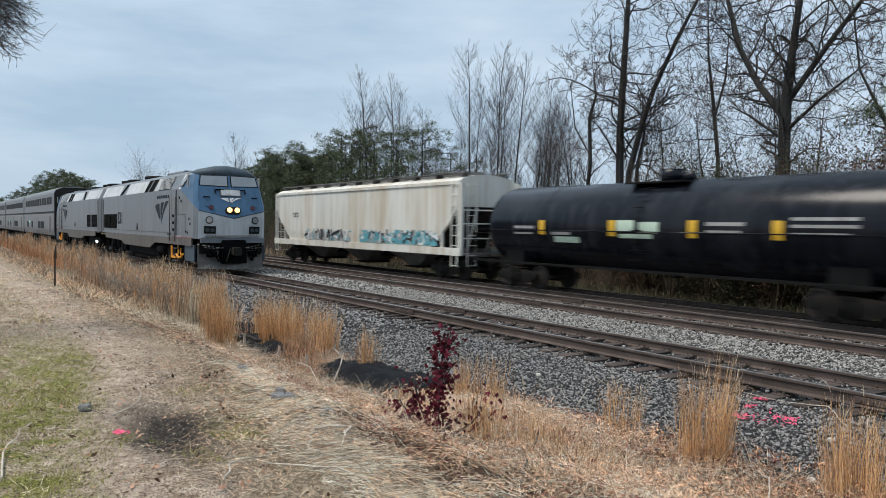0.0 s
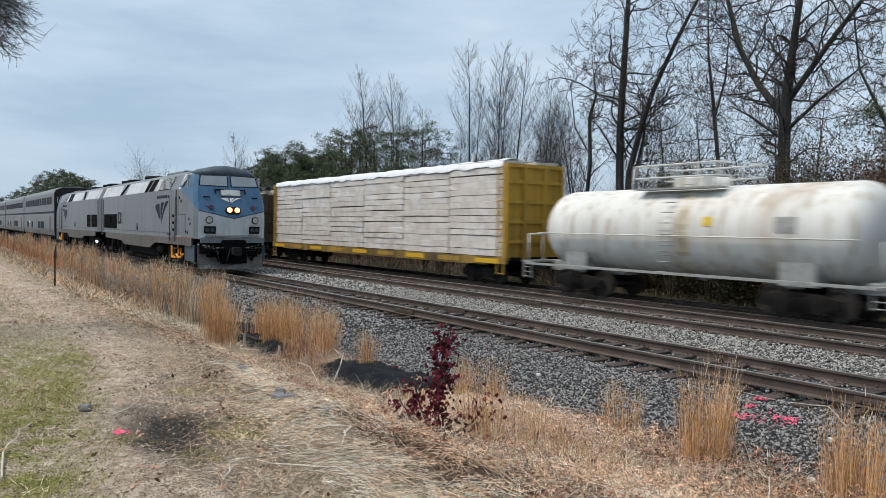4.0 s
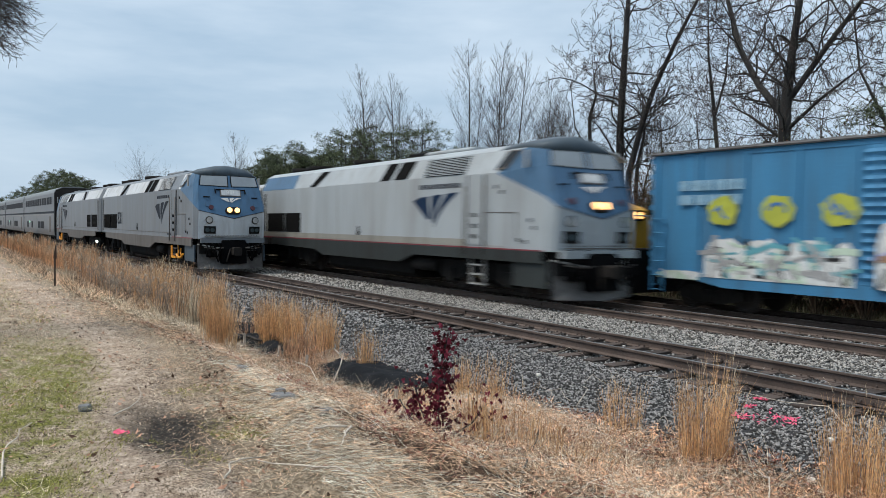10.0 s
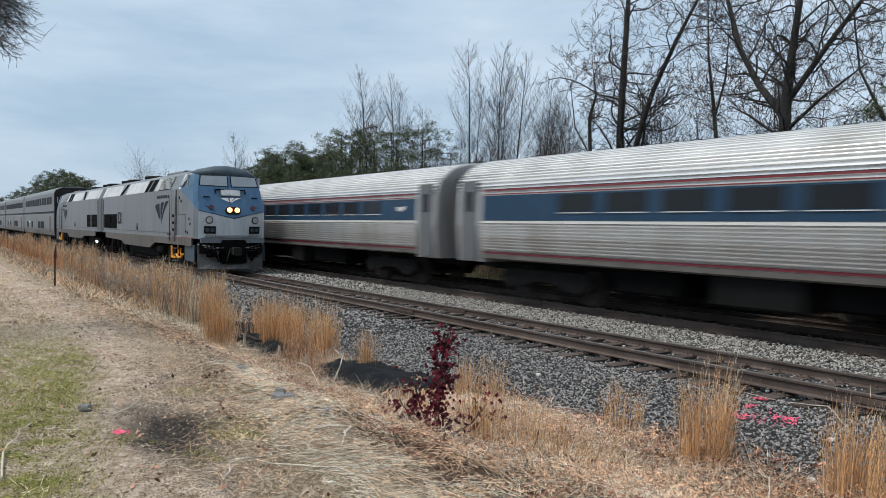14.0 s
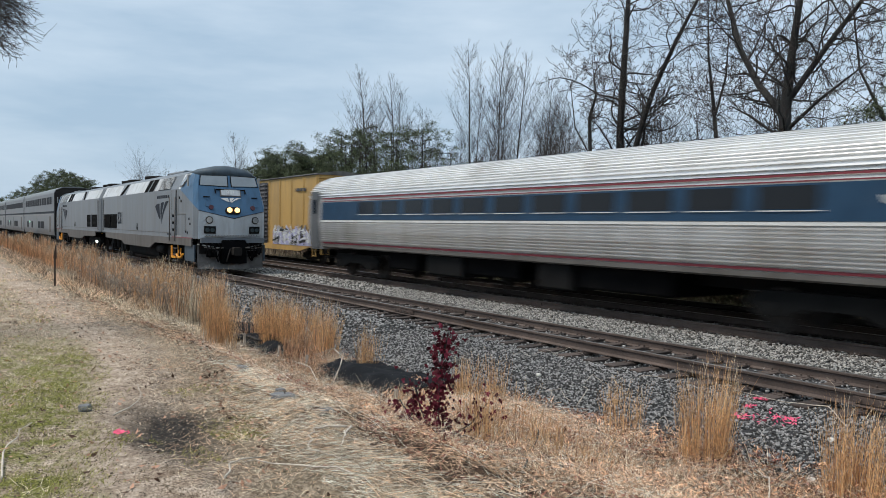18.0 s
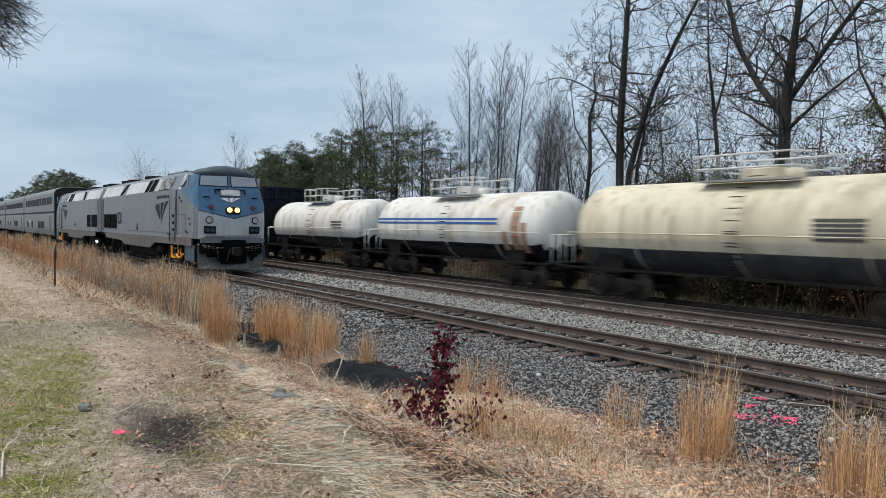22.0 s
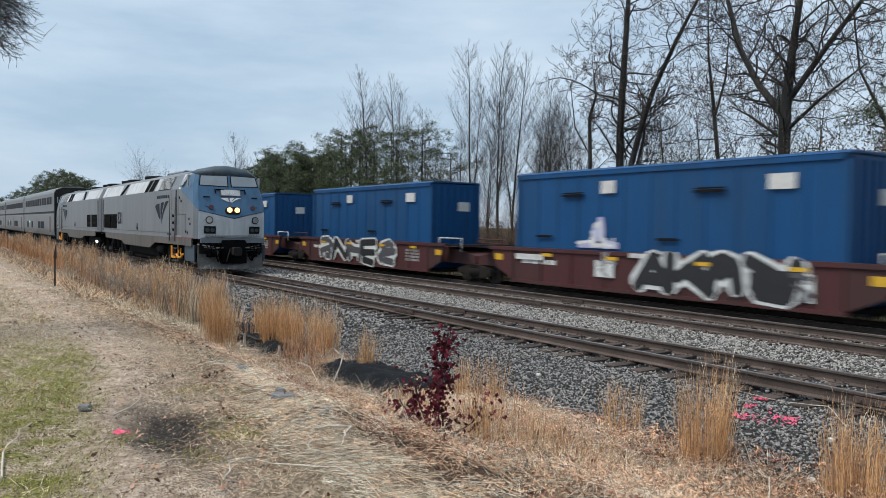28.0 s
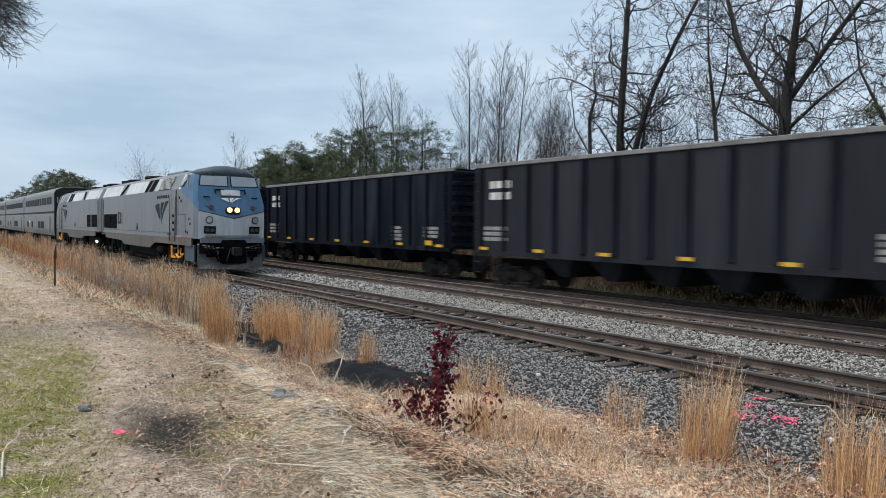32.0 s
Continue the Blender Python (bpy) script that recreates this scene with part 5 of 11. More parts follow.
    part("lid", Mesh().prism([(-W - 0.06, zt + 0.03), (W + 0.06, zt + 0.03), (W - 0.05, zt + 0.10), (-W + 0.05, zt + 0.10)], -6.12, 6.12), M_CONTAINER, box)
    lt = Mesh()
    for x in (-3.2, 2.2):
        lt.box(x - 0.5, x + 0.5, -W - 0.10, -W - 0.05, 3.28, 3.36).box(x - 0.5, x + 0.5, -W - 0.07, -W - 0.05, 3.38, 3.42)
        lt.box(x - 1.8, x - 1.0, -W - 0.08, -W - 0.05, 1.9, 1.98)
    part("latch", lt, M_BLACKSTEEL, box)
    part("placard", Mesh().box(-1.9, -1.3, -W - 0.068, -W - 0.06, 3.35, 3.75), M_MARKWHITE, box)
    part("placard", Mesh().box(4.0, 4.75, -W - 0.068, -W - 0.06, 3.3, 3.7), M_MARKWHITE, box)
    part("placard", Mesh().box(6.11, 6.118, 0.1, 0.7, 2.9, 3.3), M_MARKWHITE, box)
    return car, box


# ---------- freight diesel ----------
M_GEBLUE = paint("dark_blue_locomotive_paint", (0.010, 0.027, 0.040), (0.022, 0.026, 0.028), 0.28, 0.5, spec=0.15)
M_GEYELLOW = paint("locomotive_yellow_paint", (0.46, 0.25, 0.025), (0.22, 0.14, 0.05), 0.25, 0.5)
M_SILLORANGE = paint("worn_orange_sill_paint", (0.42, 0.17, 0.035), (0.12, 0.08, 0.05), 0.35)
M_SILLYELLOW = paint("worn_yellow_emblem_paint", (0.50, 0.32, 0.05), (0.25, 0.17, 0.05), 0.25)
M_GEGREY = paint("grimy_grey_brown_paint", (0.024, 0.024, 0.026), (0.045, 0.04, 0.036), 0.3, 0.7, spec=0.12)
M_DARKGLASS = mat("dark_window_glass", (0.012, 0.014, 0.017), 0.2, 0.0, 2, 0.1, bump=0, spec=0.25)
# pale base: part of the sky's reflection is put into the glass colour
M_PALEGLASS = mat("glass_with_sky_in_colour", (0.27, 0.29, 0.30), 0.12, 0.4, 2, 0.1, bump=0, spec=1.0)
M_LAMP = mat("lit_lamp", (1.0, 0.85, 0.5), 0.4, emit=((1.0, 0.50, 0.15), 2.0), bump=0)
M_LAMPBODY = mat("lamp_lens", (0.45, 0.46, 0.46), 0.15, 0.4, bump=0)


def freight_locomotive(u0, u1):
    car, h = railcar("freight_locomotive", "dark blue diesel freight locomotive with yellow nose and orange sill stripe", "locomotive", u0, u1)
    # platform and sill
    part("frame", Mesh().box(-h + 0.2, h - 0.2, -1.5, 1.5, 1.42, 1.62), M_BLACKSTEEL, car)
    for s in (-1, 1):
        part("sill_stripe", Mesh().box(-h + 0.3, h - 0.9, s * 1.5 - 0.02, s * 1.5 + 0.02, 1.62, 1.78), M_SILLORANGE, car, "worn orange sill stripe")
    # long hood
    W = 1.02
    part("long_hood", Mesh().prism([(-W, 1.62), (W, 1.62), (W, 4.25), (W - 0.18, 4.46), (-W + 0.18, 4.46), (-W, 4.25)], -h + 5.0, 4.0), M_GEBLUE, car)
    part("radiator_section", Mesh().prism([(-1.05, 1.62), (1.05, 1.62), (1.05, 3.75), (-1.05, 3.75)], -h + 0.9, -h + 5.0), M_GEGREY, car)
    wing = Mesh().prism([(-1.5, 4.05), (-1.05, 3.72), (1.05, 3.72), (1.5, 4.05), (1.5, 4.5), (1.3, 4.64), (-1.3, 4.64), (-1.5, 4.5)], -h + 0.35, -h + 5.1)
    part("radiator_wing", wing, M_GEBLUE, car, "overhanging radiator wing")
    gr = Mesh()
    for k in range(9):
        x = -h + 1.1 + 0.42 * k
        gr.box(x - 0.06, x + 0.06, -1.08, 1.08, 1.9, 3.5)
    part("radiator_grille", gr, M_BLACKSTEEL, car)
    # doors along the hood
    for k in range(12):
        x = -h + 5.4 + 0.86 * k
        for s in (-1, 1):
            part("hood_door", Mesh().box(x - 0.39, x + 0.39, s * 1.02 - 0.02, s * 1.02 + 0.02, 1.75, 3.5), M_GEBLUE if k < 8 else M_GEGREY, car)
    for x, w in ((1.0, 0.5), (2.05, 0.28), (2.75, 0.28), (3.6, 0.28)):
        part("air_intake", Mesh().box(x - w, x + w, -1.04, -1.0, 3.6, 4.15), M_VOID, car)
    part("exhaust_stack", Mesh().box(-h + 8.0, -h + 9.0, -0.35, 0.35, 4.4, 4.72, 0.05), M_BLACKSTEEL, car)
    part("roof_fan_housing", Mesh().box(-h + 9.8, -h + 11.6, -0.7, 0.7, 4.4, 4.62, 0.08), M_GEBLUE, car)
    # cab
    W = 1.5
    part("cab", Mesh().prism([(-W, 1.62), (W, 1.62), (W, 3.75), (1.2, 4.55), (0.7, 4.78), (-0.7, 4.78), (-1.2, 4.55), (-W, 3.75)], 4.0, h - 3.0), M_GEBLUE, car)
    part("cab_roof", Mesh().prism([(-1.22, 4.56), (-0.7, 4.80), (0.7, 4.80), (1.22, 4.56), (0.7, 4.86), (-0.7, 4.86)][::-1], 3.9, h - 2.6), M_TANKWHITE, car)
    for x in (4.7, 5.9):
        part("cab_window", Mesh().box(x - 0.42, x + 0.42, -W - 0.015, -W + 0.01, 3.15, 3.72), M_DARKGLASS, car)
    part("windshield", Mesh().add([(h - 2.99, -1.25, 3.3), (h - 2.99, 1.25, 3.3), (h - 2.99, 1.0, 4.25), (h - 2.99, -1.0, 4.25)], [(0, 1, 2, 3)]), M_PALEGLASS, car)
    lou = Mesh()
    for k in range(14):
        z = 1.95 + 0.065 * k
        lou.box(2.9, 6.2, -1.535, -1.5, z, z + 0.035)
    part("louvre_panel", lou, M_GEGREY, car)
    # nose
    nose = Mesh().loft([[(h - 3.0, -1.4, 1.62), (h - 3.0, 1.4, 1.62), (h - 3.0, 1.3, 3.25), (h - 3.0, -1.3, 3.25)],
                        [(h - 1.5, -0.95, 1.62), (h - 1.5, 0.95, 1.62), (h - 1.5, 0.85, 2.95), (h - 1.5, -0.85, 2.95)],
                        [(h - 1.1, -0.7, 1.62), (h - 1.1, 0.7, 1.62), (h - 1.15, 0.62, 2.85), (h - 1.15, -0.62, 2.85)]], False)
    part("nose", nose, M_GEYELLOW, car, "yellow short nose")
    part("headlight", Mesh().box(h - 1.16, h - 1.02, -0.32, 0.32, 2.5, 2.85), M_BLACKSTEEL, car)
    for y in (-0.16, 0.16):
        part("headlight_lamp", Mesh().rod((h - 1.03, y, 2.68), (h - 1.0, y, 2.68), 0.12, 12), M_LAMP, car)
    part("number_board", Mesh().add([(h - 2.4, -1.24, 2.75), (h - 1.6, -1.0, 2.75), (h - 1.6, -0.98, 2.98), (h - 2.4, -1.22, 2.98)], [(0, 1, 2, 3)]), M_MARKYELLOW, car)
    # walkway rails, steps, pilot
    hr = Mesh()
    for s in (-1, 1):
        hr.rod((-h + 0.3, s * 1.46, 2.75), (1.6, s * 1.46, 2.75), 0.022, 5).rod((1.9, s * 1.46, 3.05), (4.0, s * 1.46, 3.05), 0.022, 5)
        for k in range(9):
            x = -h + 0.4 + 1.45 * k
            hr.rod((x, s * 1.46, 1.7), (x, s * 1.46, 2.75), 0.02, 4)
    part("handrail", hr, M_MARKGREY, car)
    for s in (-1, 1):
        x = s * (h - 0.55)
        st = Mesh()
        for k in range(4):
            z = 0.35 + 0.36 * k
            st.box(x - 0.4, x + 0.4, -1.5, -1.25, z, z + 0.04).box(x - 0.4, x + 0.4, 1.25, 1.5, z, z + 0.04)
        part("step", st, M_MARKGREY, car)
        part("pilot", Mesh().box(s * (h - 0.15) - 0.06, s * (h - 0.15) + 0.06, -1.45, 1.45, 0.25, 1.6), M_BLACKSTEEL, car)
        rl = Mesh().path([(s * (h - 0.1), -1.2, 1.6), (s * (h - 0.1), -1.2, 2.65), (s * (h - 0.1), -0.45, 2.65), (s * (h - 0.1), -0.45, 1.6)], 0.025)
        part("end_railing", rl, M_MARKGREY, car)
        part("coupler", ME_COUPLER, None, car, at=pose(s * (h + 0.2), 0, 0, 0, 0, 0 if s > 0 else 180))
        # six-wheel truck
        tx = s * (h - 4.0)
        tk = part("truck", Mesh().box(tx - 1.9, tx + 1.9, -0.6, 0.6, 0.6, 1.0).box(tx - 0.5, tx + 0.5, -1.0, 1.0, 0.9, 1.42), M_BLACKSTEEL, car, "six-wheel truck")
        for k in (-1, 0, 1):
            part("wheelset", ME_WHEELSET, None, tk, at=pose(tx + 1.75 * k, 0, 0.08))
        for y in (-1.08, 1.08):
            fr = Mesh().slab([(tx - 2.35, 0.75), (tx - 2.1, 0.45), (tx - 1.4, 0.45), (tx - 0.9, 0.62), (tx - 0.4, 0.42), (tx + 0.4, 0.42), (tx + 0.9, 0.62), (tx + 1.4, 0.45), (tx + 2.1, 0.45), (tx + 2.35, 0.75), (tx + 2.2, 1.02), (tx - 2.2, 1.02)], y - 0.1, y + 0.1)
            for k in (-1, 0, 1):
                fr.box(tx + 1.75 * k - 0.2, tx + 1.75 * k + 0.2, y - 0.2, y + 0.2, 0.34, 0.78)
                fr.rod((tx + 1.75 * k + 0.5, y - 0.14, 0.62), (tx + 1.75 * k + 0.5, y - 0.14, 1.1), 0.12, 8)
            part("side_frame", fr, M_BROWNTRUCK, tk)
    part("fuel_tank", Mesh().prism([(-1.35, 0.55), (-1.1, 0.32), (1.1, 0.32), (1.35, 0.55), (1.4, 1.1), (-1.4, 1.1)], -2.6, 3.4), M_BLACKSTEEL, car)
    for x in (-1.9, 0.9):
        part("air_reservoir", Mesh().rod((x - 1.15, -1.32, 1.22), (x + 1.15, -1.32, 1.22), 0.26, 14), M_GEGREY, car)
    part("equipment_box", Mesh().box(2.3, 4.2, -1.45, -1.1, 0.7, 1.4).box(-4.4, -3.3, -1.45, -1.1, 0.75, 1.4), M_GEGREY, car)
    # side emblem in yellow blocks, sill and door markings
    y = -1.052
    for k in range(3):
        cx, cz = -3.48 + 1.55 * k, 3.35
        ms = Mesh()
        ring = [[(cx + q * 0.78 * math.cos(a), y - 0.003, cz + q * 0.80 * math.sin(a)) for a in [math.pi * (0.25 + 0.1 * i) for i in range(16)]] for q in (0.48, 1.0)]
        ms.add(ring[0] + ring[1], [(i, i + 1, 17 + i, 16 + i) for i in range(15)])
        part("emblem", ms, M_SILLYELLOW, car, "rounded yellow emblem shape")
    rects(car, "stencilled_lettering", M_MARKWHITE, y, [(-4.9, -4.5, 3.0, 3.12), (-0.5, 0.05, 3.2, 3.32), (1.0, 1.5, 3.25, 3.37), (-4.6, -4.2, 2.1, 2.16), (-5.1, -4.6, 3.92, 4.0)])
    rects(car, "stencilled_lettering", M_MARKYELLOW, -1.505, [(4.6, 4.95, 2.55, 2.9), (5.05, 5.4, 2.55, 2.9), (5.5, 6.0, 2.72, 2.78)])
    return car, h


# ---------- the freight train, head to tail ----------
c, h = covered_hopper(-45.0, -25.1, M_OFFWHITE, "weathered off-white covered hopper car with graffiti along its sill", zt=4.1)
mural(c, -5.4, 0.2, 1.4, 2.0, -1.503, "grey", ("teal", "white", "black"), 11, 0.7, 14)
mural(c, 1.2, 8.2, 1.4, 2.05, -1.503, "teal", ("grey", "white", "black", "teal"), 12, 0.7, 20)
stencil(c, -7.2, 2.9, 0.8, 0.16, 2, -1.504, M_MARKDARK, 3)
c, h, L = tank_car(-24.3, -7.5, M_TANKBLACK, "long glossy black tank car with yellow markings", 1.46, 2.3)
tank_bars(c, 1.46, 2.3, [(x, x + 0.3, 2.0, 2.5) for x in (-4.55, -1.25, 1.8, 4.4)], M_REFLECT)
tank_bars(c, 1.46, 2.3, [(-5.9, -4.8, 2.2, 2.3), (-5.9, -4.9, 2.0, 2.07), (2.4, 3.6, 2.35, 2.45), (2.4, 3.5, 2.15, 2.23), (4.9, 6.6, 2.5, 2.58), (4.9, 6.6, 2.32, 2.40), (4.9, 6.4, 2.14, 2.2), (-3.9, -3.0, 2.0, 2.1)], M_MARKGREY)
tank_bars(c, 1.46, 2.3, [(-0.9, -0.2, 2.15, 2.5), (0.0, 0.75, 2.12, 2.45), (-0.8, 0.5, 1.95, 2.08), (-3.8, -2.6, 1.75, 1.95)], SPRAY["mint"])
c, h = covered_hopper(-6.6, 11.3, M_GREYWHITE, "grey-white covered hopper car with dark outlined graffiti", zt=4.32, m_roof=M_ROOFGRIME)
piece(c, "RHEKS", -0.1, 4.2, 1.48, 2.3, -1.51, ("black", "graphite", "black", "graphite"), None, "white", 0.13, 21)
rects(c, "spray_patch", SPRAY["red"], -1.505, [(-4.85, -4.15, 2.3, 2.52)])
rects(c, "spray_patch", SPRAY["orange"], -1.507, [(-4.8, -4.62, 1.5, 2.0), (3.7, 3.95, 1.5, 1.9)])
mural(c, -4.6, -1.7, 1.42, 1.95, -1.505, "grey", ("olive", "grey", "white"), 22, 0.35, 12)
stencil(c, -6.6, 2.6, 0.7, 0.14, 2, -1.504, M_MARKDARK, 5)
stencil(c, 4.4, 2.0, 1.3, 0.13, 4, -1.504, M_MARKDARK, 6)
c, h = covered_hopper(12.4, 29.5, M_TAN, "weathered tan covered hopper car with rounded sides", True, zt=4.25, m_roof=M_ROOFGRIME, m_sill=M_TANSILL)
stencil(c, -7.0, 3.1, 1.4, 0.3, 1, -1.51, M_MARKDARK, 7)
stencil(c, -7.0, 2.55, 1.4, 0.25, 1, -1.51, M_MARKDARK, 8)
piece(c, "CAS", -3.7, -0.5, 1.7, 2.35, -1.512, "brown", None, None, 0.06, 31, "thin dark sprayed tag")
WRAP_LOAD = [(-11.33, -7.4, 1.12, 4.68), (-7.35, -3.6, 1.12, 4.72), (-3.55, 0.2, 1.12, 4.70), (0.25, 4.0, 1.12, 4.75), (4.05, 7.7, 1.12, 4.71), (7.75, 11.3, 1.12, 4.76)]
c, h = centerbeam(31.1, 54.4, M_YELLOWFRAME, "yellow centre-beam flatcar loaded with white-wrapped lumber", WRAP_LOAD, M_WRAP)
c, h, L = tank_car(55.6, 67.9, M_TANKWHITE, "short white tank car with white end railings", 1.32, 2.2, m_frame=M_MARKGREY, dome="rail")
tank_bars(c, 1.32, 2.2, [(3.4, 4.0, 2.2, 2.6)], M_MARKGREY)
tank_bars(c, 1.32, 2.2, [(0.3, 0.7, 1.2, 3.2)], M_TANKCREAM)
tank_bars(c, 1.32, 2.2, [(1.2, 1.5, 2.35, 2.6)], M_MARKYELLOW)
c, h = gondola(69.1, 89.1, M_GONDOLABROWN, "brown-black gondola car covered in white graffiti")
graffiti(c, -7.2, 2.0, 1.05, 2.6, -1.62, ("white", "grey", "black"), 8, 41)
rects(c, "spray_patch", SPRAY["brown"], -1.63, [(-2.9, -1.5, 1.2, 2.3)])
stencil(c, 3.2, 2.4, 1.2, 0.22, 6, -1.61, M_MARKGREY, 42)
stencil(c, 6.0, 1.9, 0.9, 0.16, 3, -1.61, M_MARKWHITE, 43)
reflectors(c, [-9.2, -5.2, -1.0, 3.2, 7.9], -1.63, 1.75)
for u0, u1, seed, lab in ((90.3, 109.9, 51, "plain black gondola car with small white stencils"), (111.2, 131.5, 52, "black gondola car with large white and red graffiti"),
                          (132.8, 154.1, 53, "black gondola car with scattered pale tags")):
    c, h = gondola(u0, u1, M_GONDOLA, lab)
    rects(c, "stencilled_lettering", M_MARKWHITE, -1.51, [(-h + 2.3, -h + 3.4, 2.55, 2.75), (-h + 2.2, -h + 3.4, 2.05, 2.25), (-h + 2.2, -h + 3.3, 1.28, 1.36), (-h + 2.2, -h + 3.3, 1.12, 1.2)])
    rects(c, "stencilled_lettering", M_MARKGREY, -1.51, [(-h + 5.6, -h + 6.2, 2.42, 2.48), (-h + 5.6, -h + 6.2, 2.3, 2.36), (h - 2.2, h - 1.5, 2.3, 2.8), (h - 2.0, h - 1.5, 1.9, 2.0), (h - 2.0, h - 1.5, 1.75, 1.8)])
    reflectors(c, [-h + 1.2, -h + 4.3, -h + 7.4, h - 7.4, h - 4.3, h - 1.2], -1.63, 1.1)
    if seed == 52:
        mural(c, -4.9, 1.1, 1.1, 2.5, -1.615, "white", ("white", "grey"), 521, 0.3, 12)
        piece(c, "USNCES", -4.7, 0.9, 1.2, 2.35, -1.625, "white", "black", None, 0.13, 523)
        mural(c, 2.2, 6.1, 0.95, 2.75, -1.612, "graphite", ("blue", "teal", "white", "black"), 522, 0.5, 22)
        piece(c, "DK", 2.3, 6.1, 0.98, 2.7, -1.63, "red", None, "white", 0.15, 524, "large red graffiti letter edged in white", True)
        rects(c, "spray_patch", SPRAY["orange"], -1.53, [(-8.0, -7.5, 1.75, 2.05)])
        mural(c, 6.6, 7.6, 1.5, 2.6, -1.615, "graphite", ("grey", "white"), 525, 0.4, 10)
    if seed == 53:
        for k, x in enumerate((-3.4, -1.4, 0.7, 2.9, 4.9)):
            scribble(c, x, x + 0.85, 1.35, 2.05, -1.62, "grey", 530 + k)
        rects(c, "spray_patch", SPRAY["mist"], -1.632, [(h - 2.4, h - 1.5, 2.2, 2.85)])
freight_locomotive(155.3, 176.2)
c, h = boxcar(177.0, 193.0, M_BOXBLUE, "bright blue boxcar with yellow and white graffiti", 4.4, door=(-1.7, 1.5))
stencil(c, -6.9, 3.6, 2.1, 0.4, 2, -1.51, M_MARKFADED, seed=61)
for k in range(3):
    cx = -5.45 + 1.6 * k
    disc = Mesh()
    disc.add([(cx + 0.46 * math.cos(q * 0.4189 + k) * (1 + 0.10 * math.sin(3 * q + k)), -1.524, 2.75 + 0.40 * math.sin(q * 0.4189 + k) * (1 + 0.12 * math.cos(2 * q + k))) for q in range(15)], [tuple(range(15))])
    part("sprayed_disc", disc, SPRAY["lime"], c, "yellow-green sprayed disc")
    scribble(c, cx - 0.26, cx + 0.26, 2.48, 3.0, -1.53, "blue", 620 + k, 7)
mural(c, -6.0, -1.9, 0.95, 2.1, -1.51, "white", ("black", "teal", "mint", "grey"), 66, 0.3, 18)
mural(c, -7.6, -6.2, 0.85, 1.1, -1.51, "mint", ("white",), 69, 0.3, 6)
mural(c, -1.4, 7.2, 0.95, 2.5, -1.57, "white", ("black", "lilac", "yellow", "brown"), 67, 0.5, 36)
for u0, u1 in ((194.3, 214.3), (215.6, 235.7), (237.0, 257.1)):
    c, h = gondola(u0, u1, M_GONDOLA, "plain black gondola car behind the passenger train")
    reflectors(c, [-h + 1.2, -h + 4.3, -h + 7.4, h - 7.4, h - 4.3, h - 1.2], -1.63, 1.1)
tank_car(258.3, 271.8, M_TANKBLACK, "black tank car behind the passenger train", 1.38, 2.2)
tank_car(272.9, 288.6, M_TANKBLACK, "long black tank car behind the passenger train", 1.4, 2.25)
c, h = boxcar(290.0, 309.2, M_BOXYELLOW, "tall ochre-yellow boxcar with graffiti along its foot", 5.0, door=(-2.8, 2.0), m_door=M_BOXGREY)
mural(c, 3.0, 9.0, 1.0, 2.2, -1.51, "lilac", ("white", "grey", "black", "white"), 71, 0.5, 26)
stencil(c, 6.4, 4.3, 1.6, 0.25, 1, -1.505, M_MARKDARK, 72)
c, h, L = tank_car(310.2, 323.3, M_TANKCREAM, "cream tank car with rusty bands and scribbled tags", 1.36, 2.1, m_frame=M_BLACKSTEEL, dome="rail")
graffiti(c, -3.5, 1.8, 1.75, 2.15, -1.40, ("grey",), 7, 75)
c, h = boxcar(323.9, 339.9, M_BOXGREY, "weathered charcoal boxcar with pale graffiti and yellow stencils", 4.28, door=(-1.3, 1.6), nposts=7)
mural(c, -7.6, -1.5, 1.0, 2.55, -1.51, "smoke", ("graphite", "mist", "dusk", "black"), 81, 0.85, 40)
mural(c, 1.8, 7.3, 1.0, 2.55, -1.51, "smoke", ("graphite", "mist", "dusk", "black"), 82, 0.85, 40)
mural(c, -1.4, 1.6, 1.0, 2.2, -1.565, "smoke", ("dusk", "mist", "graphite"), 83, 0.8, 18)
for k in range(5):
    mural(c, 2.1 + 0.85 * k, 2.55 + 0.85 * k, 1.9, 2.85 - 0.12 * (k % 2), -1.535, "mist", ("smoke",), 840 + k, 0.9, 4, "spiky pale sprayed plume")
    mural(c, -5.4 + 0.85 * k, -5.0 + 0.85 * k, 1.8, 2.7 - 0.14 * (k % 3), -1.535, "mist", ("smoke",), 850 + k, 0.9, 4, "spiky pale sprayed plume")
yellow_blocks(c, 4.3, 3.0, 0.92, 1.06, -1.52)
yellow_blocks(c, -6.9, 2.45, 0.36, 0.5, -1.52)
rects(c, "placard", M_MARKYELLOW, -1.512, [(h - 0.62, h - 0.25, 1.78, 2.15)])
rects(c, "placard", M_TAN, -1.512, [(h - 0.7, h - 0.2, 1.2, 1.5)])
reflectors(c, [-7.0, -3.6, 3.4, 7.0], -1.52, 1.0)
c, h = boxcar(341.0, 357.4, M_BOXBLACK, "blue-black boxcar with large pink and white graffiti", 4.32)
yellow_blocks(c, 3.75, 2.95, 0.9, 1.2, -1.52)
yellow_blocks(c, -6.5, 2.5, 0.3, 0.34, -1.52)
mural(c, -5.6, -1.7, 0.9, 2.05, -1.51, "white", ("teal", "black", "grey"), 91, 0.3, 16)
mural(c, -7.9, -5.6, 0.9, 1.15, -1.51, "grey", ("white",), 96, 0.3, 8)
mural(c, 0.2, 1.55, 0.95, 2.0, -1.565, "salmon", ("white", "pink", "brown"), 92, 0.5, 12)
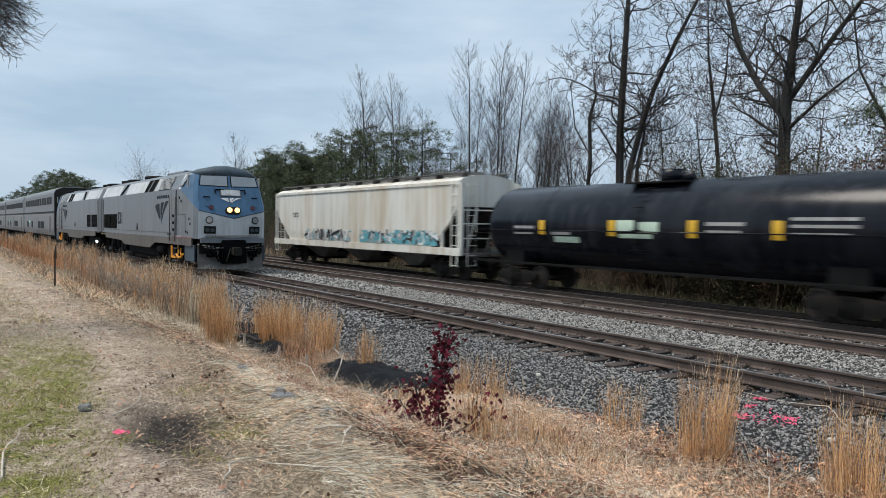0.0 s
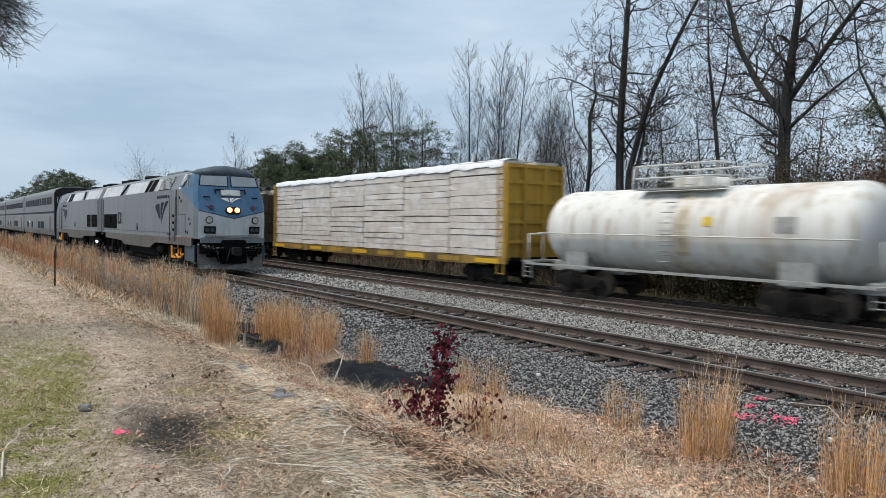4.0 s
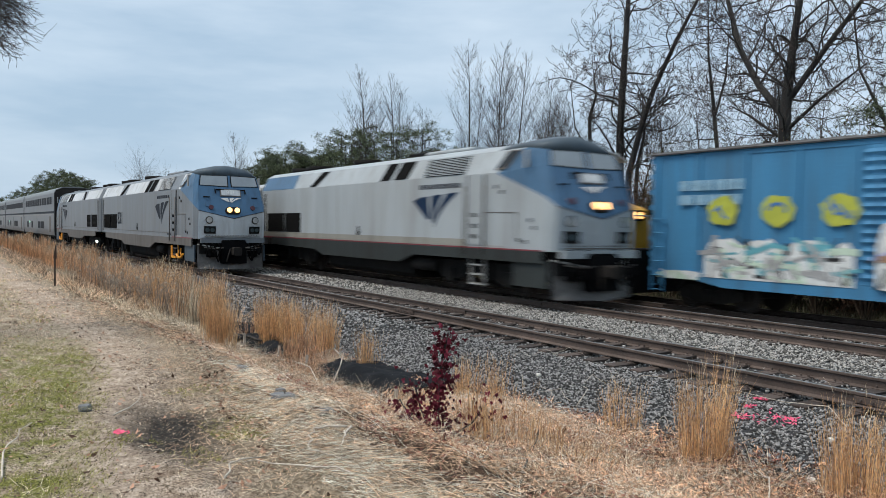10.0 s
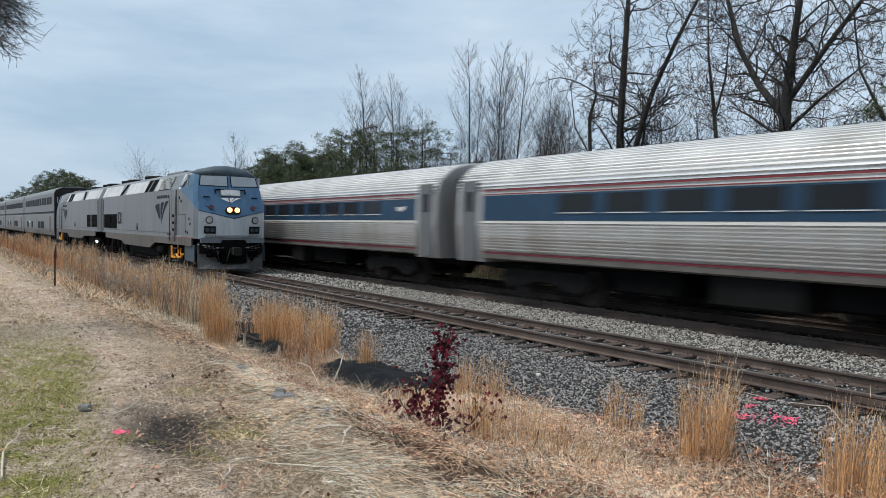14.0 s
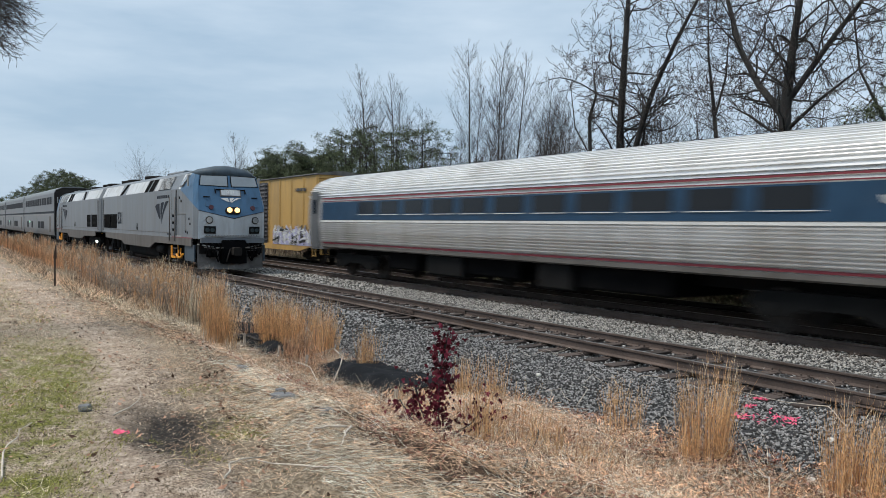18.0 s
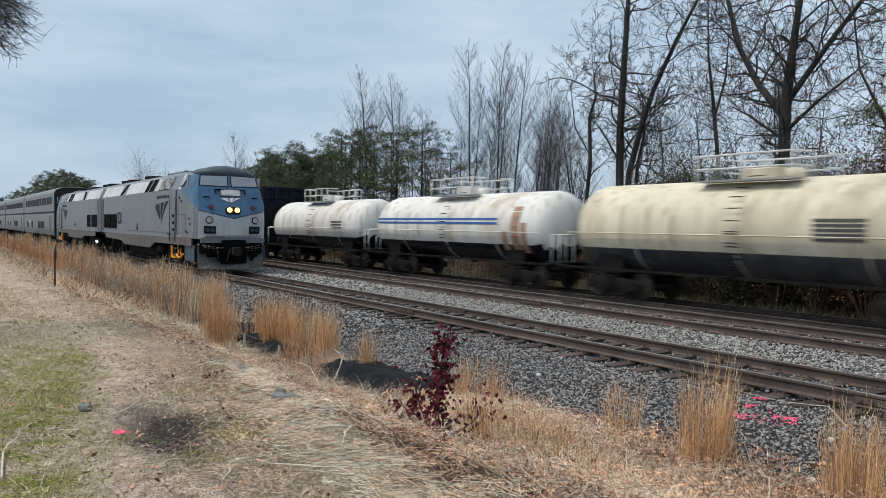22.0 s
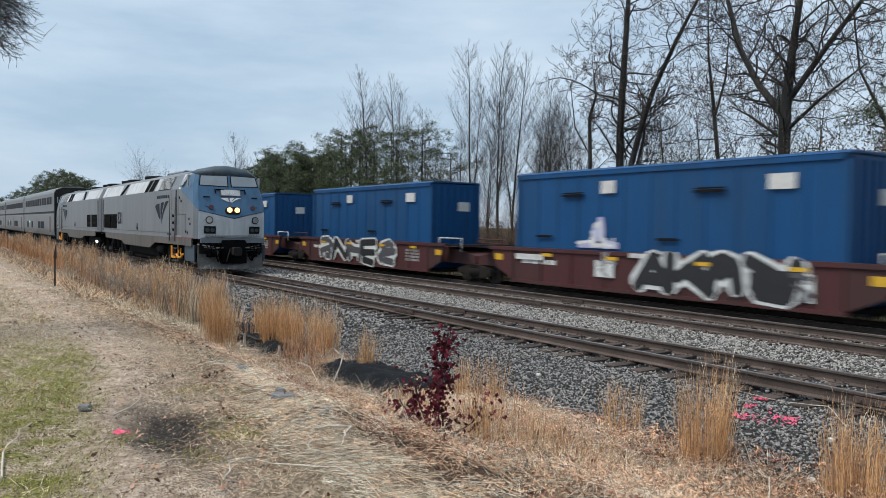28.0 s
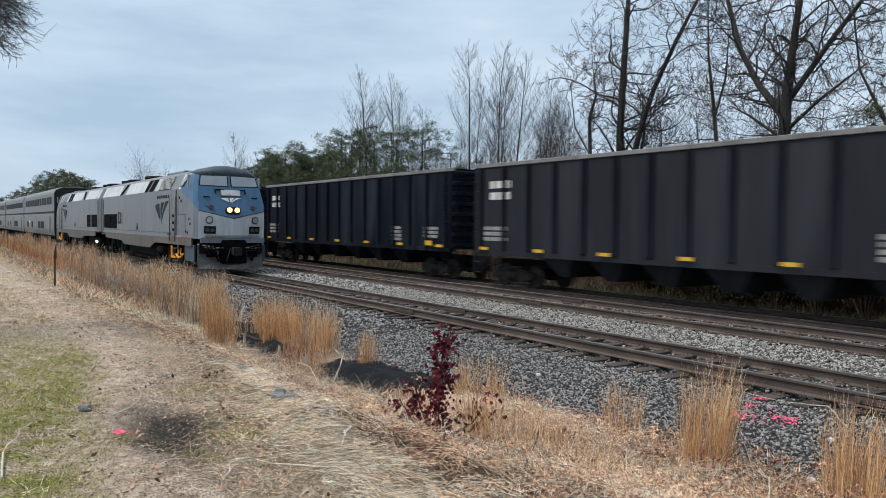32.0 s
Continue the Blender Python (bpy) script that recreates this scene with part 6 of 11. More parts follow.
mural(c, -1.6, 0.2, 0.92, 1.35, -1.565, "grey", ("teal", "black"), 97, 0.5, 10)
mural(c, 1.6, 7.5, 0.86, 2.15, -1.51, "pink", ("salmon", "white", "brown", "teal"), 93, 0.5, 26)
mural(c, 0.0, 2.2, 0.86, 1.12, -1.575, "orange", ("salmon",), 98, 0.4, 8)
mural(c, 6.6, 7.9, 0.9, 1.75, -1.535, "teal", ("white", "lilac"), 94, 0.5, 8)
for k, x in enumerate((3.9, 5.0)):
    graffiti(c, x, x + 0.7, 1.85, 2.3, -1.53, ("teal",), 1, 980 + k)
graffiti(c, -6.7, -5.9, 2.1, 3.0, -1.51, ("grey", "white"), 1, 95)
reflectors(c, [-6.4, -4.8, -2.6, 0.3, 3.4, 6.6], -1.575, 0.98)
DARK_LOAD = [(-11.0, -7.2, 1.12, 3.55), (-7.15, -3.5, 1.12, 2.9), (-3.45, 0.2, 1.12, 2.75), (0.25, 3.9, 1.12, 2.75), (3.95, 7.4, 1.12, 3.5), (7.45, 10.8, 1.12, 3.62)]
c, h = centerbeam(358.9, 380.5, M_BOXBLACK, "black centre-beam flatcar partly loaded with dark wrapped lumber", DARK_LOAD, M_DARKLUMBER)
c, h, L = tank_car(381.3, 394.3, M_TANKWHITE, "white tank car with black lower half and top railing", 1.4, 2.2, M_TANKBLACK, 1.72, dome="rail")
tank_bars(c, 1.4, 2.2, [(2.7, 4.0, 2.05, 2.12), (2.7, 4.0, 2.2, 2.27), (2.7, 4.0, 2.35, 2.42)], M_MARKDARK)
c, h, L = tank_car(394.7, 408.0, M_TANKWHITE, "white tank car with two blue stripes", 1.4, 2.2, M_TANKBLACK, 1.6, dome="rail")
tank_bars(c, 1.4, 2.2, [(-5.6, 3.6, 2.5, 2.58), (-5.6, 3.6, 2.34, 2.42)], M_MARKBLUE)
# rust stains near the right end, drawn as brown bars
tank_bars(c, 1.4, 2.2, [(4.4, 4.9, 1.2, 3.0), (5.0, 5.3, 1.3, 2.4), (3.9, 4.2, 1.3, 2.1)], SPRAY["brown"])
c, h, L = tank_car(408.4, 422.0, M_TANKCREAM, "cream tank car with dark lower half", 1.42, 2.25, M_BOXGREY, 1.55, dome="rail")
tank_bars(c, 1.42, 2.25, [(2.2, 3.5, 2.0 + 0.12 * k, 2.07 + 0.12 * k) for k in range(5)], M_MARKDARK)
c, h, L = tank_car(422.4, 434.3, M_TANKBLACK, "black tank car with white lettering panel and yellow square", 1.46, 2.4)
tank_bars(c, 1.46, 2.4, [(-5.2, -4.6, 2.55, 2.9), (-4.5, -1.6, 2.62, 2.85)], M_MARKWHITE)
tank_bars(c, 1.46, 2.4, [(-4.6, -2.6, 2.25, 2.42), (-4.4, -2.8, 2.02, 2.14), (3.3, 4.6, 2.5, 2.58), (3.3, 4.6, 2.34, 2.42), (3.3, 4.5, 2.18, 2.26)], M_MARKGREY)
tank_bars(c, 1.46, 2.4, [(1.9, 2.8, 2.2, 2.6)], M_MARKYELLOW)
tank_bars(c, 1.46, 2.4, [(-2.5, -1.4, 2.0, 2.45), (-5.6, -5.3, 1.9, 2.4)], SPRAY["brown"])
c, h = covered_hopper(434.7, 452.0, M_PALEGREY, "pale grey covered hopper car with reddish graffiti", zt=4.2, m_sill=M_OFFWHITE)
mural(c, -0.6, 3.6, 1.3, 2.35, -1.57, "salmon", ("grey", "brown", "salmon"), 111, 0.6, 16)
mural(c, -5.2, -1.6, 1.4, 1.95, -1.503, "grey", ("graphite", "olive", "black"), 112, 0.8, 12)
stencil(c, -6.3, 2.5, 0.9, 0.2, 2, -1.505, M_MARKGREY, 113)
WELLS = [("orange", "yellow", "lilac", -1.0, 3.2, 121), ("mint", "white", "black", -4.6, -0.6, 122), ("mint", "white", "yellow", -2.0, 1.4, 123), ("white", "black", "white", -4.8, 3.2, 124), ("white", "black", "white", 0.5, 6.3, 125)]
for k, (a, b, cc, gx0, gx1, sd) in enumerate(WELLS):
    u = 452.6 + 18.02 * k + 2.05
    wcar, wbox = well_unit(u, "maroon articulated well car unit with sprayed graffiti", "blue waste container with white placards, in a well car", sd, k == 4)
    if k == 0:
        piece(wcar, "AUS", 0.0, 4.2, 0.45, 1.55, -1.50, ("yellow", "orange", "lilac"), None, "lilac", 0.17, sd)
        mural(wcar, 0.2, 4.0, 0.5, 1.3, -1.527, "pink", ("yellow", "orange", "lilac"), sd + 1, 0.9, 16)
    elif k == 1:
        mural(wcar, gx0 - 1.1, gx1 + 0.2, 0.4, 1.1, -1.50, a, (b, "mint", "olive"), sd, 0.5, 10)
        mural(wcar, gx0, gx1 - 1.2, 0.5, 1.62, -1.503, b, ("mint", "graphite", "white"), sd + 2, 0.25, 12)
    elif k == 4:
        piece(wcar, "AKUR", -0.3, 4.7, 0.45, 1.55, -1.50, "black", None, "white", 0.17, sd)
        mural(wcar, 4.7, 5.4, 0.5, 1.35, -1.50, "white", ("grey", "graphite"), sd + 1, 0.4, 6)
        mural(wcar, -1.9, -1.1, 0.7, 1.5, -1.50, "white", ("grey",), sd + 3, 0.6, 5)
        part("placard_strip", Mesh().box(-5.9, -4.4, -1.505, -1.495, 1.1, 1.3), M_MARKWHITE, wcar)
    else:
        piece(wcar, "SNHES"[: 5 - (k == 2)], gx0, gx1, 0.45, 1.5, -1.50, ("mint", "white") if k == 2 else ("graphite", "black"), "black" if k == 2 else None, "white", 0.15, sd)
    if k == 1:
        graffiti(wbox, 2.2, 3.5, 1.75, 2.5, -1.30, ("lilac", "white"), 2, sd + 50)
    if k == 4:
        mural(wbox, -2.9, -1.1, 1.6, 1.95, -1.30, "lilac", ("white",), sd + 50, 0.5, 5)
        mural(wbox, -2.3, -1.7, 1.6, 2.75, -1.303, "lilac", ("white",), sd + 51, 0.6, 4)
for u0, u1 in ((546.5, 567.0), (568.5, 588.3), (589.7, 610.5), (612.0, 632.4)):
    dusty = u0 < 560 or u0 > 600
    hop, h = tall_hopper(u0, u1, "tall dusty charcoal open hopper car with worn grey rim" if dusty else "tall black open hopper car with worn grey rim", M_COALDUST if dusty else None)
    if u0 < 560:
        scribble(hop, -1.2, 0.2, 2.3, 2.85, -1.62, "white", 901, 10)
        rects(hop, "stencilled_lettering", M_MARKGREY, -1.51, [(0.4, 1.0, 2.35, 2.5), (1.2, 1.8, 2.35, 2.5), (1.2, 1.8, 2.55, 2.65)])



# ---------- passenger rolling stock ----------
M_SILVER = paint("silver_grey_locomotive_paint", (0.168, 0.187, 0.205), (0.135, 0.137, 0.14), 0.18, 0.42)
M_UPPERSILVER = paint("pale_silver_roof_panel", (0.52, 0.545, 0.56), (0.30, 0.29, 0.28), 0.2, 0.4)
M_WHITEBODY = paint("white_locomotive_paint", (0.355, 0.39, 0.41), (0.25, 0.255, 0.25), 0.22, 0.42)
M_NOSEBLUE = paint("steel_blue_cab_paint", (0.06, 0.13, 0.222), (0.05, 0.09, 0.14), 0.2, 0.35)
M_SILLGREY = paint("brownish_grey_sill_paint", (0.135, 0.125, 0.115), (0.08, 0.07, 0.06), 0.35)
M_DARKSKIRT = paint("dark_grey_green_skirt_paint", (0.032, 0.038, 0.038), (0.02, 0.02, 0.018), 0.35, 0.7)
M_GREIGE = paint("greige_lower_band_paint", (0.27, 0.265, 0.235), (0.16, 0.15, 0.13), 0.3, 0.5)
M_EMBLEMBLUE = mat("dark_blue_emblem", (0.012, 0.028, 0.062), 0.6, bump=0, spec=0.08)
M_EMBLEM = mat("dark_slate_emblem", (0.022, 0.027, 0.037), 0.6, bump=0, spec=0.08)
M_REDSTRIPE = mat("red_stripe_paint", (0.17, 0.02, 0.03), 0.5, 0, 4, 0.15)
M_STAINLESS = mat("fluted_stainless_steel", (0.62, 0.61, 0.60), 0.34, 0.55, 1.2, 0.12, (0.42, 0.39, 0.35), 0.22, 24.0, 0.03, True)
M_STAINROOF = mat("pale_fluted_roof_steel", (0.76, 0.76, 0.75), 0.36, 0.45, 1.2, 0.1, (0.5, 0.48, 0.45), 0.2, 24.0, 0.03)
M_ENDSTEEL = mat("brushed_end_panel_steel", (0.47, 0.465, 0.455), 0.4, 0.5, 1.5, 0.15, (0.25, 0.22, 0.2), 0.3, 24.0, 0.03, True)
M_BANDBLUE = mat("blue_window_band", (0.02, 0.052, 0.098), 0.4, 0, 2.0, 0.2, (0.05, 0.065, 0.08), 0.2, spec=0.2)
M_COACHSILVER = mat("coach_silver", (0.155, 0.165, 0.175), 0.42, 0.4, 1.0, 0.15, (0.15, 0.145, 0.14), 0.25, 24.0, 0.03, True)
M_COACHROOF = mat("coach_roof_grey", (0.2, 0.215, 0.215), 0.5, 0.4, 1.0, 0.15)
M_UNDERBLACK = mat("near_black_underframe", (0.004, 0.004, 0.0045), 0.9, 0, 2.0, 0.4, (0.012, 0.011, 0.010), 0.25, spec=0.05)
M_DIAPHRAGM = mat("dark_rubber_diaphragm", (0.028, 0.025, 0.023), 0.85, spec=0.2)
M_REDLENS = mat("dark_red_lens", (0.055, 0.006, 0.012), 0.3, bump=0)
M_PLOW = mat("scuffed_grey_plow", (0.15, 0.145, 0.14), 0.7, 0.1, 3, 0.35, (0.04, 0.036, 0.033), 0.45)
M_ROOFGREY = paint("slate_grey_roof_paint", (0.062, 0.085, 0.105), (0.045, 0.055, 0.062), 0.25, 0.5)
M_COACHGLASS = mat("dark_coach_glass", (0.014, 0.016, 0.02), 0.55, 0.0, 2, 0.1, bump=0, spec=0.06)
M_WHITELAMP = mat("lit_white_lamp", (0.9, 0.95, 1.0), 0.4, emit=((0.85, 1.0, 0.95), 4.0), bump=0)
M_GREENLAMP = mat("lit_green_lamp", (0.5, 0.9, 0.7), 0.4, emit=((0.25, 0.9, 0.55), 2.5), bump=0)
M_DITCH = mat("unlit_ditch_lens", (0.06, 0.085, 0.095), 0.2, 0.2, bump=0)
M_SAFETY = mat("safety_yellow_paint", (0.80, 0.33, 0.02), 0.5, 0, 4, 0.15)


def text_part(word, size, m, parent, at, label=""):
    cu = bpy.data.curves.new("lettering", "FONT")
    cu.body, cu.size, cu.align_x, cu.align_y, cu.extrude = word, size, "CENTER", "CENTER", 0.004
    tmp = new("lettering_tmp", cu)
    me = bpy.data.meshes.new_from_object(tmp.evaluated_get(bpy.context.evaluated_depsgraph_get()))
    bpy.data.objects.remove(tmp)
    bpy.data.curves.remove(cu)
    me.name = "lettering"
    me.materials.clear()
    me.materials.append(m)
    return part("lettering", me, None, parent, label, at)


# three swept blades that fan out from the upper right, in a unit square
def swoop(t, w):
    """A point of the emblem: t from its leading to its trailing edge, w from the top down to the tip."""
    return t + (0.45 + 0.05 * t - t) * w - 0.32 * w * (1 - w) * t, (0.80 + 0.2 * t ** 0.5) * (1 - w)


BLADES = [[swoop(a, reach * k / 6) for k in range(7)] + [swoop(b - 0.02 * k / 6, reach * k / 6) for k in range(6, -1, -1)] + [swoop((a + b) / 2, -0.02)]
          for a, b, reach in ((0.0, 0.35, 0.72), (0.43, 0.68, 0.86), (0.76, 1.0, 1.0))]
FZ = [0.0, 1.35, 2.19, 2.5, 3.48, 3.95]
FX = [10.2, 10.2, 10.3, 10.17, 9.72, 9.56]
CX = [10.0, 10.0, 10.05, 10.04, 9.66, 9.5]
CY = [1.37, 1.37, 1.37, 1.36, 1.28, 1.2]


def face_x(y, z):
    k = abs(y) / np.interp(z, FZ, CY)
    return float(np.interp(z, FZ, FX) * (1 - k) + np.interp(z, FZ, CX) * k)


def passenger_diesel(label, m_body, m_upper, white=False, number=""):
    car = thing("passenger_locomotive", label, "locomotive", group="passenger trains")
    sec = [(-1.5, 1.35), (1.5, 1.35), (1.5, 3.43), (1.22, 4.05), (0.9, 4.22), (0, 4.30), (-0.9, 4.22), (-1.22, 4.05), (-1.5, 3.43)]
    part("body", Mesh().prism(sec, -9.95, 7.58), m_body, car)
    rear = Mesh().loft([[(-10.15, y * 0.93, 1.35 + (z - 1.35) * 0.97) for y, z in sec], [(-9.95, y, z) for y, z in sec]], False)
    part("rear_end", rear, m_body, car)
    # pale upper side panels, laid on the slanted strip below the roof edge
    for s in (-1, 1):
        q = lambda t, o=0.006: (s * (1.5 - 0.28 * t + o), 3.43 + 0.62 * t)
        def strip(x0, x1, t0=0.03, t1=0.97, o=0.006):
            a, b = q(t0, o), q(t1, o)
            v = [(x0, *a), (x1, *a), (x1, *b), (x0, *b)]
            return v if s < 0 else v[::-1]
        pn = Mesh()
        for x0, x1 in ((-9.9, -9.0), (-8.9, -4.75), (-3.15, 1.2), (3.3, 4.0)):
            pn.add(strip(x0, x1), [(0, 1, 2, 3)])
        part("upper_panel", pn, m_upper, car)
        if white:
            part("upper_panel", Mesh().add(strip(-9.9, -6.2, 0.03, 0.97, 0.012), [(0, 1, 2, 3)]), M_NOSEBLUE, car, "blue upper panel")
        a, b = q(0.03, 0.014), q(0.97, 0.014)
        for x0, x1, x2, x3 in ((-4.62, -4.0, -3.2, -3.9), (1.25, 1.95, 2.15, 1.45), (2.15, 3.05, 3.25, 2.35)):
            v = [(x0, *a), (x1, *a), (x2, *b), (x3, *b)]
            part("air_intake", Mesh().add(v if s < 0 else v[::-1], [(0, 1, 2, 3)]), M_VOID, car)
        part("louvre_backing", Mesh().add(strip(4.05, 6.25, 0.05, 0.95, 0.008), [(0, 1, 2, 3)]), M_VOID, car)
        lv = Mesh()
        for k in range(11):
            t = 0.08 + 0.082 * k
            y, z = q(t, 0.0)
            lv.box(4.05, 6.25, min(y, y + s * 0.05), max(y, y + s * 0.05), z, z + 0.024)
        part("louvre_panel", lv, m_upper, car)
        # lower grille, side door, steps and recesses
        y0 = s * 1.5
        part("side_grille", Mesh().box(-9.25, -5.5, y0 - 0.02, y0 + 0.012, 1.62, 2.42), M_VOID, car)
        sl = Mesh()
        for k in range(10):
            sl.box(-9.25, -5.5, y0 - 0.02, y0 + 0.02, 1.66 + 0.08 * k, 1.675 + 0.08 * k)
        part("grille_slat", sl, M_BLACKSTEEL, car)
        part("grille_post", Mesh().box(-7.3, -7.1, y0 - 0.02, y0 + 0.03, 1.6, 2.44), m_body, car)
        part("cab_door", Mesh().box(6.45, 7.15, y0 - 0.02, y0 + 0.02, 1.45, 3.4), m_body, car)
        # raised near-black blocks paint the shade of the step recesses
        rc = Mesh()
        for k in range(3):
            rc.box(6.62, 6.92, y0 - 0.02, y0 + 0.026, 1.62 + 0.3 * k, 1.74 + 0.3 * k)
        part("step_recess", rc, M_VOID, car)
        gr = Mesh()
        for x in (6.35, 7.25):
            gr.rod((x, y0 + s * 0.07, 1.2), (x, y0 + s * 0.07, 3.1), 0.02, 6)
        part("grab_rail", gr, M_SILLGREY, car)
        for x, z0, z1, wide in ((-9.5, 1.42, 3.3, 0.05), (-9.75, 1.42, 3.3, 0.03), (6.4, 1.42, 3.4, 0.025), (7.22, 1.42, 3.4, 0.03)):
            part("panel_seam", Mesh().box(x - wide, x + wide, y0 - 0.01, y0 + 0.006, z0, z1), M_BLACKSTEEL, car)
        for x0, x1, z0, z1 in ((7.25, 8.62, 2.34, 2.36), (8.6, 8.62, 1.6, 2.34), (-9.9, 7.3, 1.535, 1.55)):
            part("panel_seam", Mesh().box(x0, x1, y0 - 0.01, y0 + 0.005, z0, z1), M_SILLGREY, car)
        part("side_fitting", Mesh().box(-0.42, -0.2, y0 - 0.02, y0 + 0.03, 1.6, 1.74).box(-0.36, -0.26, y0 - 0.02, y0 + 0.025, 1.74, 1.92), M_BLACKSTEEL, car)
        for x, z in ((7.75, 3.05), (8.0, 2.9), (9.2, 2.15), (9.35, 1.95), (8.75, 1.62), (9.0, 1.58)):
            part("side_fitting", Mesh().box(x - 0.045, x + 0.045, y0 - 0.02, y0 + 0.03, z - 0.05, z + 0.05), M_BLACKSTEEL, car)
        rects(car, "stencilled_lettering", M_EMBLEM, y0 + s * 0.006, [(5.7 + 0.14 * k, 5.8 + 0.14 * k, 1.44, 1.52) for k in range(5)])
        for x in (7.3, 7.75):
            part("warning_placard", Mesh().box(x, x + 0.34, y0 - 0.01, y0 + 0.012, 1.16, 1.45), M_MARKGREY, car)
        part("red_stripe", Mesh().box(6.5 if not white else -9.9, 9.7, y0 - 0.015, y0 + 0.01, 1.335, 1.385), M_REDSTRIPE, car)
        part("side_skirt", Mesh().slab([(-8.6, 1.35), (-8.6, 1.05), (-4.0, 0.98), (-3.2, 0.78), (2.6, 0.78), (3.6, 1.05), (9.7, 1.05), (9.7, 1.35)], y0 - 0.05, y0 - 0.005 if s > 0 else y0 + 0.0), M_DARKSKIRT if white else M_SILLGREY, car)
        if white:
            part("lower_band", Mesh().box(-9.9, 6.4, y0 - 0.015, y0 + 0.006, 1.39, 1.60), M_GREIGE, car, "greige band above a red stripe")
        part("front_skirt", Mesh().slab([(8.5, 0.42), (9.85, 0.42), (9.85, 1.1), (8.5, 1.1)], y0 * 0.97 - 0.03, y0 * 0.97 + 0.03), M_DARKSKIRT if white else M_ROOFGREY, car)
        m_step = M_MARKGREY if white else M_SILLGREY
        for k in range(4):
            part("step", Mesh().box(6.5, 7.1, s * 1.2 if s > 0 else -1.48, 1.48 if s > 0 else -1.2, 0.32 + 0.27 * k, 0.36 + 0.27 * k), m_step, car)
        for x in (6.47, 7.1):
            part("step_hanger", Mesh().box(x, x + 0.04, s * 1.38 - 0.04, s * 1.38 + 0.04, 0.3, 1.3), m_step, car)
        if not white:
            part("step_edge", Mesh().box(6.44, 7.16, s * 1.5 - 0.03, s * 1.5 + 0.03, 0.46, 0.55), M_SAFETY, car, "orange-yellow step edge")
            part("step_edge", Mesh().box(6.44, 6.57, s * 1.5 - 0.03, s * 1.5 + 0.03, 0.55, 1.0), M_SAFETY, car, "orange-yellow step edge")
            tray = Mesh().path([(7.16, s * 1.46, 0.62), (7.5, s * 1.48, 0.5), (7.95, s * 1.48, 0.52), (8.15, s * 1.46, 0.68)], 0.05, 6)
            tray.path([(7.25, s * 1.42, 0.52), (7.3, s * 1.42, 0.8), (7.2, s * 1.42, 1.02)], 0.028, 6).path([(7.75, s * 1.42, 0.5), (7.62, s * 1.42, 0.75), (7.7, s * 1.42, 0.9)], 0.024, 6)
            part("step_gear", tray, M_SAFETY, car, "bright yellow bent step gear")
        # emblem: three swept blades in plain slate
        for blade in BLADES:
            v = [(3.45 + 2.5 * p, y0 + s * 0.006, 1.92 + 1.02 * q_) for p, q_ in blade]
            part("emblem_blade", Mesh().add(v if s > 0 else v[::-1], [tuple(range(len(v)))]), M_EMBLEMBLUE if white else M_EMBLEM, car, "dark swept emblem blade")
        rects(car, "brand_bar", M_EMBLEM, y0 + s * 0.006, [(3.85 + 0.38 * k, 4.15 + 0.38 * k, 3.08, 3.22) for k in range(6)])
        if number:
            text_part(number, 0.95, M_EMBLEM, car, pose(-4.55, y0 + s * 0.012, 2.16, 90, 0, 0 if s < 0 else 180))
    # cab nose in levels: rear, side, corner and centre points
    def level(*half):
        return [(x, -y, z) for x, y, z in half] + [(x, y, z) for x, y, z in reversed(half[:-1])]
    l0 = level((7.55, 1.5, 1.35), (7.8, 1.5, 1.35), (9.7, 1.5, 1.35), (10.0, 1.37, 1.35), (10.2, 0, 1.35))
    l1 = level((7.55, 1.5, 2.1), (7.8, 1.5, 2.1), (9.74, 1.5, 2.1), (10.04, 1.37, 2.05), (10.26, 0, 1.85))
    lm = level((7.55, 1.5, 3.43), (7.8, 1.5, 3.40), (9.72, 1.49, 2.74), (10.05, 1.36, 2.5), (10.3, 0, 2.19))
    b1 = level((7.55, 1.35, 3.76), (8.15, 1.37, 3.72), (9.35, 1.39, 3.54), (9.64, 1.28, 3.52), (9.72, 0, 3.48))
    b2 = level((7.55, 1.22, 4.05), (8.6, 1.21, 4.07), (9.2, 1.26, 4.0), (9.5, 1.2, 3.95), (9.56, 0, 3.97))
    b3 = level((7.55, 0.9, 4.22), (8.4, 0.95, 4.25), (9.05, 1.0, 4.2), (9.3, 0.76, 4.26), (9.34, 0, 4.37))
    b4 = level((7.55, 0.4, 4.28), (8.3, 0.42, 4.37), (8.85, 0.42, 4.38), (8.98, 0.3, 4.395), (9.0, 0, 4.41))
    nose, front, side, blue = (Mesh(), Mesh()), Mesh(), (Mesh(), Mesh()), Mesh()
    for lo, hi, low in ((l0, l1, True), (l1, lm, True), (lm, b1, False), (b1, b2, False)):
        for i in range(8):
            if low:
                target = front if i in (3, 4) else nose[i > 4]
            else:
                target = side[i > 4] if i in (0, 7) else blue
            target.add([lo[i], lo[i + 1], hi[i + 1], hi[i]], [(0, 1, 2, 3)])
    for k in (0, 1):
        part("nose_side", nose[k], m_body, car)
        part("cab_side", side[k], m_upper, car, "pale panel round the cab window")
    part("nose_front", front, m_upper, car, "pale lower nose front")
    part("cab", blue, M_NOSEBLUE, car, "blue-painted cab front")
    part("cab_roof", Mesh().loft([b2, b3, b4], True), M_ROOFGREY, car, "slate-grey cab roof and brow")
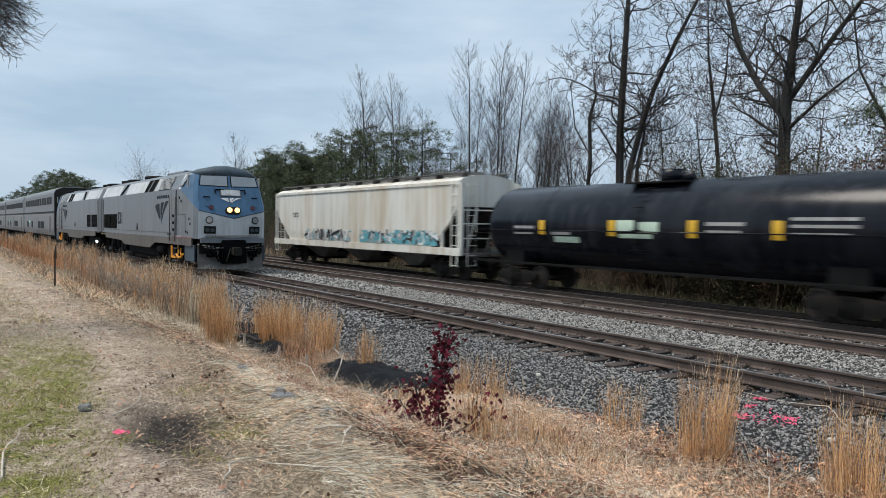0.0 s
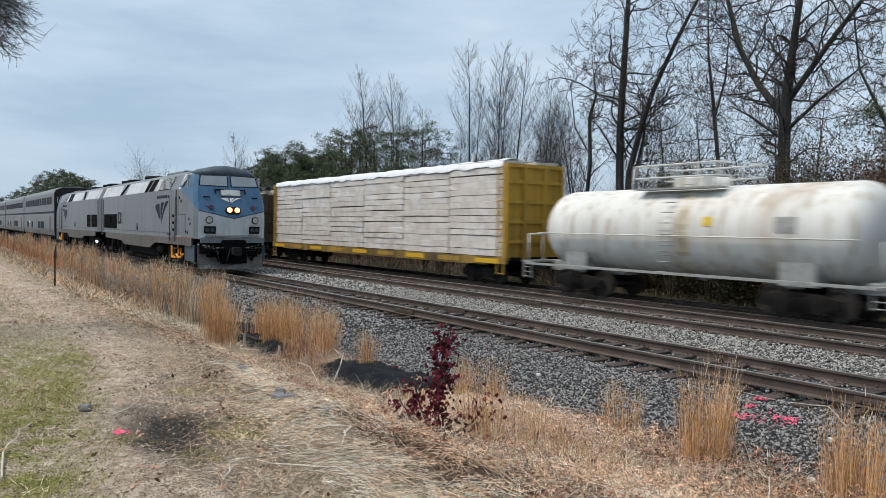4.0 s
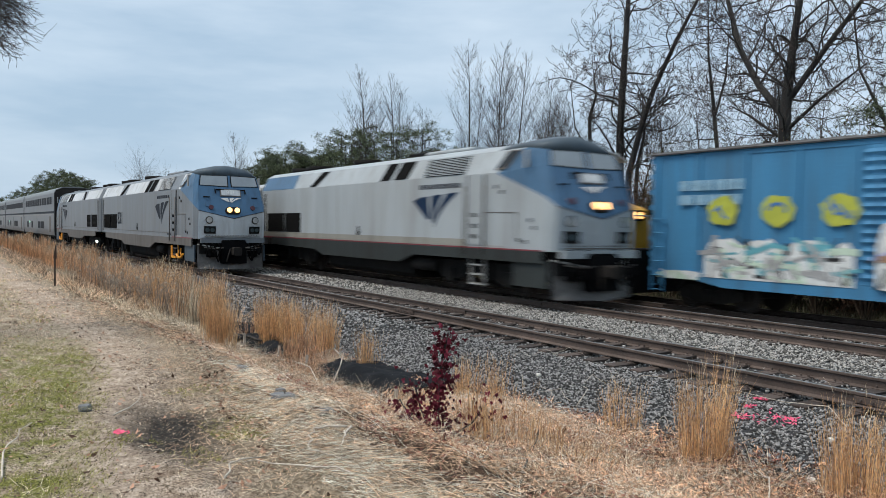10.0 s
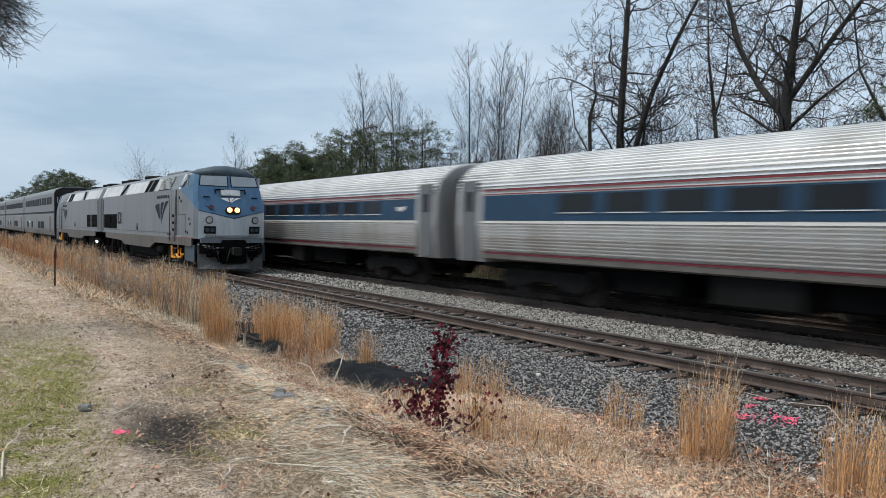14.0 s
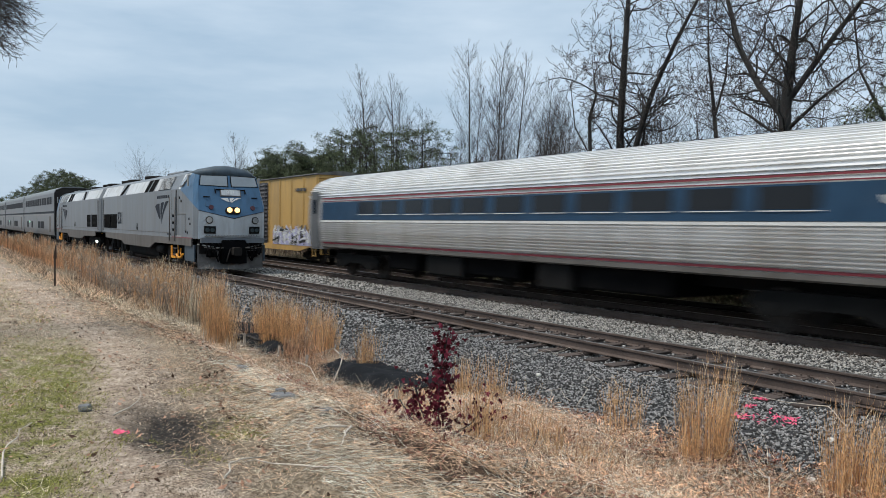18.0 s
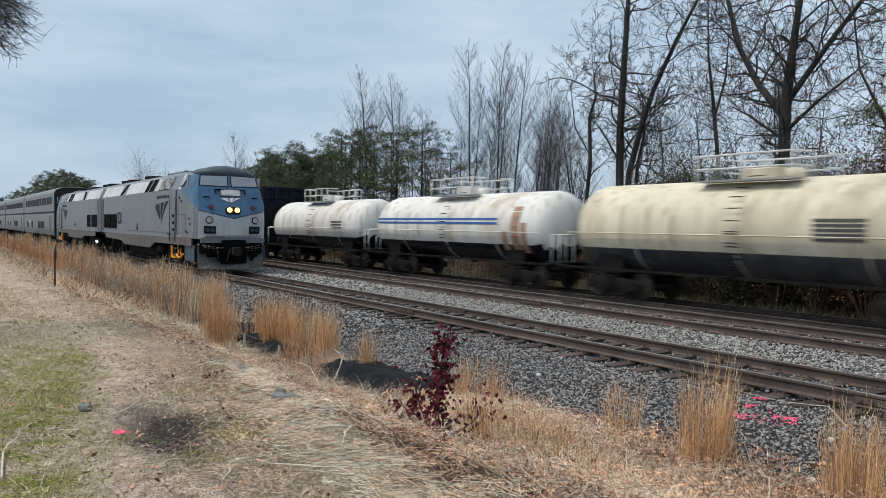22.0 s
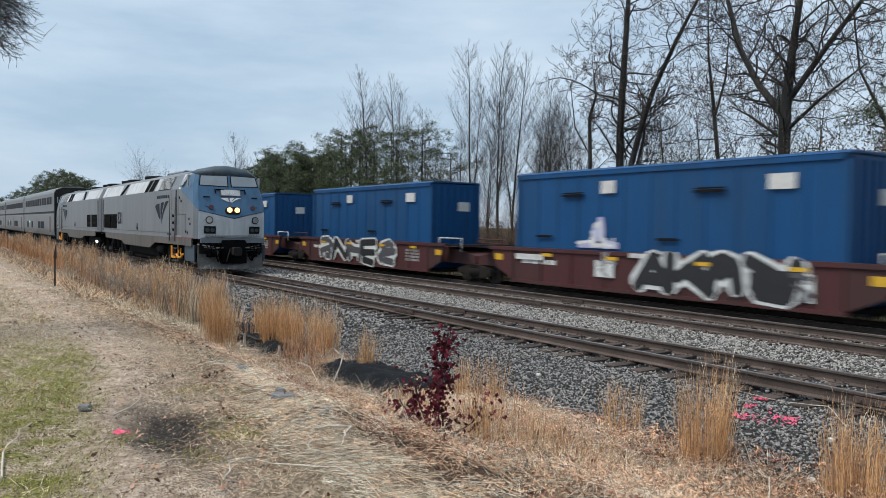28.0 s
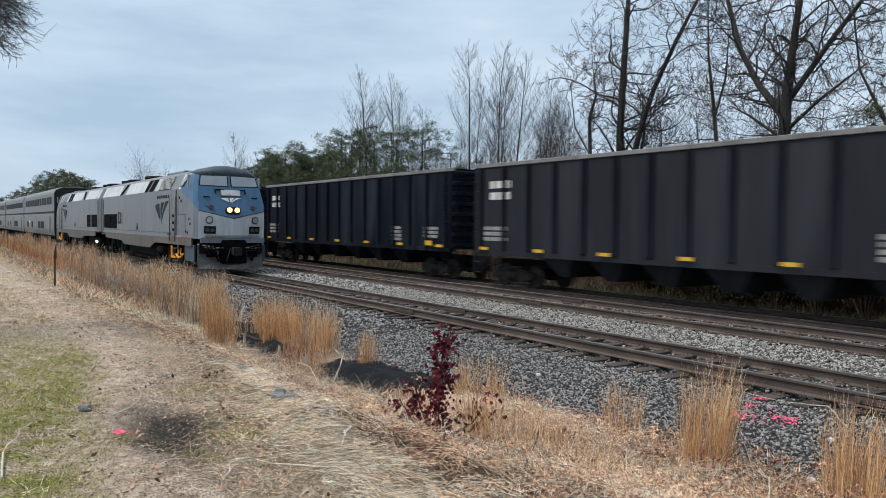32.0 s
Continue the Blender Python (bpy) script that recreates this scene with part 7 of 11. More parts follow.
    for a, b in ((3, 4), (5, 4)):
        part("chevron_line", Mesh().rod(tuple(Vector(lm[a]) + Vector((0.004, 0, 0))), tuple(Vector(lm[b]) + Vector((0.004, 0, 0))), 0.014, 6), M_EMBLEM, car)

    def pane(p00, p10, p11, p01, u0, u1, v0, v1, out):
        P = [Vector(p) for p in (p00, p10, p11, p01)]
        nrm = (P[1] - P[0]).cross(P[3] - P[0]).normalized() * out
        f = lambda u, v: (P[0] * (1 - u) + P[1] * u) * (1 - v) + (P[3] * (1 - u) + P[2] * u) * v + nrm
        return [tuple(f(u0, v0)), tuple(f(u1, v0)), tuple(f(u1, v1)), tuple(f(u0, v1))]
    for a, b, sgn in ((3, 4, 1), (5, 4, -1)):
        v = pane(b1[a], b1[b], b2[b], b2[a], 0.06, 0.93, 0.06, 0.94, 0.015 * sgn)
        rim = pane(b1[a], b1[b], b2[b], b2[a], 0.03, 0.96, 0.0, 1.0, 0.008 * sgn)
        part("windshield_frame", Mesh().add(rim if sgn > 0 else rim[::-1], [(0, 1, 2, 3)]), M_BLACKSTEEL, car)
        part("windshield", Mesh().add(v if sgn > 0 else v[::-1], [(0, 1, 2, 3)]), M_PALEGLASS, car)
    for s in (-1, 1):
        for name, grow_, m, out_ in (("cab_window_frame", 0.05, M_SILLGREY, 0.025), ("cab_window", 0.0, M_PALEGLASS, 0.04)):
            lean = lambda z: s * (1.5 - 0.45 * (z - 3.43) + out_)
            z0, z1 = 3.56 - grow_, 3.99 + grow_ * 0.6
            v = [(7.72 - grow_, lean(z0), z0), (8.08 + grow_, lean(z0), z0), (8.5 + grow_, lean(z1), z1), (8.02 - grow_, lean(z1), z1)]
            part(name, Mesh().add(v if s < 0 else v[::-1], [(0, 1, 2, 3)]), M_DARKGLASS if white and grow_ == 0 else m, car)
        # mirror arm standing off the cab's shoulder
        part("mirror", Mesh().box(8.95, 9.05, s * 1.5 - 0.03, s * 1.5 + 0.03, 3.5, 3.95), M_MARKGREY, car)

    def on_face(y, z, w, hh, depth=0.05):
        x = face_x(y, z)
        tilt = -math.atan2(face_x(y, z + 0.15) - face_x(y, z - 0.15), 0.3)
        yaw = math.atan2(face_x(y - 0.1, z) - face_x(y + 0.1, z), 0.2)
        ms = Mesh().box(-0.08, depth, -w / 2, w / 2, -hh / 2, hh / 2)
        return ms, pose(x, y, z) @ pose(0, 0, 0, 0, 0, math.degrees(yaw) * 1.0) @ pose(0, 0, 0, 0, -math.degrees(tilt) * 1.0, 0)

    def put(name, y, z, w, hh, depth, m, lab=""):
        ms, at = on_face(y, z, w, hh, depth)
        return part(name, ms, m, car, lab, at)

    def lamp(name, y, z, r, m, depth=0.06, lab=""):
        at = on_face(y, z, r, r)[1]
        return part(name, Mesh().rod((-0.06, 0, 0), (depth, 0, 0), r, 14), m, car, lab, at)
    put("number_board_rim", 0.0, 3.24, 0.86, 0.32, 0.02, M_SILLGREY)
    put("number_board", 0.0, 3.24, 0.78, 0.25, 0.03, M_UPPERSILVER)
    if number:
        at = on_face(0, 3.24, 0.4, 0.2)[1]
        text_part(number, 0.25, M_MARKWHITE, car, at @ pose(0.036, 0, 0, 90, 0, 90))
    else:
        put("number_panel", 0.0, 3.24, 0.5, 0.16, 0.035, M_MARKWHITE)
    at = on_face(0, 2.93, 0.4, 0.2)[1]
    for blade in BLADES:
        v = [(0.014, 0.44 * (2 * p - 1), 0.24 * (q_ - 0.5)) for p, q_ in blade]
        part("nose_emblem_blade", Mesh().add(v[::-1], [tuple(range(len(v)))]), M_MARKWHITE, car, "white swept emblem blade", at)
    at = on_face(0, 2.5, 0.4, 0.2)[1]
    oval = [(0.17 * sx + 0.15 * math.cos(a), 0.15 * math.sin(a)) for sx, a0 in ((1, -90), (-1, 90)) for a in [radians(a0 + 20 * i) for i in range(10)]]
    part("headlight_housing", Mesh().prism(oval, -0.06, 0.05), M_BLACKSTEEL, car, "", at)
    for y in (-0.15, 0.15):
        lamp("headlight", y, 2.5, 0.105, M_LAMP, 0.11, "lit warm headlight")
    for s in (-1, 1):
        lamp("marker_light", s * 0.86, 2.62, 0.095, M_REDLENS)
        lamp("class_light_rim", s * 0.95, 2.12, 0.15, M_BLACKSTEEL, 0.03)
        lamp("class_light", s * 0.95, 2.12, 0.12, M_LAMPBODY, 0.05)
        put("ditch_light_box", s * 0.92, 1.72, 0.46, 0.30, 0.05, M_BLACKSTEEL)
        for d in (-0.1, 0.1):
            lamp("ditch_light", s * 0.92 + d, 1.72, 0.085, M_DITCH, 0.07)
        put("step_plate", s * 1.05, 1.30, 0.22, 0.2, 0.08, M_BLACKSTEEL)
        put("grab_iron", s * 1.0, 3.05, 0.25, 0.03, 0.05, M_BLACKSTEEL)
        put("hand_hold", s * 0.62, 3.3, 0.03, 0.2, 0.05, M_BLACKSTEEL)
        put("wiper", s * 0.42, 3.36, 0.32, 0.025, 0.06, M_BLACKSTEEL)
        put("face_latch", s * 1.0, 2.75, 0.16, 0.2, 0.02, M_NOSEBLUE)
    for k in range(-9, 10):
        put("rivet", 0.115 * k, 1.5, 0.03, 0.03, 0.03, M_SILLGREY)
    put("seam", 0.0, 1.44, 2.3, 0.02, 0.018, M_SILLGREY)
    put("anticlimber", 0.0, 1.29, 2.62, 0.2, 0.06, m_body)
    # solid near-black block; the recess's shade is only its colour
    put("buffer_recess", 0.0, 1.18, 0.95, 0.26, 0.14, M_UNDERBLACK)
    # pilot, plow, hoses, coupler
    part("pilot_frame", Mesh().box(9.5, 10.0, -1.3, 1.3, 0.75, 1.35), M_BLACKSTEEL, car)
    plow = Mesh().loft([[(9.95, -1.36, 0.14), (10.42, 0.0, 0.12), (9.95, 1.36, 0.14), (9.7, 0, 0.14)], [(9.86, -1.38, 1.12), (10.12, 0.0, 0.7), (9.86, 1.38, 1.12), (9.6, 0, 0.8)]], False)
    part("plow", plow, M_PLOW, car, "scuffed grey snowplow pilot")
    for s in (-1, 1):
        part("plow_lip", Mesh().rod((9.92, s * 1.38, 1.13), (10.2, s * 0.5, 0.98), 0.03, 6), M_MARKGREY, car)
        # no hole is cut: a near-black slab paints the opening's shade
        part("plow_opening", Mesh().slab([(10.03, 0.62), (10.19, 0.62), (10.17, 0.86), (10.03, 0.86)], s * 0.85 - 0.2, s * 0.85 + 0.2), M_UNDERBLACK, car)
    # filled pocket, its inner shade given by near-black colour
    part("coupler_pocket", Mesh().slab([(9.9, 1.3), (10.36, 1.25), (10.42, 0.95), (10.44, 0.36), (9.9, 0.36)], -0.5, 0.5), M_UNDERBLACK, car)
    rnd = random.Random(5)
    for y in (-1.12, -0.98, -0.8, -0.62, -0.45, 0.45, 0.62, 0.8, 0.98, 1.12):
        low, out_ = rnd.uniform(0.42, 0.75), rnd.uniform(0.0, 0.14)
        drift = rnd.uniform(-0.14, 0.14)
        part("hose", Mesh().path([(10.2, y, 1.2), (10.32 + out_, y + 0.02, 1.02), (10.4 + out_, y + drift * 0.5, low + 0.14), (10.38 + out_, y + drift, low), (10.3 + out_, y + drift * 1.6, low + 0.1), (10.2, y + drift * 1.8, low + 0.3)], 0.026, 6), M_UNDERBLACK, car)
    ub = Mesh().path([(10.25, -1.2, 1.02), (10.38, -0.8, 0.96), (10.42, -0.45, 1.0)], 0.022).path([(10.25, 1.2, 1.02), (10.38, 0.8, 0.96), (10.42, 0.45, 1.0)], 0.022)
    part("uncoupling_rod", ub, M_SILLGREY, car)
    for s in (-1, 1):
        part("coupler", ME_COUPLER, None, car, at=pose(10.42 if s > 0 else -10.15, 0, 0, 0, 0, 0 if s > 0 else 180))
        tx = s * 6.6
        tk = part("truck", Mesh().box(tx - 1.6, tx + 1.6, -0.55, 0.55, 0.55, 1.05), M_BLACKSTEEL, car, "black four-wheel truck")
        for k in (-1, 1):
            part("wheelset", ME_WHEELSET, None, tk, at=pose(tx + 1.42 * k, 0, 0.07))
        for y in (-1.1, 1.1):
            fr = Mesh().slab([(tx - 2.1, 0.72), (tx - 1.9, 0.42), (tx - 1.0, 0.40), (tx - 0.5, 0.55), (tx + 0.5, 0.55), (tx + 1.0, 0.40), (tx + 1.9, 0.42), (tx + 2.1, 0.72), (tx + 1.9, 0.95), (tx - 1.9, 0.95)], y - 0.1, y + 0.1)
            for k in (-1, 1):
                fr.box(tx + 1.42 * k - 0.2, tx + 1.42 * k + 0.2, y - 0.17, y + 0.17, 0.32, 0.72)
                fr.rod((tx + 0.55 * k, y - 0.12, 0.5), (tx + 0.55 * k, y - 0.12, 1.02), 0.13, 8)
            part("side_frame", fr, M_BLACKSTEEL, tk)
    part("fuel_tank", Mesh().prism([(-1.2, 0.42), (-0.95, 0.26), (0.95, 0.26), (1.2, 0.42), (1.32, 0.98), (-1.32, 0.98)], -3.3, 3.0), M_BLACKSTEEL, car)
    part("air_reservoir", Mesh().rod((3.2, -1.2, 0.75), (4.6, -1.2, 0.75), 0.2, 12), M_BLACKSTEEL, car)
    # roof: fans, exhaust, antennas
    for x in (-8.3, -6.6, -2.2):
        part("roof_fan", Mesh().rod((x, 0, 4.25), (x, 0, 4.44), 0.7, 20).rod((x, 0, 4.44), (x, 0, 4.46), 0.55, 20), M_BLACKSTEEL, car)
    part("exhaust_stack", Mesh().box(1.2, 2.3, -0.35, 0.35, 4.25, 4.45, 0.04), M_BLACKSTEEL, car)
    part("roof_hatch", Mesh().box(3.0, 5.6, -0.75, 0.75, 4.22, 4.36, 0.05), m_body, car)
    part("horn", Mesh().box(5.9, 6.25, -0.25, 0.25, 4.25, 4.31).rod((6.0, -0.15, 4.35), (6.4, -0.15, 4.35), 0.03, 8, 0.05).rod((6.0, 0.15, 4.35), (6.4, 0.15, 4.35), 0.03, 8, 0.05), M_BLACKSTEEL, car)
    return car


def fluted(pts, step=0.082, depth=0.05):
    """A profile line of (y, z) with corrugations pressed into it."""
    out = []
    for (y0, z0), (y1, z1) in zip(pts, pts[1:]):
        d = Vector((y1 - y0, z1 - z0))
        n = max(1, round(d.length / step))
        nrm = Vector((d.y, -d.x)).normalized()
        for k in range(n):
            p = Vector((y0, z0)) + d * (k / n)
            q = Vector((y0, z0)) + d * ((k + 0.56) / n)
            e = Vector((y0, z0)) + d * ((k + 0.86) / n)
            out += [(p.x, p.y), (q.x, q.y), (q.x - nrm.x * depth, q.y - nrm.y * depth), (e.x - nrm.x * depth, e.y - nrm.y * depth)]
    out.append(pts[-1])
    return out


def strip_mesh(prof, x0, x1):
    """An open profile line drawn out along x, and its mirror on the far side."""
    ms = Mesh()
    n = len(prof)
    for s in (1, -1):
        v = [(x0, s * y, z) for y, z in prof] + [(x1, s * y, z) for y, z in prof]
        f = [(i, i + 1, n + i + 1, n + i) for i in range(n - 1)]
        ms.add(v, f if s > 0 else [q[::-1] for q in f])
    return ms


def coach(label, seed, windows=11):
    """Single-level stainless coach with a blue window band and red lines."""
    car = thing("passenger_coach", label, "passenger coach", group="passing passenger train")
    if "coach" not in COACH:
        side = [(-1.54, 1.30), (-1.585, 1.7), (-1.59, 2.02)]
        roofp = [(-1.545, 2.985), (-1.47, 3.2), (-1.32, 3.42), (-1.08, 3.62), (-0.75, 3.77), (-0.38, 3.85), (0.0, 3.88)]
        COACH["coach"] = True
        lo = fluted(side)[::-1]
        COACH["side"] = strip_mesh(lo, -11.25, 11.25).data("fluted_side", M_STAINLESS)
        COACH["roof"] = strip_mesh(fluted(roofp, 0.105, 0.055)[::-1], -12.45, 12.45).data("fluted_roof", M_STAINROOF)
        COACH["band"] = strip_mesh([(-1.592, 2.13), (-1.585, 2.45), (-1.57, 2.80)][::-1], -11.25, 11.25).data("window_band", M_BANDBLUE)
        belt = Mesh()
        for s in (-1, 1):
            belt.box(-11.25, 11.25, s * 1.59 - 0.012, s * 1.59 + 0.014, 2.055, 2.115)
        COACH["belt"] = belt.data("belt_rail", M_MARKWHITE)
        red = strip_mesh([(-1.555, 2.925), (-1.552, 2.968)][::-1], -11.25, 11.25)
        red2 = strip_mesh([(-1.568, 2.825), (-1.567, 2.85)][::-1], -11.25, 11.25)
        COACH["red"], COACH["red2"] = red.data("red_line", M_REDSTRIPE), red2.data("red_line", M_REDSTRIPE)
        COACH["lower_red"] = strip_mesh([(-1.548, 1.225), (-1.55, 1.28)][::-1], -11.25, 11.25).data("lower_red_line", M_REDSTRIPE)
        COACH["skirt"] = strip_mesh([(-1.48, 1.06), (-1.54, 1.10), (-1.542, 1.2)][::-1], -11.25, 11.25).data("skirt", M_SILLGREY)
        core = [(-1.5, 1.08), (1.5, 1.08), (1.55, 2.0), (1.54, 2.85), (1.4, 3.3), (1.0, 3.64), (0.4, 3.82), (-0.4, 3.82), (-1.0, 3.64), (-1.4, 3.3), (-1.54, 2.85), (-1.55, 2.0)]
        COACH["core"] = Mesh().prism(core, -12.4, 12.4).data("carbody", M_ENDSTEEL)
        outer = [(-1.5, 0.98), (1.5, 0.98), (1.6, 2.0), (1.57, 2.85), (1.42, 3.32), (1.0, 3.68), (0.4, 3.86), (-0.4, 3.86), (-1.0, 3.68), (-1.42, 3.32), (-1.57, 2.85), (-1.6, 2.0)]
        COACH["end"] = Mesh().prism(outer, 11.25, 12.45).data("vestibule", M_ENDSTEEL)
        COACH["dia"] = Mesh().prism([(-0.75, 1.0), (0.75, 1.0), (0.8, 3.4), (0.4, 3.65), (-0.4, 3.65), (-0.8, 3.4)], 12.45, 12.99).data("diaphragm", M_DIAPHRAGM)
        COACH["win"] = Mesh().box(-0.6, 0.6, -0.012, 0.012, -0.205, 0.205).data("window", M_DARKGLASS)
        COACH["sill"] = Mesh().box(-0.62, 0.62, -0.02, 0.012, -0.25, -0.23).data("window_sill", M_MARKWHITE)
        door = Mesh().box(-0.38, 0.38, -0.012, 0.012, -1.35, 0.85)
        COACH["door"] = door.data("vestibule_door", M_COACHSILVER)
        COACH["dwin"] = Mesh().box(-0.16, 0.16, -0.022, 0.012, 0.0, 0.55).data("door_window", M_DARKGLASS)
        COACH["bolt"] = Mesh().box(-1.5, 1.5, -0.5, 0.5, 0.5, 0.85).data("truck", M_BLACKSTEEL)
        fr = Mesh().slab([(-1.75, 0.6), (-1.5, 0.35), (-0.9, 0.35), (-0.4, 0.52), (0.4, 0.52), (0.9, 0.35), (1.5, 0.35), (1.75, 0.6), (1.5, 0.82), (-1.5, 0.82)], -0.09, 0.09)
        for k in (-1, 1):
            fr.rod((1.27 * k, -0.16, 0.46), (1.27 * k, 0.1, 0.46), 0.15, 10)
        COACH["frame"] = fr.data("side_frame", M_BLACKSTEEL)
    D = COACH
    part("carbody", D["core"], None, car)
    part("fluted_side", D["side"], None, car, "fluted stainless steel side")
    part("fluted_roof", D["roof"], None, car, "fluted pale steel roof")
    part("window_band", D["band"], None, car, "blue window band")
    part("belt_rail", D["belt"], None, car)
    for k in ("red", "red2", "lower_red"):
        part("red_line", D[k], None, car)
    part("skirt", D["skirt"], None, car)
    rnd = random.Random(seed)
    for s in (-1, 1):
        rot = 0 if s < 0 else 180
        part("vestibule", D["end"], None, car, at=pose(0, 0, 0, 0, 0, 0 if s > 0 else 180))
        part("diaphragm", D["dia"], None, car, at=pose(0, 0, 0, 0, 0, 0 if s > 0 else 180))
        for e in (-1, 1):
            d = part("vestibule_door", D["door"], None, car, at=pose(e * 11.85, s * 1.59, 2.38, 0, 0, rot))
            part("door_window", D["dwin"], None, d)
        for k in range(windows):
            x = -8.75 + 17.5 * (k + 0.5) / windows
            w = part("window", D["win"], None, car, at=pose(x + 0.4, s * 1.585, 2.555, 1.5 * s, 0, rot))
            part("window_sill", D["sill"], None, w)
        tk = part("truck", D["bolt"], None, car, at=pose(s * 9.05, 0, 0))
        for k in (-1, 1):
            part("wheelset", ME_WHEELSET, None, tk, at=pose(1.27 * k, 0, 0.03))
            part("side_frame", D["frame"], None, tk, at=pose(0, k * 1.15, 0.03, 0, 0, 0 if k < 0 else 180))
        v = [(10.1, s * 1.597, 2.44), (10.35, s * 1.597, 2.40), (10.6, s * 1.597, 2.5), (10.62, s * 1.597, 2.58), (10.3, s * 1.597, 2.54), (10.05, s * 1.597, 2.57)]
        part("emblem", Mesh().add(v if s < 0 else v[::-1], [tuple(range(6))]), M_MARKWHITE, car, "small white swept emblem")
    for x0, x1, y, z0, m in ((-6.2, -4.4, 1.3, 0.5, M_UNDERBLACK), (-4.1, -2.2, 1.38, 0.45, M_BLACKSTEEL), (-1.6, 0.8, 1.25, 0.55, M_UNDERBLACK), (1.2, 2.4, 1.4, 0.42, M_BLACKSTEEL), (3.0, 5.8, 1.3, 0.5, M_UNDERBLACK)):
        j = rnd.uniform(-0.4, 0.4)
        part("equipment_box", Mesh().box(x0 + j, x1 + j, -y, y, z0, 1.08, 0.05), m, car)
    part("underframe", Mesh().box(-12.3, 12.3, -0.4, 0.4, 0.75, 1.1), M_BLACKSTEEL, car)
    return car


COACH = {}


def bilevel(label, ribbon):
    """Two-level silver coach; ribbon: one long band of upper windows instead of separate ones."""
    car = thing("bilevel_coach", label, "passenger coach", group="standing passenger train")
    sec = [(-1.5, 0.72), (1.5, 0.72), (1.56, 1.2), (1.56, 4.35), (1.42, 4.62), (0.9, 4.86), (0, 4.93), (-0.9, 4.86), (-1.42, 4.62), (-1.56, 4.35), (-1.56, 1.2)]
    part("body", Mesh().prism(sec, -12.6, 12.6), M_COACHSILVER, car)
    part("roof", Mesh().prism([(-1.56, 4.38), (1.56, 4.38), (1.44, 4.64), (0.9, 4.885), (0, 4.955), (-0.9, 4.885), (-1.44, 4.64)], -12.62, 12.55), M_COACHROOF, car)
    part("end_wall", Mesh().prism([(-1.5, 0.75), (1.5, 0.75), (1.54, 4.34), (1.4, 4.6), (0.9, 4.83), (-0.9, 4.83), (-1.4, 4.6), (-1.54, 4.34)], 12.6, 12.72), M_DIAPHRAGM, car)
    for s in (-1, 1):
        y = s * 1.565
        part("stripe", Mesh().box(-12.55, 12.55, y - 0.008, y + 0.008, 2.62, 2.80), M_EMBLEM, car)
        part("stripe", Mesh().box(-12.55, 12.55, y - 0.006, y + 0.006, 2.48, 2.56), M_MARKGREY, car)
        if ribbon:
            part("window_band", Mesh().box(-10.9, 11.4, y - 0.01, y + 0.01, 3.42, 4.06), M_COACHGLASS, car)
            for k in range(13):
                x = -10.9 + 22.3 * k / 12
                part("mullion", Mesh().box(x - 0.12, x + 0.12, y - 0.02, y + 0.02, 3.42, 4.06), M_COACHSILVER, car)
        else:
            part("window_band", Mesh().box(-11.4, 11.6, y - 0.01, y + 0.01, 3.42, 4.02), M_COACHGLASS, car)
        for x0, x1 in ((-9.2, -7.9), (-5.0, -3.7), (1.0, 2.6), (3.0, 5.6)):
            part("lower_window", Mesh().box(x0, x1, y - 0.01, y + 0.01, 1.25, 1.9), M_COACHGLASS, car)
        part("side_door", Mesh().box(-1.0, -0.1, y - 0.012, y + 0.012, 0.8, 2.35), M_COACHROOF, car)
        part("vent", Mesh().box(9.4, 10.6, y - 0.012, y + 0.012, 1.0, 2.35), M_SILLGREY, car)
        tk = part("truck", Mesh().box(s * 9.6 - 1.5, s * 9.6 + 1.5, -0.5, 0.5, 0.45, 0.8), M_BLACKSTEEL, car)
        for k in (-1, 1):
            part("wheelset", ME_WHEELSET, None, tk, at=pose(s * 9.6 + 1.27 * k, 0, 0))
            part("side_frame", COACH["frame"], None, tk, at=pose(s * 9.6, k * 1.15, 0, 0, 0, 0 if k < 0 else 180))
    part("lit_lamp", Mesh().rod((-6.4, -1.57, 1.85), (-6.4, -1.6, 1.85), 0.07, 8), M_GREENLAMP, car)
    part("underframe", Mesh().box(-12.6, 12.6, -1.0, 1.0, 0.55, 0.75), M_BLACKSTEEL, car)
    return car


PASSENGER = []
mover = passenger_diesel("white and blue passenger diesel locomotive with lit headlights and dark emblem", M_WHITEBODY, M_WHITEBODY, True)
PASSENGER.append((mover, 5.68))
for k in range(9):
    PASSENGER.append((coach("fluted stainless passenger coach with blue window band and red lines", 200 + k), -4.83 - 13.0 - 26.0 * k))

lead = passenger_diesel("standing silver and blue passenger diesel locomotive with lit headlights", M_SILVER, M_UPPERSILVER, False, "831")
lead.matrix_basis = pose(-41.1, YA, 0)
second = passenger_diesel("standing silver passenger diesel locomotive coupled behind another", M_SILVER, M_UPPERSILVER, False, "")
second.matrix_basis = pose(-62.13, YA, 0, 0, 0, 180)
part("step_lamp", Mesh().rod((-9.17, 1.44, 0.7), (-9.17, 1.54, 0.7), 0.075, 8), M_WHITELAMP, second, "lit white step lamp")
for k in range(5):
    b = bilevel("silver two-level passenger coach with dark window band, standing in its train", k != 1)
    b.matrix_basis = pose(-85.6 - 25.9 * k, YA, 0)



# ---------- vegetation: materials and generators ----------
def leafmat(name, c, var=0.35, isl=1.2, rough=0.8):
    return mat(name, c, rough, 0, 1.5, var, None, 0, 30.0, 0.0, False, None, 0.0, isl, 0.2)


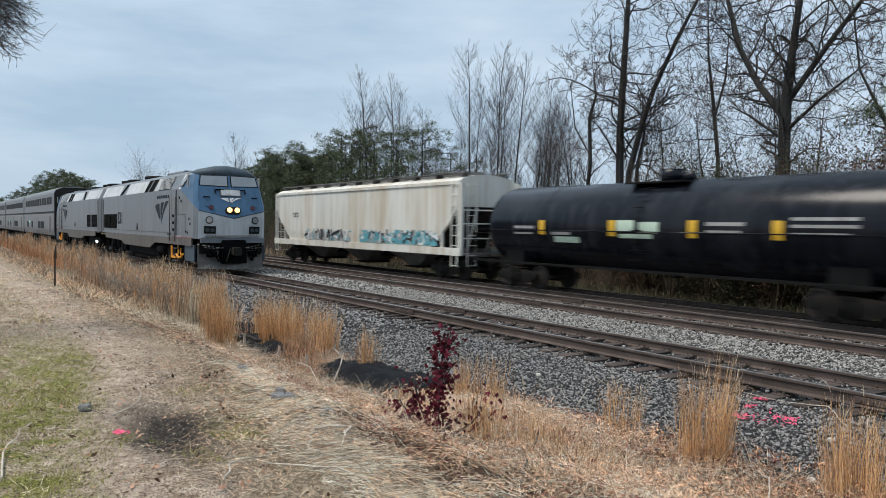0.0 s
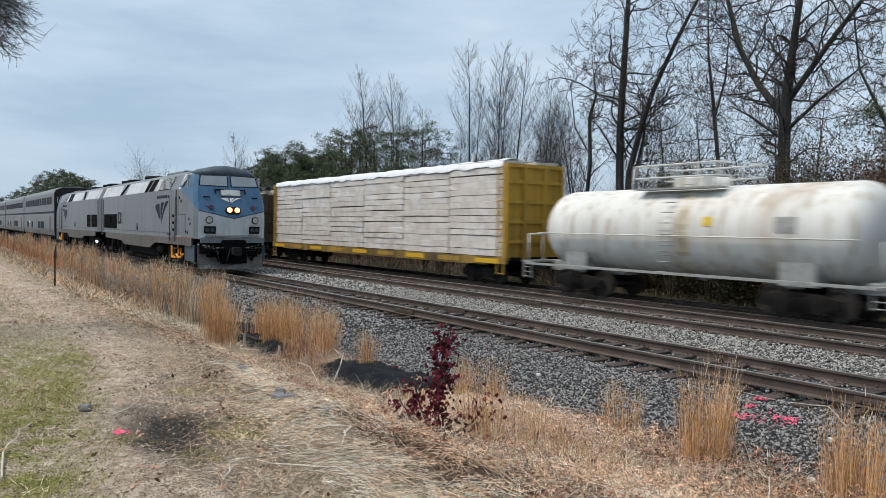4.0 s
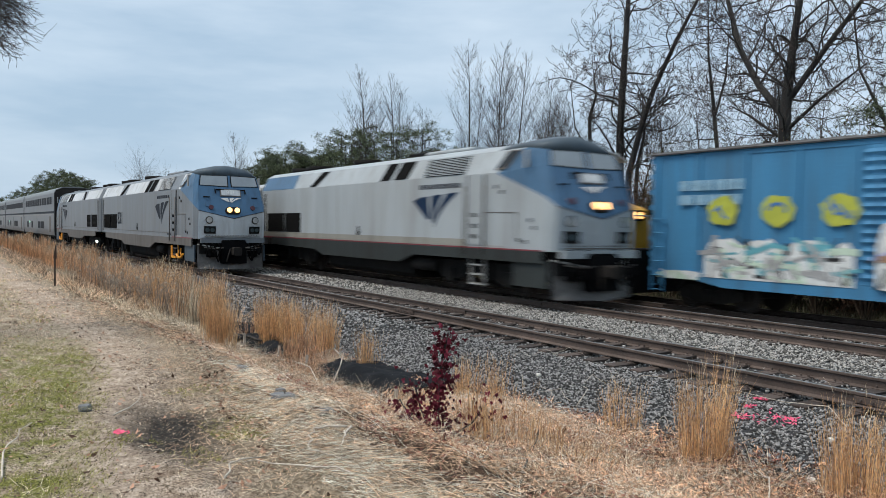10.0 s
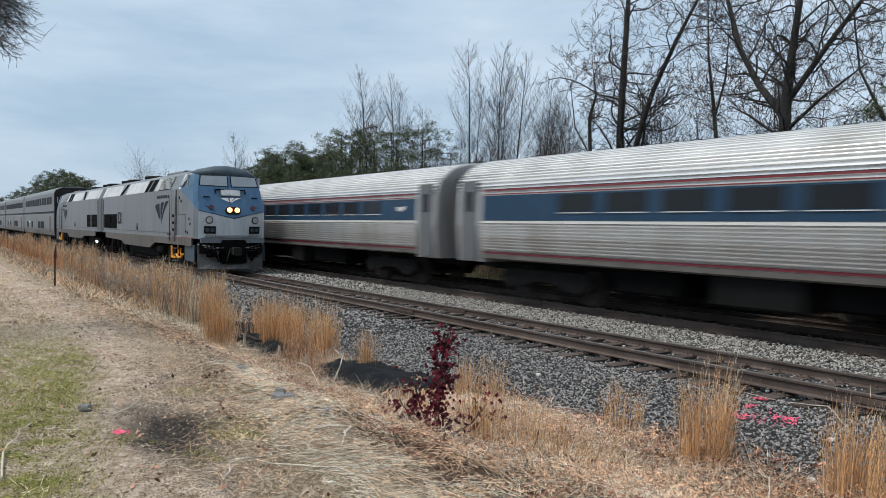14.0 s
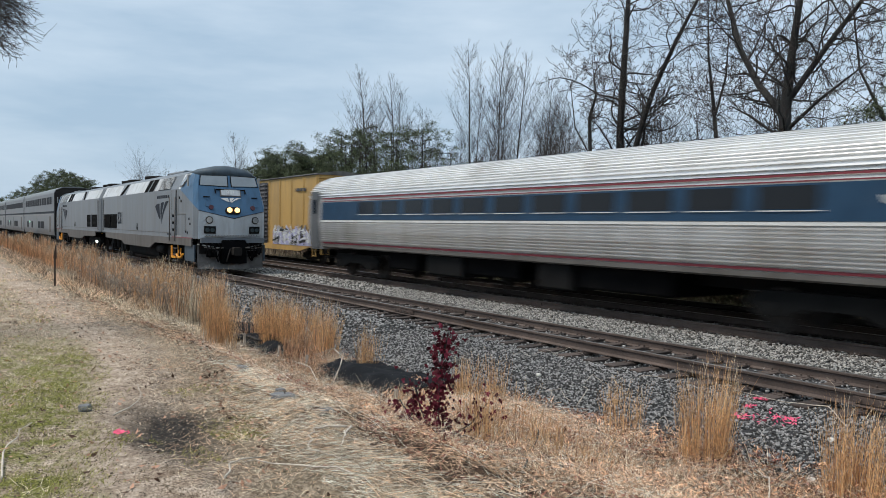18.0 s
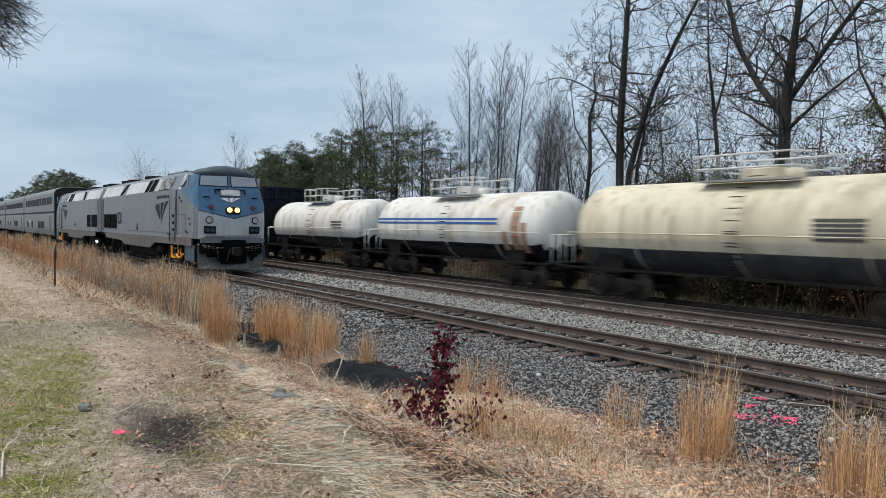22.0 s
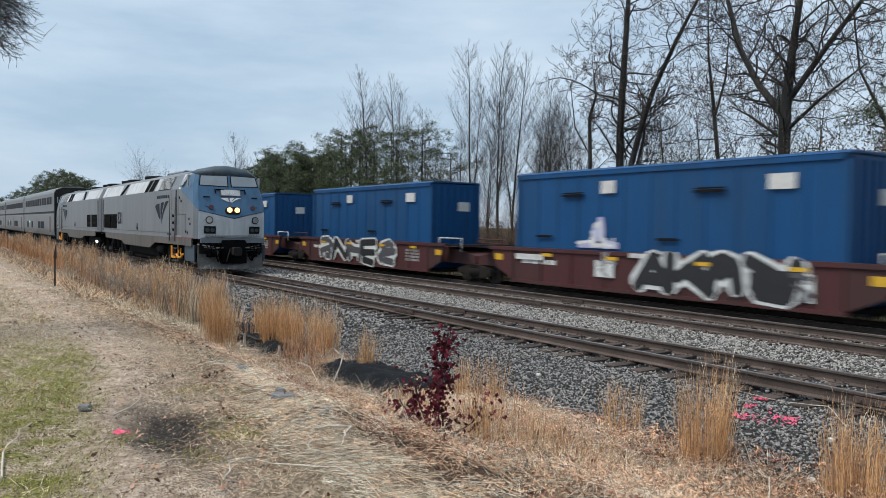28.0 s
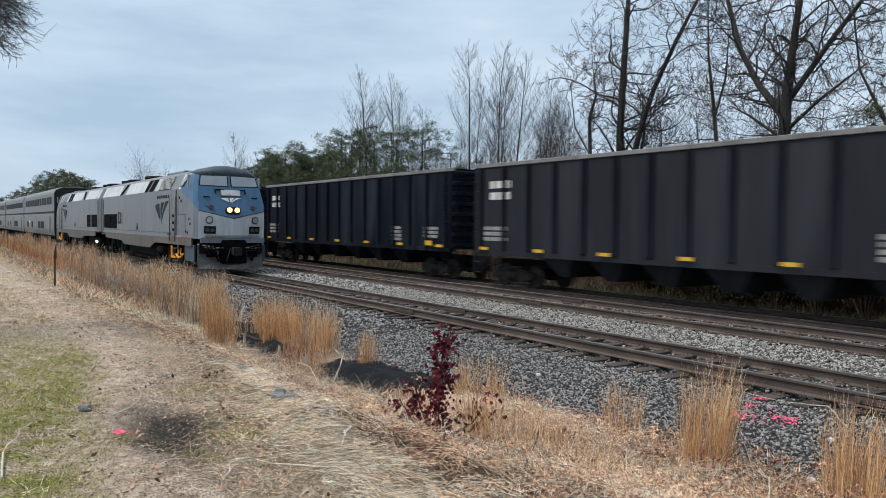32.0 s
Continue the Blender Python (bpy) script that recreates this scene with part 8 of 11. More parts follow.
M_BARK = mat("grey_brown_bark", (0.034, 0.032, 0.031), 0.95, 0, 5.0, 0.5, (0.085, 0.083, 0.078), 0.3, 25.0, 0.6, True)
M_TWIG = leafmat("bare_twigs", (0.053, 0.043, 0.039), 0.35, 0.6)
M_BRUSH = leafmat("brown_brush_stems", (0.13, 0.097, 0.073), 0.5, 0.9)
M_PINE = leafmat("dark_pine_needles", (0.086, 0.106, 0.058), 0.75)
M_SEDGE = leafmat("orange_tan_sedge", (0.78, 0.43, 0.22), 0.5)
M_PALESEDGE = leafmat("pale_dry_grass", (0.62, 0.48, 0.355), 0.8)
M_STRAW = leafmat("matted_straw", (0.95, 0.77, 0.575), 0.5)
M_BROWNSTRAW = leafmat("brown_matted_straw", (0.58, 0.39, 0.26), 0.8)
M_REDLITTER = leafmat("dark_reddish_leaf_scraps", (0.23, 0.095, 0.07), 0.7)
M_GREEN = leafmat("short_green_grass", (0.27, 0.265, 0.065), 0.6)
M_SUMAC = leafmat("dark_red_leaves", (0.11, 0.014, 0.026), 0.55)
M_LITTER = leafmat("fallen_brown_leaves", (0.29, 0.165, 0.11), 0.75)
M_OLIVE = leafmat("dull_olive_leaves", (0.062, 0.062, 0.036), 0.6)
M_TANGLE = leafmat("reddish_brown_tangle", (0.62, 0.345, 0.21), 0.75)
M_FARGRASS = leafmat("rank_dull_grass", (0.105, 0.092, 0.062), 0.6)
M_FARWEED = leafmat("low_green_weeds", (0.075, 0.085, 0.04), 0.5)
M_SEDGEROW = leafmat("bleached_orange_sedge", (0.70, 0.40, 0.22), 0.5)
M_CLOD = mat("dry_dirt_clods", (0.40, 0.315, 0.235), 0.95, 0, 6.0, 0.6, island=1.4, bump=0.3, spec=0.1)
M_CRUMB = leafmat("thatch_crumbs", (0.16, 0.12, 0.085), 0.85)
M_RUSTLEAF = leafmat("clinging_rust_leaves", (0.095, 0.052, 0.034), 0.6)


def ribbons(base, vec, side, width, droop, rng):
    """Blades as bent ribbons: base (n,3), vec (n,3) to the tip, side (n,3) unit width direction, droop (n,3) added at the tip."""
    n = len(base)
    w = width[:, None]
    lv = []
    for t, k in ((0.0, 1.0), (0.5, 0.8), (1.0, 0.25)):
        c = base + vec * t + droop * (t * t)
        lv += [c - side * w * k * 0.5, c + side * w * k * 0.5]
    v = np.stack(lv, 1).reshape(-1, 3)
    o = (np.arange(n) * 6)[:, None]
    f = np.concatenate([o + np.array([[0, 1, 3, 2]]), o + np.array([[2, 3, 5, 4]])])
    return v, f


def unit(a):
    return a / np.maximum(np.linalg.norm(a, axis=1, keepdims=True), 1e-9)


def tubes(segs, sides):
    """Tapered bars: segs (n, 8) of p0, p1, r0, r1."""
    s = np.asarray(segs, float).reshape(-1, 8)
    p0, p1, r0, r1 = s[:, 0:3], s[:, 3:6], s[:, 6], s[:, 7]
    d = unit(p1 - p0)
    ref = np.where(np.abs(d[:, 2:3]) < 0.9, np.array([[0, 0, 1.0]]), np.array([[1.0, 0, 0]]))
    u = unit(np.cross(d, ref))
    w = np.cross(d, u)
    a = 2 * np.pi * np.arange(sides) / sides
    ring = u[:, None, :] * np.cos(a)[None, :, None] + w[:, None, :] * np.sin(a)[None, :, None]
    v = np.concatenate([p0[:, None] + ring * r0[:, None, None], p1[:, None] + ring * r1[:, None, None]], 1).reshape(-1, 3)
    o = (np.arange(len(s)) * 2 * sides)[:, None]
    i = np.arange(sides)
    j = (i + 1) % sides
    f = np.stack([i, j, sides + j, sides + i], -1)
    return v, (o[:, None, :] + f[None]).reshape(-1, 4)


def leaves(pts, size, rng, flat=0.0):
    """Small folded leaves at pts."""
    n = len(pts)
    a = unit(rng.normal(size=(n, 3)) * np.array([1, 1, 1 - flat]))
    b = unit(np.cross(a, rng.normal(size=(n, 3)) * (1 - flat) + np.array([0, 0, flat * 2])))
    sz = size * rng.uniform(0.6, 1.4, (n, 1))
    up = np.cross(a, b) * sz * 0.25
    v = np.stack([pts - a * sz, pts - b * sz * 0.45 + up, pts + a * sz, pts + b * sz * 0.45 + up], 1).reshape(-1, 3)
    f = np.arange(n * 4).reshape(-1, 4)
    return v, f


def grow(rnd, p, d, length, r, level, out, spread=0.9, rise=0.12, steps=5, kids=2, limit=3, jitter=0.16):
    """A branch and what grows from it; out gets (p0, p1, r0, r1, level)."""
    p, d = Vector(p), Vector(d).normalized()
    q = length / steps
    for k in range(steps):
        d = (d + Vector((rnd.gauss(0, jitter), rnd.gauss(0, jitter), rnd.gauss(0, jitter) + rise))).normalized()
        e = p + d * q * rnd.uniform(0.8, 1.2)
        ra, rb = r * (1 - 0.75 * k / steps), r * (1 - 0.75 * (k + 1) / steps)
        out.append((*p, *e, ra, rb, level))
        if level < limit and k >= (1 if level else 2):
            for _ in range(kids if level else kids):
                if rnd.random() < 0.85:
                    ax = d.cross(Vector((rnd.gauss(0, 1), rnd.gauss(0, 1), rnd.gauss(0, 1)))).normalized()
                    cd = (d * math.cos(spread) + ax * math.sin(spread)).normalized()
                    grow(rnd, p.lerp(e, rnd.random()), cd, length * rnd.uniform(0.34, 0.62) * (1 - 0.35 * k / steps), max(rb * 0.5, 0.004), level + 1, out, spread, rise, 4 if level < 1 else 3, max(1, kids - level), limit, jitter * 1.25)
        p = e


def stems_tree(rnd, stems, kids, limit=3, length=3.6, spread=0.85, rise=0.05):
    """A tree on given main stems, each a list of (x, y, z, radius); boughs spring from their upper parts."""
    out = []
    for st in stems:
        st = [(a, b, c, d * 0.64) for a, b, c, d in st]
        n = len(st)
        for i in range(n - 1):
            a, b = Vector(st[i][:3]), Vector(st[i + 1][:3])
            m = 4
            for k in range(m):
                pa, pb = a.lerp(b, k / m), a.lerp(b, (k + 1) / m)
                off = Vector((rnd.gauss(0, 0.04), rnd.gauss(0, 0.04), 0))
                ra = st[i][3] + (st[i + 1][3] - st[i][3]) * k / m
                rb = st[i][3] + (st[i + 1][3] - st[i][3]) * (k + 1) / m
                out.append((*pa, *pb, ra, rb, 0))
                if pa.z > 4.0:
                    for _ in range(kids):
                        if rnd.random() < 0.5:
                            d = (b - a).normalized()
                            ax = d.cross(Vector((rnd.gauss(0, 1), rnd.gauss(0, 1), rnd.gauss(0, 0.6)))).normalized()
                            cd = (d * 0.6 + ax).normalized()
                            grow(rnd, pa.lerp(pb, rnd.random()), cd, length * rnd.uniform(0.45, 1.15), max(0.014, min(rb * 0.36, 0.06)), 1, out, spread, rise, 7, 2, limit, 0.30)
    return out


def tree_parts(tree, segs, least=0.009, buds=0):
    a = np.array(segs)
    a[:, 6:8] = np.maximum(a[:, 6:8], least)
    lev = a[:, 8]
    for name, sel, k, m in (("trunk", lev == 0, 8, M_BARK), ("bough", lev == 1, 5, M_BARK), ("crown", lev >= 2, 3, M_TWIG)):
        if sel.any():
            v, f = tubes(a[sel][:, :8], k)
            ob = part(name, raw_mesh(name, v, f, m, k > 3), None, tree)
            if name != "trunk":
                tagged(ob, kind="stuff")
    if buds:
        rng = np.random.default_rng(len(a))
        tips = a[lev >= 3][:, 3:6]
        pick = tips[rng.integers(0, len(tips), buds)]
        v, f = leaves(pick + rng.normal(size=(buds, 3)) * 0.05, 0.03, rng)
        tagged(part("bud_mass", raw_mesh("bud_mass", v, f, M_TWIG), None, tree, "dark winter buds and old catkins"), kind="stuff")
    return tree


def twig(rnd, p, d, length, r, out, level, up=0.10, n=4, wig=0.06):
    """One thin ascending twig; returns its points."""
    pts = [Vector(p)]
    d = Vector(d).normalized()
    for k in range(n):
        d = (d + Vector((rnd.gauss(0, wig), rnd.gauss(0, wig), up))).normalized()
        e = pts[-1] + d * length / n
        out.append((*pts[-1], *e, r * (1 - 0.7 * k / n), r * (1 - 0.7 * (k + 1) / n), level))
        pts.append(e)
    return pts, d


def bare_tree(seed, height, r, slim=0.6):
    """A leafless tree at the origin. Slim ones carry an oval crown of fine twigs that arch out and up; the others branch low and wide."""
    rnd = random.Random(seed)
    out = []
    narrow = slim < 0.5
    for s in range(2):
        lean = 0.035 if narrow else 0.12
        p, d = Vector((rnd.gauss(0, 0.25), rnd.gauss(0, 0.25), -0.5)), Vector((rnd.gauss(0, lean), rnd.gauss(0, lean), 1)).normalized()
        hh = height * (1.0 if s == 0 else rnd.uniform(0.75, 0.95))
        n = 16
        for k in range(n):
            d = (d + Vector((rnd.gauss(0, 0.035), rnd.gauss(0, 0.035), 0.04))).normalized()
            e = p + d * (hh + 0.5) / n
            ra, rb = r * (1 - 0.93 * k / n) * (1 if s == 0 else 0.7), r * (1 - 0.93 * (k + 1) / n) * (1 if s == 0 else 0.7)
            out.append((*p, *e, ra, rb, 0))
            t = (k + 0.5) / n
            if narrow and t > 0.34:
                u = (t - 0.34) / 0.66
                span = hh * 0.20 * max(0.12, math.sin(math.pi * (0.18 + 0.8 * u)) ** 0.8)
                for _ in range(7):
                    a = rnd.uniform(0, 2 * math.pi)
                    pts, dd = twig(rnd, p.lerp(e, rnd.random()), (math.cos(a), math.sin(a), rnd.uniform(0.3, 0.9)), span * rnd.uniform(0.6, 1.15), max(0.008, rb * 0.26), out, 1, 0.24, 5, 0.09)
                    for q in pts[2:]:
                        for _ in range(3):
                            b = rnd.uniform(0, 2 * math.pi)
                            twig(rnd, q, dd * 0.7 + Vector((math.cos(b), math.sin(b), 0.35)) * 0.7, span * rnd.uniform(0.12, 0.34), 0.0045, out, 2, 0.12, 2, 0.2)
            elif not narrow and t > 0.2:
                span = hh * 0.30 * (0.35 + math.sin(math.pi * min(1.0, 0.12 + 0.88 * (1 - t))))
                for _ in range(4):
                    a = rnd.uniform(0, 2 * math.pi)
                    pts, dd = twig(rnd, p.lerp(e, rnd.random()), (math.cos(a), math.sin(a), rnd.uniform(0.5, 1.6)), span * rnd.uniform(0.5, 1.15), max(0.009, rb * 0.3), out, 1, 0.11, 4, 0.12)
                    for q in pts[1:]:
                        b = rnd.uniform(0, 2 * math.pi)
                        sub, _d = twig(rnd, q, dd * 0.8 + Vector((math.cos(b), math.sin(b), 0.5)) * 0.55, span * rnd.uniform(0.14, 0.4), 0.005, out, 2, 0.10, 3, 0.22)
                        twig(rnd, sub[2], _d + Vector((rnd.gauss(0, 0.5), rnd.gauss(0, 0.5), 0.2)), span * 0.15, 0.005, out, 2, 0.05, 2, 0.15)
            p = e
    return out


def pine_mesh(seed, height, width, bottom=0.12, density=1.0):
    """Needle clumps and boughs of a rough-crowned evergreen at the origin."""
    rng = np.random.default_rng(seed)
    segs, tips = [(0, 0, -0.4, 0.1, 0, height * 0.95, 0.17, 0.03)], []
    n = int(52 * density)
    for k in range(n):
        t = bottom + (0.98 - bottom) * (k / n)
        z = height * t
        ln = width * (0.42 + 0.85 * (1 - t) ** 0.55) * rng.uniform(0.4, 1.2)
        a = rng.uniform(0, 2 * np.pi)
        d = np.array([np.cos(a), np.sin(a), rng.uniform(0.05, 0.5)])
        e = np.array([0, 0, z]) + d * ln
        segs.append((0, 0, z, *e, 0.035, 0.012))
        for j in range(int(3 + 3.2 * ln)):
            u = rng.uniform(0.3, 1.05)
            tips.append(np.array([0, 0, z]) + d * ln * u + rng.normal(size=3) * np.array([0.3, 0.3, 0.14]) * (0.4 + 0.3 * ln))
    tips = np.array(tips)
    per = 22
    base = np.repeat(tips, per, 0) + rng.normal(size=(len(tips) * per, 3)) * np.array([0.17, 0.17, 0.09])
    v, f = leaves(base, 0.15, rng)
    c = np.repeat(base, 4, 0)
    v = c + (v - c) * np.tile(np.array([[1.0], [0.2], [1.0], [0.2]]), (len(base), 1))
    return segs, raw_mesh("crown", v, f, M_PINE)


# ---------- ballast stones ----------
def stones(name, x0, x1, yf, per_m2, smin, smax, m, seed, label, zf=None, category="ballast"):
    """Loose crushed stone as angular little solids; yf gives the strip's two edges at x."""
    rng = np.random.default_rng(seed)
    n = int((x1 - x0) * (yf(0.5 * (x0 + x1))[1] - yf(0.5 * (x0 + x1))[0]) * per_m2)
    x = rng.uniform(x0, x1, n)
    lo, hi = yf(x)
    y = lo + (hi - lo) * rng.uniform(0, 1, n)
    s = rng.uniform(smin, smax, n)
    z = (ground_z(x, y) if zf is None else zf(x, y)) + s * rng.uniform(-0.1, 0.55, n)
    o = np.array([[1, 0, 0], [-1, 0, 0], [0, 1, 0], [0, -1, 0], [0, 0, 1], [0, 0, -1]], float)
    v = o[None] * s[:, None, None] * rng.uniform(0.55, 1.15, (n, 6, 1)) + rng.normal(size=(n, 6, 3)) * s[:, None, None] * 0.22
    a = unit(rng.normal(size=(n, 3)))
    b = unit(np.cross(a, rng.normal(size=(n, 3))))
    R = np.stack([a, b, np.cross(a, b)], 1)
    v = np.einsum("nij,njk->nik", v, R) * np.array([1, 1, 0.8]) + np.stack([x, y, z], -1)[:, None]
    t = np.array([[0, 2, 4], [2, 1, 4], [1, 3, 4], [3, 0, 4], [2, 0, 5], [1, 2, 5], [3, 1, 5], [0, 3, 5]])
    f = (np.arange(n) * 6)[:, None, None] + t[None]
    return thing(name, label, category, kind="stuff", data=raw_mesh(name, v.reshape(-1, 3), f.reshape(-1, 3), m))


stones("ballast_stones", -14.0, 1.0, lambda x: (toe(x) - 0.1, np.full_like(np.asarray(x, float), 9.2)), 980, 0.012, 0.029, M_STONE, 1, "dark grey crushed stone on the track shoulder")
stones("ballast_stones", -40.0, -14.0, lambda x: (toe(x) - 0.1, np.full_like(np.asarray(x, float), 9.2)), 160, 0.03, 0.05, M_STONE, 2, "dark grey crushed stone farther along the shoulder")
flat = lambda a, b: (lambda x: (np.full_like(np.asarray(x, float), a), np.full_like(np.asarray(x, float), b)))
stones("ballast_stones", -22.0, -1.0, flat(11.25, 13.25), 560, 0.019, 0.037, M_STONE_PALE, 3, "pale grey crushed stone between the tracks", lambda x, y: -0.13 + 0 * x)
stones("ballast_stones", -60.0, -22.0, flat(11.2, 13.3), 110, 0.04, 0.07, M_STONE_PALE, 4, "pale grey crushed stone between the tracks", lambda x, y: -0.13 + 0 * x)
stones("ballast_stones", -24.0, -1.0, flat(9.2, 11.3), 120, 0.02, 0.04, M_STONE, 5, "grey stone between the ties of the near track")
stones("ballast_stones", -24.0, -2.0, flat(13.3, 15.3), 150, 0.022, 0.042, M_STONE_PALE, 6, "grey stone between the ties of the middle track", lambda x, y: -0.14 + 0 * x)
stones("ballast_stones", -40.0, -4.0, flat(15.3, 17.9), 130, 0.03, 0.055, M_STONE_PALE, 7, "pale stone between the middle and far tracks", lambda x, y: lerp(y, [15.3, 16.3, 17.9], [-0.12, -0.17, -0.38]))
stones("ballast_stones", -40.0, -4.0, flat(20.2, 22.4), 70, 0.03, 0.055, M_STONE, 8, "dark stone on the far shoulder")


stones("dirt_clods", -13.0, -3.2, lambda x: (0.3 + 0 * np.asarray(x, float), 2.6 + 0 * np.asarray(x, float)), 300, 0.004, 0.011, M_CLOD, 9, "small dry clods and grit on the dirt path", category="dirt")


# ---------- grass ----------
def thatch(x, y):
    """How deep the dead grass is matted over the bank: low humps, a higher one beside the ballast."""
    h = 0.035 + 0.055 * np.clip(wob(x, y, 1.1), 0, 2) + 0.03 * np.clip(wob(x + 3.1, y, 2.7), 0, 2)
    h = h + 0.05 * np.clip(wob(x + 1.7, y, 4.6), 0, 2)
    h = h + 0.20 * np.exp(-(((x + 7.0) / 0.9) ** 2 + ((y - 5.6) / 0.55) ** 2)) + 0.12 * np.exp(-(((x + 5.6) / 0.7) ** 2 + ((y - 5.3) / 0.7) ** 2))
    h = h + 0.10 * np.exp(-(((x + 9.3) / 1.3) ** 2 + ((y - 4.5) / 0.35) ** 2)) + 0.10 * np.exp(-(((x + 12.4) / 1.2) ** 2 + ((y - 4.6) / 0.3) ** 2))
    return h * np.clip(path_off(x, y) * 1.2 - 0.3, 0.15, 1)


def blade_field(name, n, xr, yr, m, seed, label, length, width, upright=0.0, keep=None, lift=0.01, category="grass", curl=0.24, comb=None, deep=0.0, near=1.25):
    """Scattered blades over a stretch of ground; upright 0 lies flat, 1 stands. comb: the way they lie, in radians, with gentle swirls.
    deep: how far up through the thatch they lie. near: how much they crowd at the first end of xr."""
    rng = np.random.default_rng(seed)
    x = xr[0] + (xr[1] - xr[0]) * rng.uniform(0, 1, n) ** near
    y = rng.uniform(*yr, n)
    if keep is not None:
        ok = keep(x, y, rng)
        x, y = x[ok], y[ok]
    n = len(x)
    mat_h = thatch(x, y) * deep
    base = np.stack([x, y, ground_z(x, y) + lift + rng.uniform(0, 0.03, n) + mat_h * rng.uniform(0, 1, n) ** 0.6], -1)
    a = rng.uniform(0, 2 * np.pi, n) if comb is None else comb + 0.9 * wob(x, y, 0.55) + 0.5 * wob(x, y + 2.0, 2.3) + rng.normal(0, 0.42, n)
    # lying blades follow the slope's fall more than chance
    flatdir = np.stack([np.cos(a) * 1.2, np.sin(a) + (0.35 if comb is None else 0.1), rng.normal(0, 0.12, n)], -1)
    d = unit(flatdir * (1 - upright) + np.array([0, 0, 1.0]) * upright)
    ln = rng.uniform(*length, n)[:, None]
    vec = d * ln
    tip = base + vec
    if upright < 0.5:
        vec[:, 2] += (ground_z(tip[:, 0], tip[:, 1]) + lift + deep * 0.6 * thatch(tip[:, 0], tip[:, 1]) - base[:, 2]) * 0.8 + rng.uniform(0, 0.05, n)
    side = unit(np.cross(d, rng.normal(size=(n, 3)) + np.array([0, 0, 1.5 if upright < 0.5 else 0])))
    droop = np.stack([rng.normal(0, curl, n), rng.normal(0, curl, n), -(0.1 if upright > 0.5 else curl - 0.2) * upright * np.ones(n)], -1) * ln
    v, f = ribbons(base, vec, side, rng.uniform(*width, n), droop, rng)
    return thing(name, label, category, kind="stuff", data=raw_mesh(name, v, f, m))


bare_fabric = lambda x, y: (y > 5.0) & (y < 6.5) & (((x > -11.3) & (x < -9.1)) | ((x > -15.2) & (x < -13.1)) | ((x > -17.3) & (x < -15.9)))
on_bank = lambda x, y, rng: (path_off(x, y) > 0.55 + 0.25 * wob(x, y)) & (y < toe(x) + 0.15 * rng.normal(size=len(x))) & ~(bare_fabric(x, y) & (rng.uniform(0, 1, len(x)) < 0.94))
near_top = lambda x, y, rng: (rng.uniform(0, 1, len(x)) < np.clip(1.3 - abs(path_off(x, y) - 0.88 + 0.15 * wob(x, y, 1.6)) / 0.4, 0.0, 1) * np.clip((x + 9.5) / 2.5, 0.12, 1))
bank_low = lambda x, y, rng: on_bank(x, y, rng) & (path_off(x, y) > 1.0 + 0.2 * wob(x, y, 1.9))
blade_field("matted_straw", 70000, (-1.0, -17.0), (2.0, 7.8), M_BROWNSTRAW, 11, "matted brown and tan dead grass on the bank", (0.05, 0.22), (0.0016, 0.0042), 0.12, on_bank, deep=0.8)
blade_field("matted_straw", 100000, (-1.5, -13.0), (1.9, 4.2), M_STRAW, 12, "pale straw combed along the top of the bank", (0.05, 0.19), (0.001, 0.0026), 0.07, near_top, comb=0.35, curl=0.3, deep=0.6)
blade_field("matted_straw", 26000, (-1.5, -13.0), (1.9, 4.2), M_BROWNSTRAW, 19, "brown stems in the pale straw on the bank's top", (0.06, 0.2), (0.0014, 0.003), 0.08, near_top, comb=0.2, curl=0.35, deep=0.6)
blade_field("leaf_scraps", 38000, (-1.0, -14.0), (2.6, 8.2), M_REDLITTER, 31, "dark reddish dead leaf scraps caught in the straw", (0.02, 0.06), (0.005, 0.013), 0.2, lambda x, y, rng: (path_off(x, y) > 0.9) & (y < toe(x) + 0.3) & (rng.uniform(0, 1, len(x)) < np.clip(0.35 + 0.7 * wob(x, y, 1.7), 0.03, 1)), lift=0.03, category="leaf litter", curl=0.3, deep=0.8)
tangle = lambda x, y, rng: bank_low(x, y, rng) & (rng.uniform(0, 1, len(x)) < np.clip(0.5 + 0.55 * wob(x, y, 1.3) + 0.25 * (y > 4.5), 0.12, 1))
blade_field("tangled_grass", 52000, (-1.0, -12.5), (2.9, 7.8), M_TANGLE, 17, "tangled reddish-brown dead grass in low humps", (0.08, 0.26), (0.0014, 0.0034), 0.3, tangle, curl=0.6, deep=1.0)
blade_field("tangled_grass", 30000, (-1.0, -14.5), (2.7, 7.6), M_STRAW, 18, "pale bent grass stems over the brown tangle", (0.10, 0.32), (0.0012, 0.0027), 0.3, tangle, curl=0.55, deep=1.1)
hump = lambda x, y, rng: (rng.uniform(0, 1, len(x)) < np.exp(-(((x + 7.2) / 1.0) ** 2 + ((y - 5.65) / 0.5) ** 2))) & (y < toe(x) + 0.2)
blade_field("straw_hump", 15000, (-5.4, -9.0), (4.8, 6.7), M_STRAW, 23, "hump of pale matted grass leaning over the ballast", (0.10, 0.32), (0.0013, 0.0028), 0.3, hump, curl=0.6, deep=1.25, near=1.0)
blade_field("straw_hump", 34000, (-5.4, -9.0), (4.8, 6.7), M_TANGLE, 24, "reddish-brown grass in a hump beside the ballast", (0.10, 0.28), (0.0013, 0.003), 0.3, hump, curl=0.6, deep=1.1, near=1.0)
